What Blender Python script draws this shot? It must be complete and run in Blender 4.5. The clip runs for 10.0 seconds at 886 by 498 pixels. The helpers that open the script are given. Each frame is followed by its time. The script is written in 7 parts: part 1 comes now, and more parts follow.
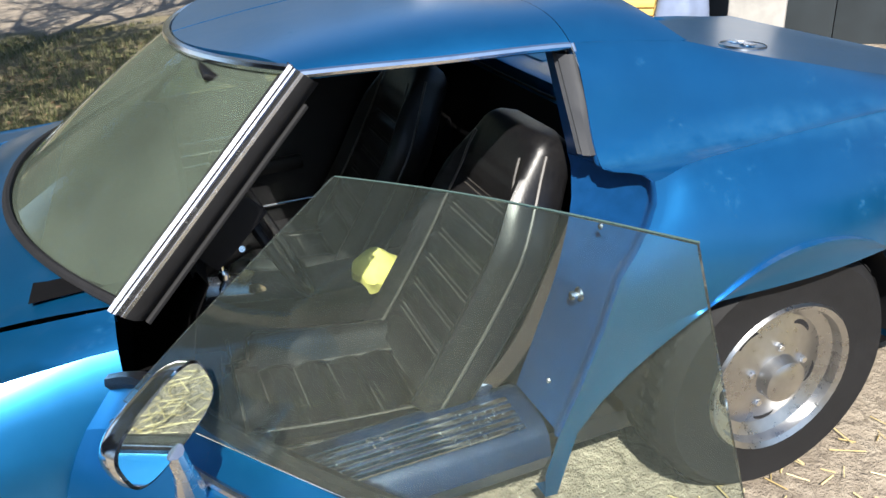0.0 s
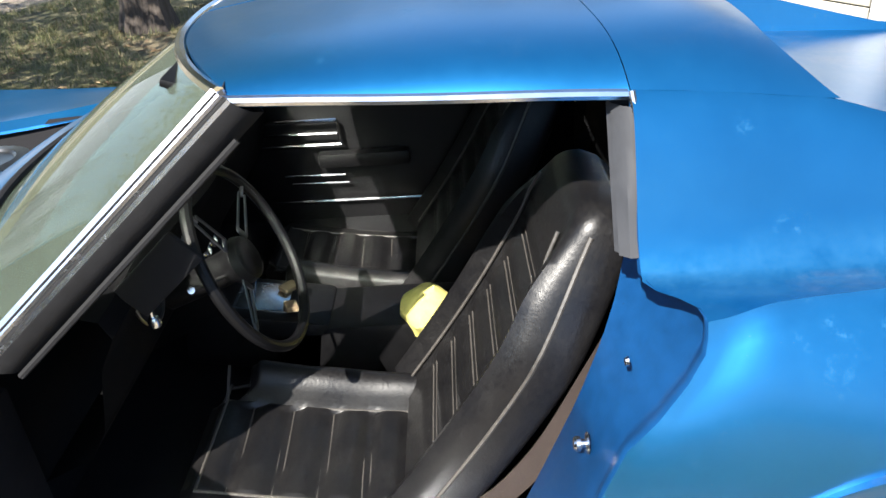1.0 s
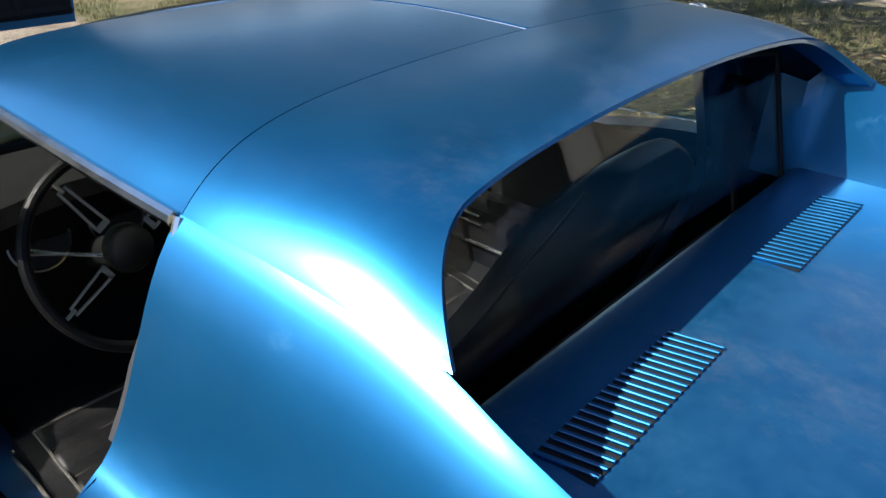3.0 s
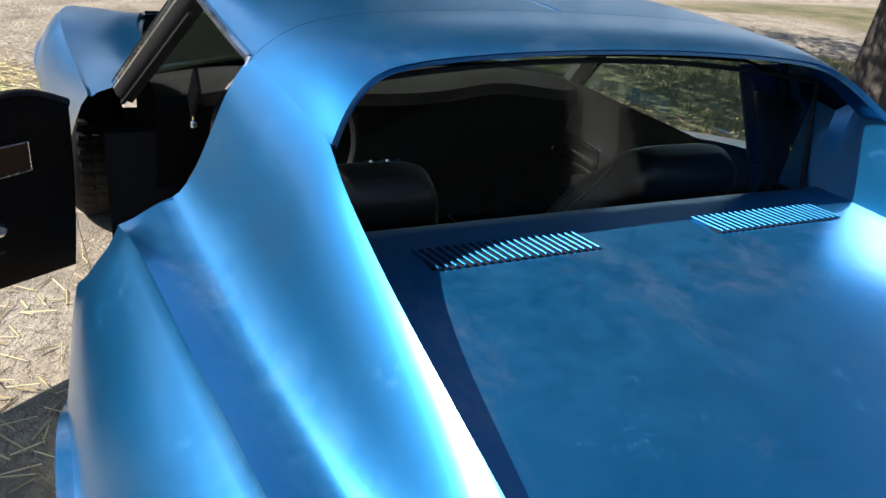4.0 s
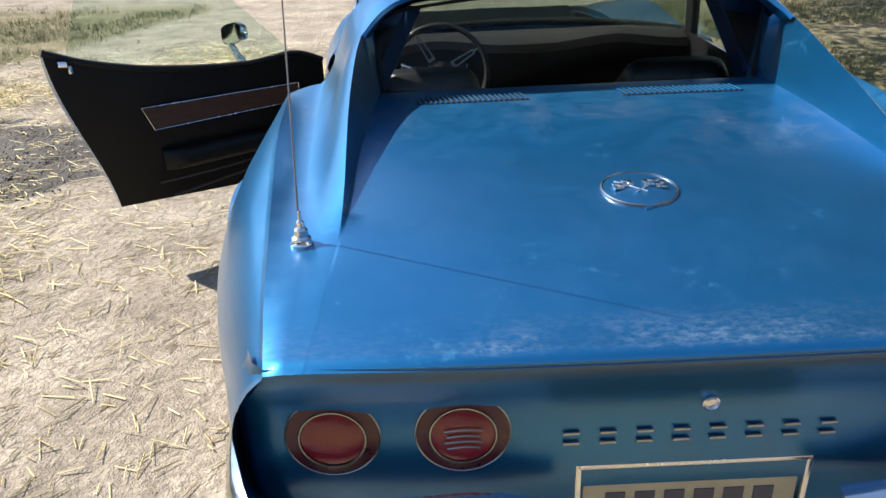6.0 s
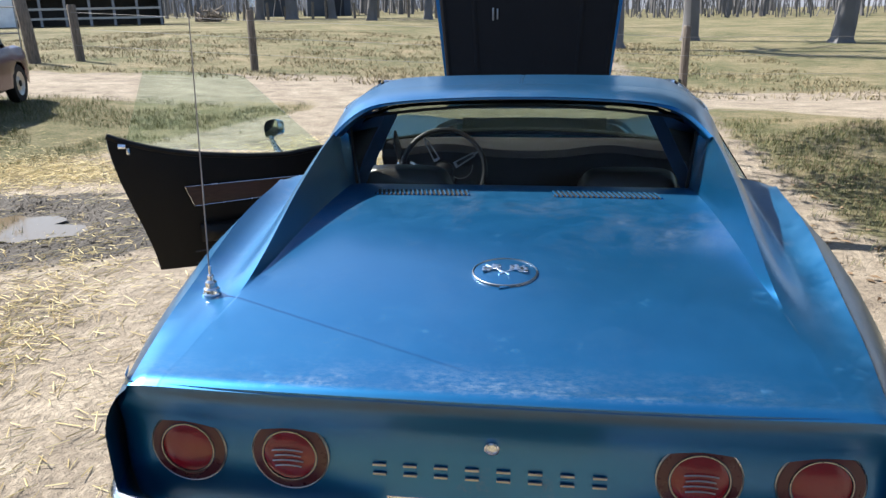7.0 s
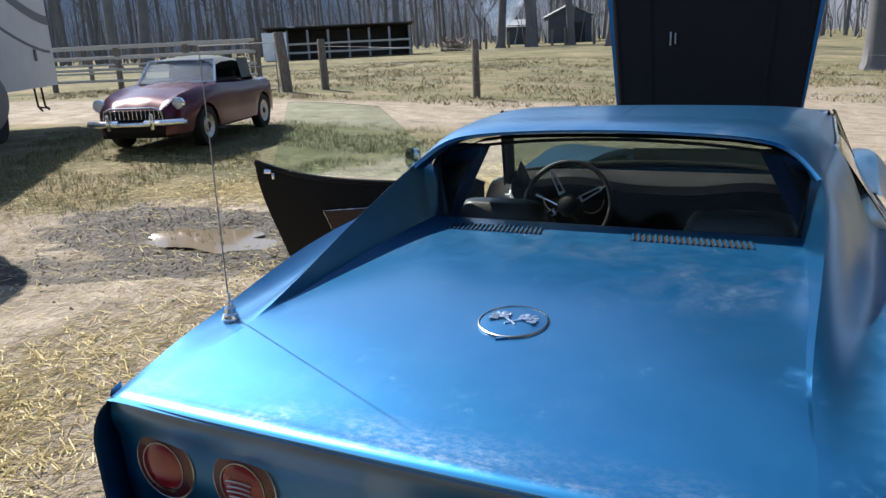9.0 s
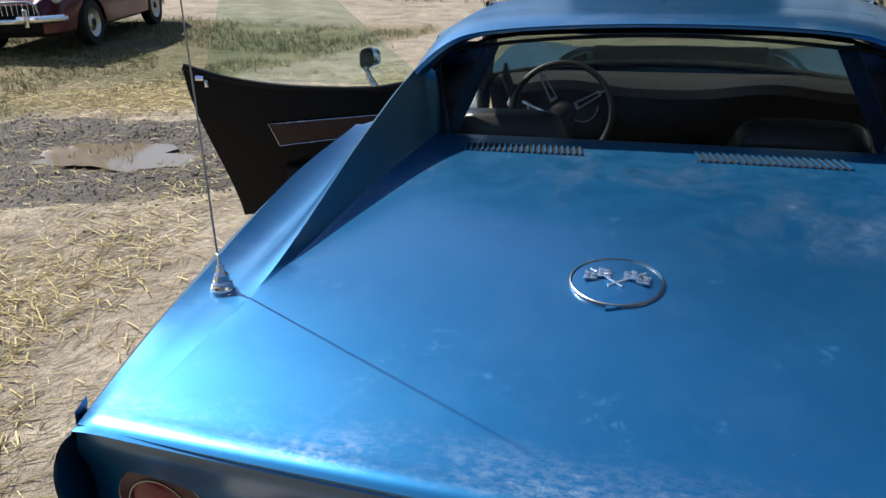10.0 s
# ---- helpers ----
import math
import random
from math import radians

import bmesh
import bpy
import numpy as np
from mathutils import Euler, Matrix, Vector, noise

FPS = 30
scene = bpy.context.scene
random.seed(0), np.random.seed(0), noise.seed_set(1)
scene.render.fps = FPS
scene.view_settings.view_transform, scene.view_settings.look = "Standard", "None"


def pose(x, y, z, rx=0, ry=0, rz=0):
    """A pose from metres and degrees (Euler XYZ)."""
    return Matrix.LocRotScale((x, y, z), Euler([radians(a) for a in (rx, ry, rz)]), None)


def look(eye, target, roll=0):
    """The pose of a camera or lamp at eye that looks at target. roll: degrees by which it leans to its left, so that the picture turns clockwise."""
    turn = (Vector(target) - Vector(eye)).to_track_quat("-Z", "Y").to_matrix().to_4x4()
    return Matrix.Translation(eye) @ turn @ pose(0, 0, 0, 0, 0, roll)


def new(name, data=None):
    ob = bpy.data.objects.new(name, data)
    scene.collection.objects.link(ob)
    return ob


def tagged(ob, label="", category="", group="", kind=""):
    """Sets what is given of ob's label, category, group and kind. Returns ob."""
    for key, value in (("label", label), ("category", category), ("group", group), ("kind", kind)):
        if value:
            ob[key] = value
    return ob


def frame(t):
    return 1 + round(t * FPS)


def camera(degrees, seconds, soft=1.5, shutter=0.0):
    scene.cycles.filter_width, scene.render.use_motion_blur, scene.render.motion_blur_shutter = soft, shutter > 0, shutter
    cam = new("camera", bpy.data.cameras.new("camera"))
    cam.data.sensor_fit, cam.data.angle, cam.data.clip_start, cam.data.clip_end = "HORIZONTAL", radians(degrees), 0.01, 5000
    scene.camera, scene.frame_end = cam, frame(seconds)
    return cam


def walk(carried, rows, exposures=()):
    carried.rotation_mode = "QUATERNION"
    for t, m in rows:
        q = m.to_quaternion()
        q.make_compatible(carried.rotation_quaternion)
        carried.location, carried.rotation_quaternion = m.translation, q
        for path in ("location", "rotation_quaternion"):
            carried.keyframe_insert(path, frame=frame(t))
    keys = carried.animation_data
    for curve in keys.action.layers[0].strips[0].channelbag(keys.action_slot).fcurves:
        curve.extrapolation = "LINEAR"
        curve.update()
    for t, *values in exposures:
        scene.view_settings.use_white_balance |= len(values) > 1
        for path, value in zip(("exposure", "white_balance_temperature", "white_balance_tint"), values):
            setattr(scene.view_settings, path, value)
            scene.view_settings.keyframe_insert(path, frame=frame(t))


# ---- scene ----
cam = camera(60.6, 10.0)
PATH = [
    (0, (-2.038, 2.387, 1.484), (-0.33, 1.796, 0.579), -4.3),
    (0.2, (-1.985, 2.284, 1.474), (-0.261, 1.703, 0.601), -4.5),
    (0.3, (-1.912, 2.254, 1.472), (-0.188, 1.71, 0.586), -5.4),
    (0.5, (-1.836, 2.156, 1.478), (-0.079, 1.752, 0.598), -6.3),
    (0.8, (-1.756, 1.977, 1.441), (0.039, 1.87, 0.566), -4.9),
    (1, (-1.67, 1.832, 1.481), (0.079, 1.88, 0.512), -4),
    (1.2, (-1.613, 1.745, 1.478), (0.152, 2.013, 0.576), -5.8),
    (1.5, (-1.437, 1.654, 1.469), (0.289, 1.935, 0.5), -3),
    (1.8, (-1.265, 1.607, 1.534), (0.37, 2.03, 0.467), -1.5),
    (2, (-1.156, 1.544, 1.521), (0.467, 2.027, 0.457), 0.6),
    (2.2, (-1.049, 1.45, 1.501), (0.528, 2.077, 0.443), 1.3),
    (2.5, (-0.996, 1.288, 1.502), (0.477, 2.147, 0.458), 3.1),
    (2.7, (-0.955, 1.156, 1.481), (0.451, 2.168, 0.486), 1.1),
    (3, (-0.949, 0.962, 1.454), (0.391, 2.116, 0.52), 1.3),
    (3.2, (-0.967, 0.835, 1.436), (0.306, 2.027, 0.457), 4.3),
    (4.3, (-0.862, 0.149, 1.431), (-0.146, 1.803, 0.564), 6),
    (4.5, (-0.83, 0.027, 1.416), (-0.178, 1.689, 0.515), 5.5),
    (4.8, (-0.786, -0.122, 1.429), (-0.186, 1.557, 0.522), 6.5),
    (5, (-0.711, -0.203, 1.434), (-0.293, 1.53, 0.527), 3.5),
    (5.2, (-0.638, -0.317, 1.409), (-0.418, 1.444, 0.486), 2.4),
    (6.3, (-0.298, -0.971, 1.488), (-0.343, 0.87, 0.708), -3.6),
    (6.5, (-0.212, -1.023, 1.497), (-0.31, 0.85, 0.801), -4),
    (7, (0.092, -1.092, 1.496), (-0.171, 0.791, 0.876), -1),
    (7.5, (0.289, -1.132, 1.49), (-0.129, 0.746, 0.943), -3.7),
    (8, (0.44, -1.177, 1.503), (-0.207, 0.626, 0.928), -2.7),
    (8.5, (0.528, -1.008, 1.501), (-0.28, 0.75, 0.997), -2.6),
    (9, (0.547, -0.862, 1.492), (-0.299, 0.868, 0.953), -2.8),
    (9.5, (0.367, -0.708, 1.461), (-0.355, 1.06, 0.867), -0.7),
    (10, (0.092, -0.574, 1.447), (-0.493, 1.167, 0.654), -2.2),
]
EXPOSURE = [(0, 1.2), (0.5, 1.45), (1.0, 1.72), (1.6, 1.74), (2.2, 1.53), (2.7, 1.08), (3.2, 1.0), (4.5, 1.2), (5.2, 1.3), (6.5, 1.32), (7.7, 1.28), (8.6, 1.12), (9.3, 0.95), (10, 0.85)]
walk(cam, [(t, look(eye, target, roll)) for t, eye, target, roll in PATH], EXPOSURE)

# ---- sky, sun ----
SUN_AZ = math.atan2(0.385, -0.923)
SUN_EL = radians(47)
world = bpy.data.worlds.new("sky")
scene.world = world
world.use_nodes = True
wn = world.node_tree.nodes
sky = wn.new("ShaderNodeTexSky")
sky.sky_type = "NISHITA"
sky.sun_disc = False
sky.sun_elevation = SUN_EL
sky.sun_rotation = math.pi / 2 - SUN_AZ
sky.dust_density = 0.4
sky.ozone_density = 1.6
world.node_tree.links.new(sky.outputs[0], wn["Background"].inputs[0])
wn["Background"].inputs[1].default_value = 0.092
sun = new("sun", bpy.data.lights.new("sun", "SUN"))
sun.data.energy = 5.0
sun.data.angle = radians(0.53)
sun.data.color = (1.0, 0.95, 0.87)
to_sun = Vector((math.cos(SUN_AZ) * math.cos(SUN_EL), math.sin(SUN_AZ) * math.cos(SUN_EL), math.sin(SUN_EL)))
sun.matrix_world = look(to_sun * 30, (0, 0, 0))


# ---- material kit ----
class Mat:
    """A procedural material: principled shader with small node helpers."""

    def __init__(self, name, color=(0.5, 0.5, 0.5), rough=0.5, metal=0.0, **more):
        self.m = bpy.data.materials.new(name)
        self.m.use_nodes = True
        self.t = self.m.node_tree
        self.b = self.t.nodes["Principled BSDF"]
        self.set("Base Color", (*color, 1))
        self.set("Roughness", rough)
        self.set("Metallic", metal)
        for k, v in more.items():
            self.set(k.replace("_", " "), v)

    def set(self, key, v):
        if hasattr(v, "is_output"):
            self.t.links.new(v, self.b.inputs[key])
        else:
            self.b.inputs[key].default_value = v

    def node(self, kind, **ins):
        n = self.t.nodes.new(kind)
        for k, v in ins.items():
            k = k.replace("_", " ")
            if hasattr(v, "is_output"):
                self.t.links.new(v, n.inputs[k])
            else:
                n.inputs[k].default_value = v
        return n

    def coord(self, scale=(1, 1, 1)):
        c = self.t.nodes.new("ShaderNodeTexCoord")
        mp = self.t.nodes.new("ShaderNodeMapping")
        mp.inputs["Scale"].default_value = scale
        self.t.links.new(c.outputs["Object"], mp.inputs["Vector"])
        return mp.outputs[0]

    def noise(self, scale, detail=4.0, rough=0.6, stretch=(1, 1, 1), distort=0.0):
        n = self.node("ShaderNodeTexNoise", Scale=scale, Detail=detail, Roughness=rough, Distortion=distort)
        self.t.links.new(self.coord(stretch), n.inputs["Vector"])
        return n.outputs["Fac"]

    def ramp(self, fac, *stops):
        n = self.t.nodes.new("ShaderNodeValToRGB")
        self.t.links.new(fac, n.inputs[0])
        el = n.color_ramp.elements
        while len(el) < len(stops):
            el.new(0.5)
        for e, (p, c) in zip(el, stops):
            e.position = p
            e.color = (*c, 1) if isinstance(c, tuple) else (c, c, c, 1)
        return n.outputs[0]

    def mix(self, fac, a, b):
        n = self.t.nodes.new("ShaderNodeMix")
        n.data_type = "RGBA"
        for s, v in ((0, fac), (6, a), (7, b)):
            if hasattr(v, "is_output"):
                self.t.links.new(v, n.inputs[s])
            else:
                n.inputs[s].default_value = (*v, 1) if isinstance(v, tuple) else v
        return n.outputs[2]

    def math(self, op, a, b=0.0):
        n = self.t.nodes.new("ShaderNodeMath")
        n.operation = op
        for s, v in ((0, a), (1, b)):
            if hasattr(v, "is_output"):
                self.t.links.new(v, n.inputs[s])
            else:
                n.inputs[s].default_value = v
        return n.outputs[0]

    def bump(self, height, strength=0.3, dist=0.01):
        n = self.node("ShaderNodeBump", Strength=strength, Distance=dist, Height=height)
        self.set("Normal", n.outputs[0])
        return self

    def random(self):
        return self.t.nodes.new("ShaderNodeObjectInfo").outputs["Random"]

    def island(self):
        return self.t.nodes.new("ShaderNodeNewGeometry").outputs["Random Per Island"]


def plain(name, color, rough=0.5, metal=0.0, vary=0.25, scale=30.0, relief=0.1, **more):
    """A surface of one colour with grain and stains at two scales."""
    m = Mat(name, color, rough, metal, **more)
    n = m.math("ADD", m.math("MULTIPLY", m.noise(scale), 0.5), m.math("MULTIPLY", m.noise(scale / 9), 0.5))
    lo = tuple(c * (1 - vary) for c in color)
    hi = tuple(min(1, c * (1 + vary)) for c in color)
    m.set("Base Color", m.ramp(n, (0.3, lo), (0.7, hi)))
    m.set("Roughness", m.ramp(n, (0.3, max(0.02, rough - 0.08)), (0.7, min(1, rough + 0.08))))
    if relief:
        m.bump(m.noise(scale * 3), relief, 0.003)
    return m


def car_paint(name, color, dust=0.10, rough=0.35, metal=0.87, film_tone=(0.075, 0.135, 0.18), worn=True):
    """Faded metallic lacquer under a thin film of dust, with chalky scuffs at the tail and in the hollows."""
    m = Mat(name, color, rough, metal)
    cloud = m.noise(3.4, 7, 0.72)
    broad = m.noise(1.1, 3, 0.5)
    fine = m.noise(42, 6, 0.75)
    speck = m.noise(210, 2, 0.5)
    film = m.math("MULTIPLY", m.ramp(cloud, (0.36, 0.12), (0.72, 1.0)), m.ramp(fine, (0.3, 0.35), (0.75, 1.0)))
    film = m.math("MULTIPLY", film, m.math("MULTIPLY", m.ramp(broad, (0.35, 0.6), (0.65, 1.2)), dust))
    spots = m.ramp(speck, (0.72, 0.0), (0.77, 0.6))
    film = m.math("MAXIMUM", film, m.math("MULTIPLY", spots, m.ramp(cloud, (0.5, 0.0), (0.62, 0.8))))
    if worn:
        xyz = m.t.nodes.new("ShaderNodeSeparateXYZ")
        m.t.links.new(m.coord(), xyz.inputs[0])
        y, z = xyz.outputs[1], xyz.outputs[2]
        # chalky scrape along the rear edge of the deck
        edge = m.math("MULTIPLY", m.ramp(y, (0.085, 0.0), (0.10, 1.0), (0.125, 0.8), (0.20, 0.0)), m.ramp(z, (0.82, 0.0), (0.835, 1.0)))
        chalk = m.ramp(m.noise(75, 9, 0.82, (0.6, 1.2, 1.0)), (0.42, 0.0), (0.72, 0.62))
        patch = m.ramp(m.noise(4.5, 5, 0.7), (0.38, 0.1), (0.62, 1.0))
        scrape = m.math("MULTIPLY", m.math("MULTIPLY", edge, chalk), m.math("MULTIPLY", patch, m.ramp(m.math("ABSOLUTE", xyz.outputs[0]), (0.34, 1.0), (0.52, 0.2))))
        film = m.math("MAXIMUM", film, scrape)
        # chalky blooms and rubbed spots elsewhere
        rub = m.math("MULTIPLY", m.ramp(m.noise(48, 6, 0.8), (0.50, 0.0), (0.66, 0.6)), m.ramp(m.noise(5.5, 3, 0.6, (1.3, 1.0, 1.0)), (0.55, 0.0), (0.72, 0.9)))
        film = m.math("MAXIMUM", film, rub)
        # tail panel darkened and dulled in its colour, as it looks in shade
        tail_shade = m.math("MULTIPLY", m.math("MULTIPLY", m.ramp(y, (0.076, 1.0), (0.084, 0.0)), m.ramp(z, (0.815, 1.0), (0.835, 0.0))), m.ramp(m.noise(6, 7, 0.7), (0.3, 0.42), (0.7, 0.72)))
        film = m.math("MAXIMUM", film, tail_shade)
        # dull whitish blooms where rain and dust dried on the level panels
        # mask rises with the upward normal, so tops turn greyer
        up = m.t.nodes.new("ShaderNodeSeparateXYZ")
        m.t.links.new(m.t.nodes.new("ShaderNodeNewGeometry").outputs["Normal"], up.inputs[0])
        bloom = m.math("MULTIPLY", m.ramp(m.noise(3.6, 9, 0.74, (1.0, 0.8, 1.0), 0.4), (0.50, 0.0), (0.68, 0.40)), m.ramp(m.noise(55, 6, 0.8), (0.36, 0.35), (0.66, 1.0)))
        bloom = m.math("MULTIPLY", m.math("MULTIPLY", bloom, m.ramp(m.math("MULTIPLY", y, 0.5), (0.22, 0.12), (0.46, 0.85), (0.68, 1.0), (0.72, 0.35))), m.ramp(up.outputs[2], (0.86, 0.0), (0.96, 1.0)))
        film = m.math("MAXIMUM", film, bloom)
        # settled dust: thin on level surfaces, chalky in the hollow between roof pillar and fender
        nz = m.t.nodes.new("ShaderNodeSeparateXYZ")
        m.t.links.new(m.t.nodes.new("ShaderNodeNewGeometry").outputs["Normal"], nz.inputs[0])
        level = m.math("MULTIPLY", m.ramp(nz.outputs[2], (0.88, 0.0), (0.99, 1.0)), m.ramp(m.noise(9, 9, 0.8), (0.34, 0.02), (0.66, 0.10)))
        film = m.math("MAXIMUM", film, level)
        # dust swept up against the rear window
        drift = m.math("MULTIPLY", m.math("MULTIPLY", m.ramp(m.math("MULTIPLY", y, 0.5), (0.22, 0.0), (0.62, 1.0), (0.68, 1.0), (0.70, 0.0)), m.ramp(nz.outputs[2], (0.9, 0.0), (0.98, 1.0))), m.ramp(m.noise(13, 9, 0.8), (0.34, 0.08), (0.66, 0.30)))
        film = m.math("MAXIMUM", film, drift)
        side = m.ramp(m.math("ABSOLUTE", xyz.outputs[0]), (0.63, 0.0), (0.68, 1.0), (0.79, 1.0), (0.83, 0.0))
        hollow = m.math("MULTIPLY", m.math("MULTIPLY", side, m.ramp(z, (0.84, 0.0), (0.85, 1.0), (0.90, 1.0), (0.96, 0.0))), m.ramp(m.noise(11, 7, 0.75), (0.36, 0.05), (0.68, 0.32)))
        film = m.math("MAXIMUM", film, hollow)
    fade = m.mix(m.ramp(cloud, (0.3, 0.0), (0.8, 1.0)), tuple(c * 0.94 for c in color), tuple(min(1, c * 1.06) for c in color))
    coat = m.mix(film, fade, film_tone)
    if worn:
        coat = m.mix(tail_shade, coat, (0.045, 0.047, 0.052))
        coat = m.mix(bloom, coat, (0.30, 0.31, 0.35))
        coat = m.mix(scrape, coat, (0.50, 0.53, 0.56))
    m.set("Base Color", coat)
    m.set("Roughness", m.math("ADD", m.math("MULTIPLY", film, 0.4), rough))
    m.set("Metallic", m.math("MULTIPLY", m.math("SUBTRACT", 1.0, film), metal))
    m.set("Specular IOR Level", 0.2)
    m.set("Coat Weight", m.math("SUBTRACT", 1.0 if worn else 0.5, m.math("MULTIPLY", film, 0.9 if worn else 0.4)))
    m.set("Coat IOR", 1.5 if worn else 1.4)
    m.set("Coat Roughness", 0.23 if worn else 0.15)
    m.bump(fine, 0.02, 0.002)
    return m


def clear_glass(name, tint=(0.93, 0.97, 0.95), rough=0.0, ior=1.15):
    m = Mat(name, tint, rough)
    m.set("Transmission Weight", 1.0)
    m.set("IOR", ior)
    m.set("Specular IOR Level", 0.5)
    return m


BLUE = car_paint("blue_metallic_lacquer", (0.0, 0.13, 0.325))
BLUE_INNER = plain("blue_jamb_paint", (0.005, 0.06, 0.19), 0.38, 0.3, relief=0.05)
MAROON = car_paint("maroon_lacquer", (0.06, 0.006, 0.020), 0.02, 0.25, 0.3, (0.16, 0.12, 0.13), False)
CHROME = plain("chrome", (0.82, 0.84, 0.86), 0.16, 1.0, 0.08, 20, 0.02)
BRUSHED = plain("brushed_stainless", (0.66, 0.68, 0.72), 0.24, 1.0, 0.1, 60, 0.03)
BLACK = plain("black_vinyl", (0.0045, 0.0045, 0.005), 0.42, 0, 0.3, 160, 0.2, Specular_IOR_Level=0.22)
RUBBER = plain("black_rubber", (0.011, 0.011, 0.012), 0.75, 0, 0.3, 50, 0.15, Specular_IOR_Level=0.25)
DASH = plain("matt_black_dash", (0.0035, 0.0035, 0.004), 0.85, 0, 0.3, 120, 0.3, Specular_IOR_Level=0.08)
LINING = plain("grey_weatherstrip", (0.024, 0.026, 0.031), 0.7, 0, 0.25, 40, 0.1)
CARPET = plain("black_carpet", (0.008, 0.008, 0.009), 0.95, 0, 0.4, 300, 0.6, Specular_IOR_Level=0.15)
DARK = plain("dark_undercoat", (0.012, 0.012, 0.014), 0.85, 0, 0.3, 40, 0.3, Specular_IOR_Level=0.25)
GLASS = clear_glass("window_glass")
SCREEN = clear_glass("dusty_windscreen_glass", (0.33, 0.40, 0.33), 0.0, 1.2)
SCREEN.set("Transmission Weight", SCREEN.ramp(SCREEN.noise(2.2, 4, 0.6), (0.35, 0.89), (0.7, 0.935)))
# one fifth diffuse pale blue, so the pane is lighter
PALE_GLASS = clear_glass("pale_blue_glass", (0.62, 0.68, 0.74), 0.0, 1.3)
PALE_GLASS.set("Transmission Weight", 0.8)
TINT = clear_glass("green_tinted_glass", (0.74, 0.86, 0.80), 0.0, 1.25)
TINT.set("Transmission Weight", 0.99)
LENS = Mat("red_lamp_lens", (0.16, 0.005, 0.012), 0.2)
LENS.set("Coat Weight", 0.2)
LENS.bump(LENS.noise(260, 1), 0.25, 0.002)
LENS_SURROUND = plain("dark_red_lens_edge", (0.05, 0.006, 0.013), 0.3, 0, 0.2, 60, 0.05)
WALNUT = Mat("walnut_veneer", (0.12, 0.05, 0.025), 0.4)
wg = WALNUT.noise(14, 5, 0.6, (1.5, 1.5, 22), 0.6)
WALNUT.set("Base Color", WALNUT.ramp(wg, (0.3, (0.02, 0.009, 0.006)), (0.7, (0.075, 0.034, 0.02))))
LEATHER = Mat("black_worn_vinyl", (0.02, 0.018, 0.018), 0.36)
LEATHER.set("Specular IOR Level", 0.4)
lf = LEATHER.math("ADD", LEATHER.math("MULTIPLY", LEATHER.noise(9, 5, 0.65), 0.6), LEATHER.math("MULTIPLY", LEATHER.noise(120, 3), 0.4))
LEATHER.set("Base Color", LEATHER.ramp(lf, (0.38, (0.005, 0.005, 0.006)), (0.66, (0.011, 0.0105, 0.0105)), (0.82, (0.024, 0.022, 0.021))))
LEATHER.set("Roughness", LEATHER.ramp(lf, (0.3, 0.27), (0.75, 0.5)))
LEATHER.bump(LEATHER.math("ADD", LEATHER.noise(24, 6, 0.7, (1, 1, 1), 1.5), LEATHER.math("MULTIPLY", LEATHER.noise(190, 3), 0.5)), 0.16, 0.004)


# ---- mesh kit ----
def spline(*keys):
    """A smooth curve through (v, value) keys; value may be a tuple."""
    v = np.array([k[0] for k in keys], float)
    w = np.array([k[1:] for k in keys], float)
    d = np.gradient(w, v, axis=0)

    def at(x):
        x = min(max(x, v[0]), v[-1])
        i = min(int(np.searchsorted(v, x, "right")) - 1, len(v) - 2)
        i = max(i, 0)
        h = v[i + 1] - v[i]
        s = (x - v[i]) / h
        r = ((2 * s**3 - 3 * s**2 + 1) * w[i] + (s**3 - 2 * s**2 + s) * h * d[i] + (-2 * s**3 + 3 * s**2) * w[i + 1] + (s**3 - s**2) * h * d[i + 1])
        return float(r[0]) if len(r) == 1 else tuple(float(c) for c in r)

    return at


def link(name, bm, mat, parent=None, label="", sharp=32.0, flat=False):
    bmesh.ops.remove_doubles(bm, verts=bm.verts, dist=1e-5)
    bm.normal_update()
    lim = radians(sharp)
    for f in bm.faces:
        f.smooth = not flat
    for e in bm.edges:
        if len(e.link_faces) == 2 and e.calc_face_angle(0.0) > lim:
            e.smooth = False
    me = bpy.data.meshes.new(name)
    bm.to_mesh(me)
    bm.free()
    me.materials.append(mat.m)
    ob = new(name, me)
    if parent is not None:
        ob.parent = parent
        ob.matrix_parent_inverse = parent.matrix_world.inverted()
    if label:
        tagged(ob, label)
    return ob


def part(name, bm, mat, parent, label="", sharp=32.0, flat=False):
    return link(name, bm, mat, parent, label, sharp, flat)


def empty(name, place, label, category, group="", kind=""):
    ob = new(name)
    ob.empty_display_size = 0.1
    ob.matrix_world = place if isinstance(place, Matrix) else Matrix.Translation(place)
    bpy.context.view_layer.update()
    return tagged(ob, label, category, group, kind)


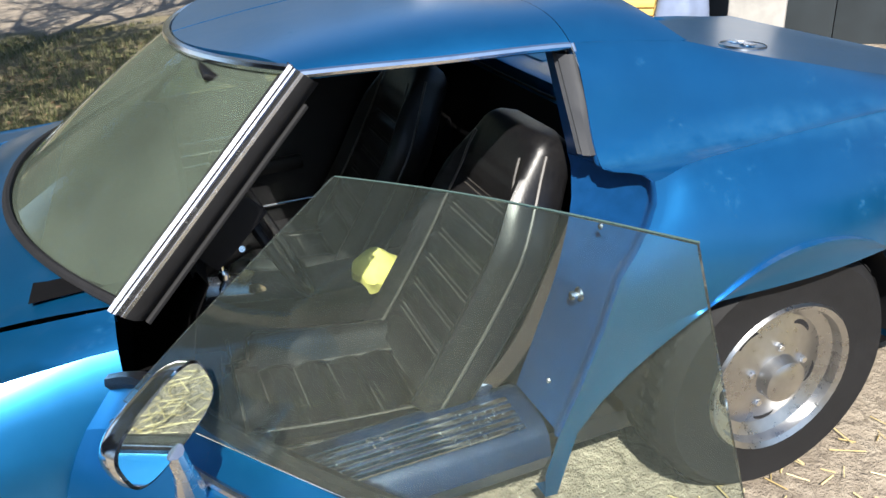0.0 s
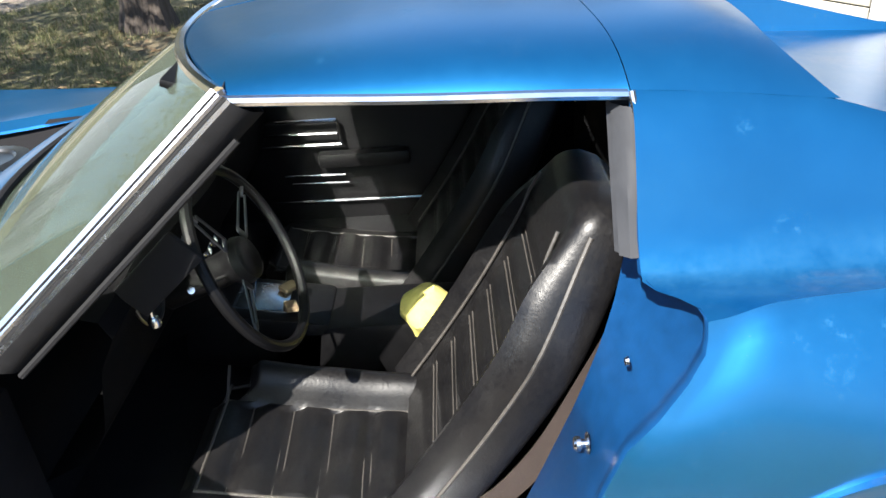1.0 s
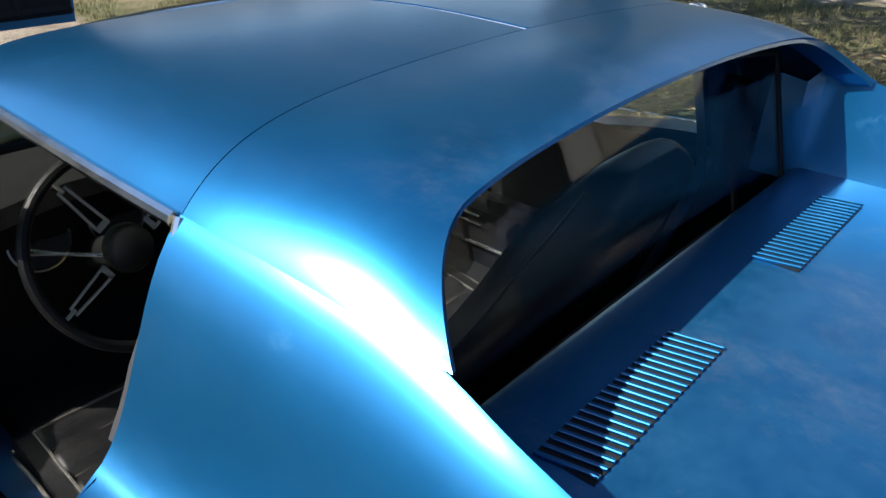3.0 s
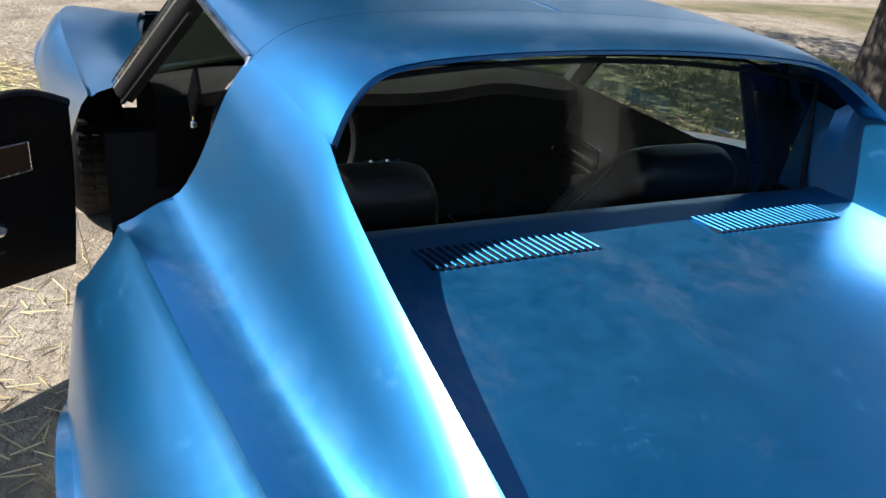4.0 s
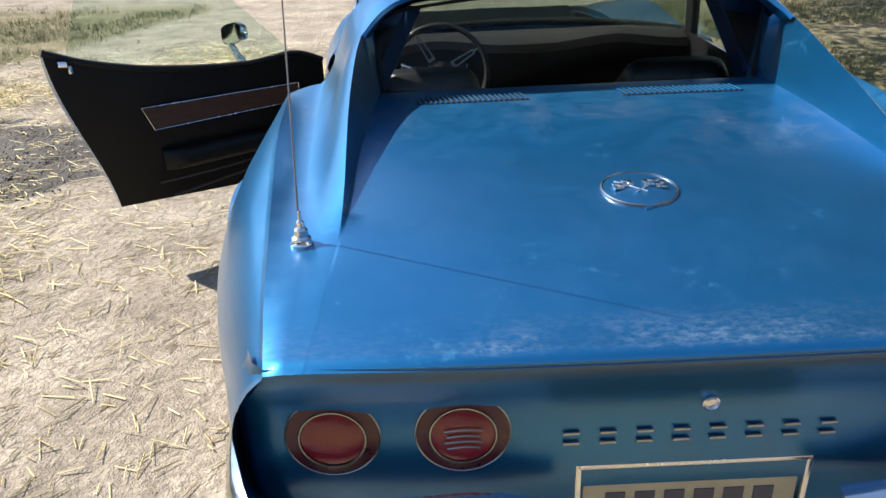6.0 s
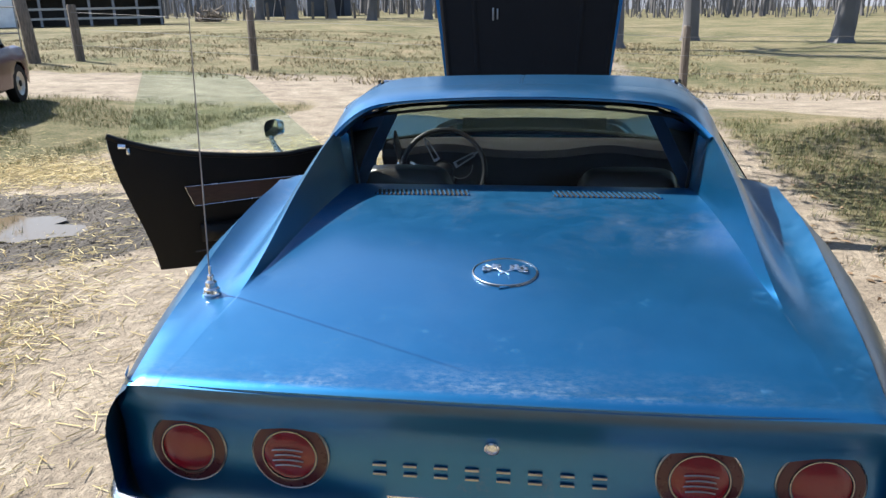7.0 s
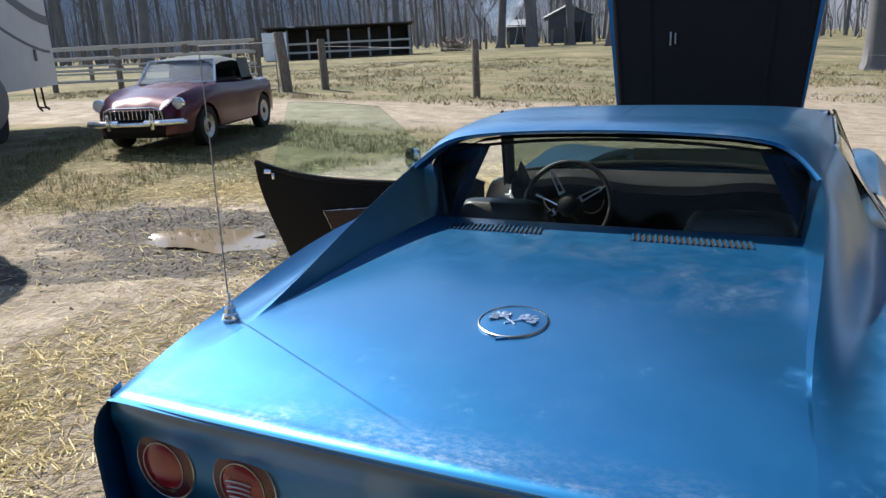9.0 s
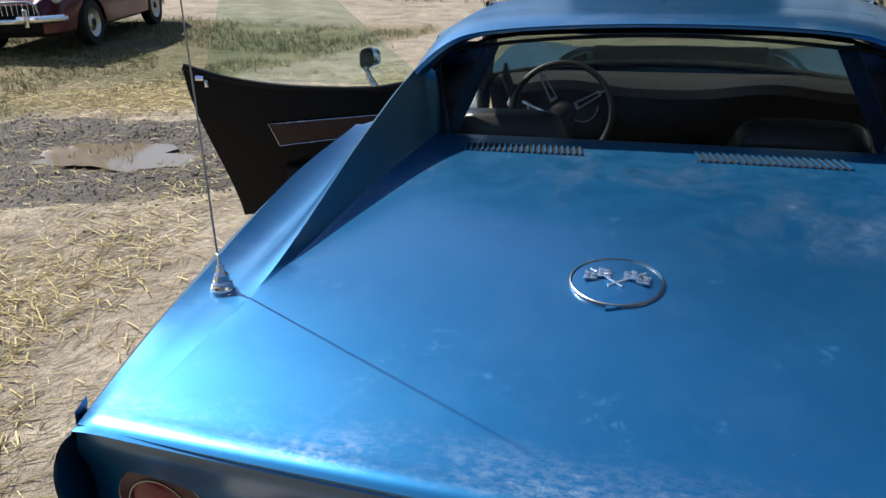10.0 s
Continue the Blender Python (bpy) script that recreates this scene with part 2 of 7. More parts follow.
def sheet(bm, rows, close=False, thick=0.0, flip=False):
    """A grid of points joined by quads; with thick, a shell of that thickness below it."""
    if thick:
        rows = [[Vector(p) for p in r] for r in rows]
        n, k = len(rows), len(rows[0])
        down = []
        for i in range(n):
            line = []
            for j in range(k):
                a = rows[min(i + 1, n - 1)][j] - rows[max(i - 1, 0)][j]
                b = rows[i][min(j + 1, k - 1)] - rows[i][max(j - 1, 0)]
                nrm = a.cross(b)
                nrm = nrm.normalized() if nrm.length > 1e-9 else Vector((0, 0, 1))
                line.append(rows[i][j] - nrm * thick * (-1 if flip else 1))
            down.append(line)
        g1 = [[bm.verts.new(p) for p in r] for r in rows]
        g2 = [[bm.verts.new(p) for p in r] for r in down]
        for i in range(n - 1):
            for j in range(k - 1):
                bm.faces.new((g1[i][j], g1[i + 1][j], g1[i + 1][j + 1], g1[i][j + 1]))
                bm.faces.new((g2[i][j], g2[i][j + 1], g2[i + 1][j + 1], g2[i + 1][j]))
        rim = [(i, 0) for i in range(n)] + [(n - 1, j) for j in range(1, k)] + [(i, k - 1) for i in range(n - 2, -1, -1)] + [(0, j) for j in range(k - 2, 0, -1)]
        for (a, b), (c, d) in zip(rim, rim[1:] + rim[:1]):
            bm.faces.new((g1[a][b], g2[a][b], g2[c][d], g1[c][d]))
        bmesh.ops.recalc_face_normals(bm, faces=bm.faces[:])
        return bm
    g = [[bm.verts.new(p) for p in r] for r in rows]
    n, k = len(g), len(g[0])
    for i in range(n - 1):
        for j in range(k if close else k - 1):
            q = (g[i][j], g[i + 1][j], g[i + 1][(j + 1) % k], g[i][(j + 1) % k])
            bm.faces.new(q[::-1] if flip else q)
    return bm


def cap(bm, rows):
    for r in rows:
        if len(r) > 2:
            bm.faces.new(r)


def tube(bm, pts, radius, n=10, ends=True, flat=1.0):
    """A round bar along points; radius a number or one a point."""
    pts = [Vector(p) for p in pts]
    rad = radius if isinstance(radius, (list, tuple)) else [radius] * len(pts)
    rings = []
    up = Vector((0, 0, 1))
    for i, p in enumerate(pts):
        d = (pts[min(i + 1, len(pts) - 1)] - pts[max(i - 1, 0)]).normalized()
        if abs(d.dot(up)) > 0.98:
            up = Vector((0, 1, 0)) if abs(d.y) < 0.9 else Vector((1, 0, 0))
        s = d.cross(up).normalized()
        u = s.cross(d).normalized()
        up = u
        rings.append([bm.verts.new(p + s * math.cos(a) * rad[i] + u * math.sin(a) * rad[i] * flat) for a in (2 * math.pi * k / n for k in range(n))])
    for a, b in zip(rings, rings[1:]):
        for k in range(n):
            bm.faces.new((a[k], a[(k + 1) % n], b[(k + 1) % n], b[k]))
    if ends:
        bm.faces.new(rings[0][::-1])
        bm.faces.new(rings[-1])
    return bm


def lathe(bm, profile, place=Matrix(), n=24, sx=1.0, sy=1.0):
    """Turns (radius, height) pairs round the local z axis."""
    rings = []
    for r, h in profile:
        if r < 1e-6:
            rings.append([bm.verts.new(place @ Vector((0, 0, h)))])
        else:
            rings.append([bm.verts.new(place @ Vector((r * sx * math.cos(2 * math.pi * k / n), r * sy * math.sin(2 * math.pi * k / n), h))) for k in range(n)])
    for a, b in zip(rings, rings[1:]):
        for k in range(n):
            q = [a[k % len(a)], a[(k + 1) % len(a)], b[(k + 1) % len(b)], b[k % len(b)]]
            u = []
            for vtx in q:
                if vtx not in u:
                    u.append(vtx)
            if len(u) > 2:
                bm.faces.new(u)
    return bm


def block(bm, size, place=Matrix(), bevel=0.0, seg=2):
    r = bmesh.ops.create_cube(bm, size=1.0, matrix=place @ Matrix.Diagonal((*size, 1)))
    if bevel:
        es = {e for v in r["verts"] for e in v.link_edges}
        bmesh.ops.bevel(bm, geom=list(es), offset=bevel, segments=seg, affect="EDGES", profile=0.6)
    return bm


def at(x, y, z):
    return Matrix.Translation((x, y, z))


def mirrored(rows):
    return [[(-p[0], p[1], p[2]) for p in r] for r in rows]


def frange(a, b, n):
    return [a + (b - a) * i / (n - 1) for i in range(n)]


def smoothstep(a, b, v):
    s = min(max((v - a) / (b - a), 0), 1)
    return s * s * (3 - 2 * s)


# ---- ground ----
def ground_z(x, y):
    """Level where the car stands; beyond it the field falls to the right and rises slowly to the left and ahead."""
    tilt = -0.05 * max(min(x + 4.0, 7.5), -7.0)
    far = smoothstep(8.5, 15.0, y)
    z = far * tilt + (1 - far) * 0.22 * smoothstep(4.2, 8.0, -x) * smoothstep(2.0, 6.5, y + 0.2 * x + 1.5)
    return z + 0.02 * noise.noise((x * 0.35, y * 0.35, 0)) * smoothstep(1.5, 4, max(abs(x), abs(y - 2.3) - 1.5))

# ---- blue sports car: feature lines, by distance from the tail ----
AIR_LID = plain("dulled_chrome", (0.34, 0.34, 0.34), 0.32, 1.0, 0.2, 20, 0.05)
CUT = 1.578
car = empty("sports_car", (0, 1.165, 0), "dusty blue fastback sports coupe with open driver's door and raised hood", "car")

crown = spline((1.27, 1.170), (1.36, 1.203), (1.62, 1.220), (1.9, 1.222), (2.12, 1.203), (2.27, 1.182), (2.40, 1.160))
rail = spline((1.27, -0.588, 1.098), (1.45, -0.605, 1.125), (1.58, -0.618, 1.140), (1.9, -0.620, 1.154), (2.1, -0.618, 1.164), (2.2, -0.612, 1.166), (2.40, -0.595, 1.158))
deck_mid = spline((0.07, 0.825), (0.085, 0.835), (0.12, 0.840), (0.18, 0.847), (0.28, 0.860), (0.4, 0.874), (0.576, 0.892), (0.9, 0.910), (1.22, 0.919), (1.4, 0.920))
deck_edge = spline((0.07, -0.6, 0.8338), (0.085, -0.599, 0.8408), (0.12, -0.597, 0.8448), (0.18, -0.592, 0.8508), (0.28, -0.588, 0.8628), (0.45, -0.578, 0.8824), (0.6, -0.575, 0.889), (0.75, -0.577, 0.896), (0.9, -0.576, 0.903), (1.05, -0.570, 0.911), (1.2, -0.562, 0.916), (1.44, -0.548, 0.92))
sail_top = spline((0.07, -0.606, 0.834), (0.085, -0.605, 0.841), (0.12, -0.603, 0.845), (0.18, -0.599, 0.851), (0.28, -0.595, 0.863), (0.45, -0.586, 0.883), (0.6, -0.588, 0.917), (0.75, -0.594, 0.955), (0.9, -0.599, 0.995), (1.05, -0.6, 1.034), (1.2, -0.595, 1.077), (1.27, -0.588, 1.098), (1.45, -0.605, 1.125), (CUT, -0.618, 1.140))
valley = spline((0.07, -0.635, 0.834), (0.085, -0.636, 0.841), (0.12, -0.638, 0.845), (0.18, -0.642, 0.8505), (0.3, -0.65, 0.8615), (0.5, -0.668, 0.868), (0.75, -0.694, 0.873), (0.95, -0.712, 0.878), (1.2, -0.732, 0.882), (1.45, -0.748, 0.894), (CUT, -0.754, 0.902))
crest = spline((0.07, -0.664, 0.832), (0.18, -0.682, 0.845), (0.3, -0.7, 0.860), (0.5, -0.727, 0.876), (0.7, -0.753, 0.894), (0.9, -0.78, 0.907), (1.1, -0.802, 0.912), (1.3, -0.820, 0.911), (1.48, -0.838, 0.909), (CUT, -0.844, 0.906))
bulge = spline((0.07, -0.725, 0.72), (0.2, -0.765, 0.71), (0.4, -0.83, 0.69), (0.7, -0.908, 0.66), (0.9, -0.94, 0.65), (1.13, -0.957, 0.64), (1.35, -0.948, 0.635), (CUT, -0.925, 0.63))
AXLE_Y, AXLE_Z, ARCH = 1.165, 0.335, 0.385


def low_edge(y):
    """The lower edge of the rear quarter, with the wheel arch."""
    base = 0.30 + 0.12 * smoothstep(0.9, 0.1, y) - 0.1 * smoothstep(1.4, 1.55, y)
    d = abs(y - AXLE_Y)
    return max(base, AXLE_Z + math.sqrt(max(ARCH**2 - d * d, 0))) if d < ARCH else base


def quarter_profile(y):
    """From the sail's top edge outwards and down the rear quarter."""
    st, va, cr, bu = sail_top(y), valley(y), crest(y), bulge(y)
    h = st[1] - va[1]
    k = smoothstep(0.0, 0.14, h)
    w = st[0] - va[0]
    # rounded shoulder that falls away and flows out into the valley
    lean = 5.95 * (crown(y) - rail(y)[1]) / abs(rail(y)[0]) if y > 1.27 else 0.74
    p1 = (st[0] - w * 0.44, st[1] - min(w * 0.44 * lean, h * 0.32))
    p2 = (va[0] + w * 0.40, va[1] + h * 0.12)
    out = []
    for s in [0, 0.006, 0.02, 0.05] + frange(0.1, 1, 12):
        a, b, c, d = (1 - s) ** 3, 3 * s * (1 - s) ** 2, 3 * s * s * (1 - s), s**3
        out.append((a * st[0] + b * p1[0] + c * p2[0] + d * va[0], a * st[1] + b * p1[1] + c * p2[1] + d * va[1]))
    for s in (0.25, 0.5, 0.75, 0.93, 0.985):
        out.append((va[0] + (cr[0] - va[0]) * s, va[1] + (cr[1] - va[1]) * s * s * (1.4 - 0.4 * s) - 0.003 * math.sin(math.pi * s) * smoothstep(0.2, 0.5, y)))
    out.append((cr[0], cr[1]))
    side = spline((0, cr[0] - 0.003, cr[1] - 0.006), (0.14, cr[0] + (bu[0] - cr[0]) * 0.36, cr[1] - (cr[1] - bu[1]) * 0.2), (0.5, cr[0] + (bu[0] - cr[0]) * 0.84, cr[1] - (cr[1] - bu[1]) * 0.62), (1, *bu))
    out += [side(s) for s in (0, 0.03, 0.08, 0.18, 0.32, 0.5, 0.75, 1.0)]
    lo = low_edge(y)
    xl = bu[0] + 0.03 + 0.03 * smoothstep(0.8, 0.1, y)
    arch = 0.005 * smoothstep(0.06, 0.0, abs(math.hypot(y - AXLE_Y, lo - AXLE_Z) - ARCH)) if lo > 0.31 else 0
    for s in (0.3, 0.6, 0.85, 1.0):
        z = bu[1] + (lo - bu[1]) * s
        f = min(max((bu[1] - z) / max(bu[1] - 0.3, 0.01), -0.5), 1)
        out.append((bu[0] + (xl - bu[0]) * f * f - arch * (s > 0.8), z))
    out.append((out[-1][0] + 0.05, lo - 0.002))
    return out


def inner_profile(y):
    """From the deck's middle out to the sail's top edge."""
    de, st, m = deck_edge(y), sail_top(y), deck_mid(y)
    pts = [(de[0] * s, m + (de[1] - m) * s**2.2) for s in (0, 0.2, 0.4, 0.6, 0.8, 0.93, 1.0)]
    for s in (0.12, 0.35, 0.7, 0.94):
        pts.append((de[0] + (st[0] - de[0]) * s, de[1] + (st[1] - de[1]) * s**1.25))
    pts.append(st)
    return pts


ys = sorted(set([0.07, 0.075, 0.08, 0.085, 0.092, 0.1, 0.11, 0.12, 0.14] + frange(0.16, CUT, 64) + [AXLE_Y - ARCH + 0.002, AXLE_Y + ARCH - 0.002]))
def lean_cut(z):
    """How far the door opening's rear edge lies ahead of its top at height z."""
    return 0.37 * max(0.0, 0.875 - max(z, 0.30))


def swept(x, z):
    """The cut's edge sweeps back over the outer shoulder."""
    return -0.066 * smoothstep(0.752, 0.835, abs(x)) * smoothstep(0.70, 0.90, z)


rows = []
for y in ys:
    k = smoothstep(AXLE_Y + 0.2, CUT, y) if y > AXLE_Y else 0.0
    roll = 0.022 * smoothstep(1.40, CUT, y) ** 2
    rows.append([(x, y + k * (lean_cut(z) + swept(x, z)), z - roll * smoothstep(0.80, 0.87, -x) * smoothstep(0.72, 0.80, z)) for x, z in quarter_profile(y)])
SKIN_EDGE = rows[-1]
for r, f in ((rows, True), (mirrored(rows), False)):
    bm = bmesh.new()
    sheet(bm, r, flip=f)
    part("rear_quarter", bm, BLUE, car, "dusty blue rear fender with flying buttress", 40)

bm = bmesh.new()
dys = [0.07, 0.075, 0.08, 0.085, 0.092, 0.1, 0.11, 0.12, 0.14] + frange(0.16, 1.345, 44)
rows = [[(x, y, z) for x, z in inner_profile(y)] for y in dys]
front = [[(p[0], p[1] + 0.012, p[2] - d) for p in rows[-1][:7]] for d in (0.006, 0.03, 0.2)]
walls = [rows[-1][6:]]
for y in (1.37, 1.40, 1.44):
    e, t = deck_edge(y), sail_top(y)
    walls.append([(e[0] + (t[0] + 0.03 - e[0]) * q, y, e[1] - 0.03 + (t[1] - 0.035 - e[1] + 0.03) * q) for q in (0, 0.12, 0.35, 0.7, 0.94, 1)])
sheet(bm, walls)
sheet(bm, mirrored(walls), flip=True)
sheet(bm, rows)
sheet(bm, mirrored(rows), flip=True)
lip = [rows[-1][:7]] + front
sheet(bm, lip)
sheet(bm, mirrored(lip), flip=True)
part("rear_deck", bm, BLUE, car, "blue rear deck with chalky scuffs along the tail", 38)


# roof band behind the lift-off panels
def roof_z(x, y):
    ex, ez = rail(y)
    f = min(abs(x) / abs(ex), 1)
    lip = 0.010 * f**30 * smoothstep(1.57, 1.60, y)
    return ez + (crown(y) - ez) * (1 - 0.24 * f**2 - 0.76 * f**9) - lip


def band_back(x):
    return 1.366 - 0.016 * (x / 0.45) ** 2 - 0.078 * max(0, (abs(x) - 0.46) / 0.13) ** 2


def roof_rows(y0, y1, x0, x1, ny, nx):
    """Rows of roof points; y0 and y1 functions of the share across, x0 and x1 shares of the half width."""
    out = []
    for i in range(ny):
        line = []
        for j in range(nx):
            f = x0 + (x1 - x0) * (1 - (1 - j / (nx - 1)) ** 2.4)
            v = i / (ny - 1)
            y = y0(f) + (y1(f) - y0(f)) * v
            x = rail(y)[0] * f
            line.append((x, y, roof_z(x, y)))
        out.append(line)
    return out


back = lambda f: band_back(0.59 * f)
seam_y = lambda f: 1.622 - 0.044 * f * f
rows = roof_rows(back, seam_y, 0, 1, 12, 34)
under = [[(p[0] * 0.985, p[1] + 0.004, p[2] - d) for p in rows[0]] for d in (0.003, 0.009)]
under.append([(p[0] * 0.97, p[1] + 0.05, p[2] - 0.014) for p in rows[0]])
bm = bmesh.new()
sheet(bm, rows[::-1] + under, flip=True)
sheet(bm, mirrored(rows[::-1] + under))
part("roof_band", bm, BLUE, car, "", 40)

for side, name in ((1, "roof_panel"), (-1, "roof_panel")):
    rows = roof_rows(lambda f: seam_y(f) + 0.0016, lambda f: 2.346 - 0.190 * abs(f) ** 2.1, 0.010, 1, 18, 36)
    if side < 0:
        rows = mirrored(rows)
    bm = bmesh.new()
    sheet(bm, rows, thick=0.014, flip=side < 0)
    part(name, bm, BLUE, car, "blue lift-off roof panel with dull top", 50)
bm = bmesh.new()
rows = roof_rows(lambda f: 1.612, lambda f: 2.344, -0.02, 0.02, 12, 5)
sheet(bm, [[(p[0], p[1], p[2] - 0.002) for p in r] for r in rows], thick=0.010)
part("roof_spine", bm, BLUE, car, "", 50)
bm = bmesh.new()
tube(bm, [(0.0025, y, roof_z(0.008, y) - 0.0024) for y in frange(1.628, 2.33, 16)], 0.0013, 6)
part("roof_seam_trim", bm, CHROME, car, "thin bright trim beside the roof spine")

# bright drip rails along both roof sides, down the rear pillar a little
for s in (1, -1):
    bm = bmesh.new()
    pts = [(s * (rail(y)[0] - 0.004), y, rail(y)[1] - 0.006) for y in frange(1.584, 2.165, 20)]
    tube(bm, pts, 0.0085, 8)
    pts = [(s * -0.620, CUT, 1.138), (s * -0.630, CUT - 0.003, 1.120), (s * -0.648, CUT - 0.006, 1.090)]
    tube(bm, pts, [0.006, 0.005, 0.002], 8)
    part("drip_rail", bm, CHROME, car, "bright stainless drip rail")

# windscreen, its header trim and pillars
ws_top = lambda f: (-0.609 * f, 2.355 - 0.192 * abs(f) ** 2.1, 1.158 + 0.004 * f * f)
ws_bot = lambda f: (-0.745 * f, 2.79 - 0.245 * abs(f) ** 2.2, 0.866 - 0.030 * abs(f) ** 2.5)


def ws(f, v):
    a, b = Vector(ws_top(f)), Vector(ws_bot(f))
    p = a.lerp(b, v)
    return p + Vector((0, 0.006, 0.009)) * (1 - f * f) * math.sin(math.pi * v)


bm = bmesh.new()
sheet(bm, [[ws(f, v) for f in frange(-1, 1, 25)] for v in frange(0.0, 1.0, 10)], thick=0.005)
part("windscreen", bm, SCREEN, car, "curved windscreen glass").visible_shadow = False
bm = bmesh.new()
tube(bm, [Vector(ws_top(f)) + Vector((0, 0.004, 0.006)) for f in frange(-1, 1, 31)], 0.011, 8)
part("header_trim", bm, CHROME, car, "bright windscreen header trim")
bm = bmesh.new()
tube(bm, [Vector(ws_bot(f)) + Vector((0, 0.006, 0.006)) for f in frange(-1, 1, 31)], 0.010, 8)
part("cowl_trim", bm, RUBBER, car, "black windscreen base seal")
for s in (1, -1):
    bm = bmesh.new()
    a, b = Vector(ws_top(s * 1.0)), Vector(ws_bot(s * 1.0))
    out = Vector((-s, 0, 0))
    line = [a.lerp(b, v) for v in frange(-0.02, 1.02, 12)]
    across = [(0.016, 0.006), (0.018, 0.014), (0.004, 0.019), (-0.004, 0.013), (-0.008, 0.017), (-0.016, 0.016)]
    fwd = Vector((0, 0.62, 0.55)).normalized()
    sheet(bm, [[p + fwd * (u + 0.002) + out * (w + 0.006) for u, w in across] for p in line])
    part("pillar_trim", bm, BRUSHED, car, "wide bright stainless windscreen pillar trim", 25)
    bm = bmesh.new()
    tube(bm, [p + fwd * -0.004 + out * 0.0205 for p in line], 0.0026, 6)
    tube(bm, [p + fwd * 0.0115 + out * 0.024 for p in line], 0.0016, 6)
    part("pillar_groove", bm, RUBBER, car, "dark grooves along the pillar trim")
    bm = bmesh.new()
    sheet(bm, [[p - fwd * 0.013 + out * 0.0225, p - fwd * 0.03 + out * 0.018, p - fwd * 0.045 + out * 0.006, p - fwd * 0.058 - out * 0.02, p - fwd * 0.03 - out * 0.038, p + fwd * 0.012 - out * 0.03, p + fwd * 0.006 + out * 0.004] for p in [q.copy() for q in line]], close=True)
    part("windscreen_pillar", bm, RUBBER, car, "dark weatherstripped pillar", 40)
    # grey lining with worn sealing strip on the inside of the pillar
    bm = bmesh.new()
    tube(bm, [p - fwd * 0.056 + out * 0.004 for p in line[1:]], 0.006, 7)
    part("pillar_lining", bm, RUBBER, car, "greying sealing strip")

# rear pillar jamb with its grey sealing strip
REAR_CUT = quarter_profile(CUT)


def skin_x(z):
    """Outermost reach of the rear fender's front edge at height z."""
    hits = [a[0] + (b[0] - a[0]) * (z - a[1]) / (b[1] - a[1]) for a, b in zip(REAR_CUT, REAR_CUT[1:]) if a[1] != b[1] and min(a[1], b[1]) <= z <= max(a[1], b[1])]
    return min(hits) if hits else -0.84


jamb = spline((0.30, -0.83), (0.5, -0.84), (0.7, -0.835), (0.82, -0.80), (0.885, -0.752), (1.0, -0.69), (1.13, -0.622))
for s in (1, -1):
    bm = bmesh.new()
    rows = []
    for z in frange(1.13, 0.905, 9):
        rows.append([(s * (jamb(z) + a), CUT + b, z) for a, b in ((0, -0.001), (0.006, 0.002), (0.02, 0.0), (0.034, -0.009), (0.05, -0.011), (0.15, -0.007), (0.20, -0.05))])
    for x, y, z in SKIN_EDGE:
        if x < -0.757 and z > 0.27:
            xi, yb = max(jamb(z) + 0.15, x + 0.09), CUT + lean_cut(z)
            rows.append([(s * (x + a), y + b, z + c) for a, b, c in ((0, -0.001, 0), (0.006, 0.002, -0.002), (0.02, 0.0, -0.004), (0.034, -0.009, -0.006), (0.05, -0.011, -0.008))] + [(s * xi, yb - 0.007, z - 0.010), (s * (xi + 0.05), yb - 0.05, z - 0.010)])
    sheet(bm, rows, flip=s < 0)
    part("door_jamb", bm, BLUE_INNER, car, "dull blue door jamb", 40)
    bm = bmesh.new()
    rows = []
    for z in frange(1.118, 0.925, 9):
        xi = -0.583 - (1.12 - z) * 0.575
        rows.append([(s * max(xi + a, skin_x(z) + 0.004), CUT + b, z) for a, b in ((0.006, -0.02), (0.0, 0.026), (-0.006, 0.030), (-0.014, 0.024), (-0.020, 0.026), (-0.038, 0.012), (-0.044, 0.003), (-0.044, -0.01))])
    sheet(bm, rows, flip=s < 0)
    part("pillar_seal", bm, LINING, car, "grey vertical window sealing strip", 30)
bm = bmesh.new()
lathe(bm, [(0.0, 0.022), (0.009, 0.022), (0.012, 0.018), (0.012, 0.012), (0.007, 0.010), (0.007, 0.004), (0.016, 0.003), (0.018, 0)], at(-0.80, CUT - 0.008 + lean_cut(0.645), 0.645) @ pose(0, 0, 0, -90, 0, 0), 16)
part("striker", bm, BRUSHED, car, "steel door striker bolt")
for z, x in ((0.79, -0.79), (0.44, -0.80)):
    bm = bmesh.new()
    lathe(bm, [(0, 0.006), (0.006, 0.005), (0.008, 0)], at(x, CUT - 0.010 + lean_cut(z), z) @ pose(0, 0, 0, -90, 0, 0), 10)
    part("jamb_screw", bm, BRUSHED, car)

# tail panel, lower valance
tail_x = lambda z: 0.664 + 0.05 * smoothstep(0.838, 0.74, z) - 0.02 * smoothstep(0.6, 0.42, z)


def tail_y(x, z):
    return 0.072 + 0.045 * smoothstep(0.838, 0.7, z) + 0.02 * smoothstep(0.62, 0.45, z) + 0.05 * max(0, abs(x) / 0.7 - 0.55) ** 2


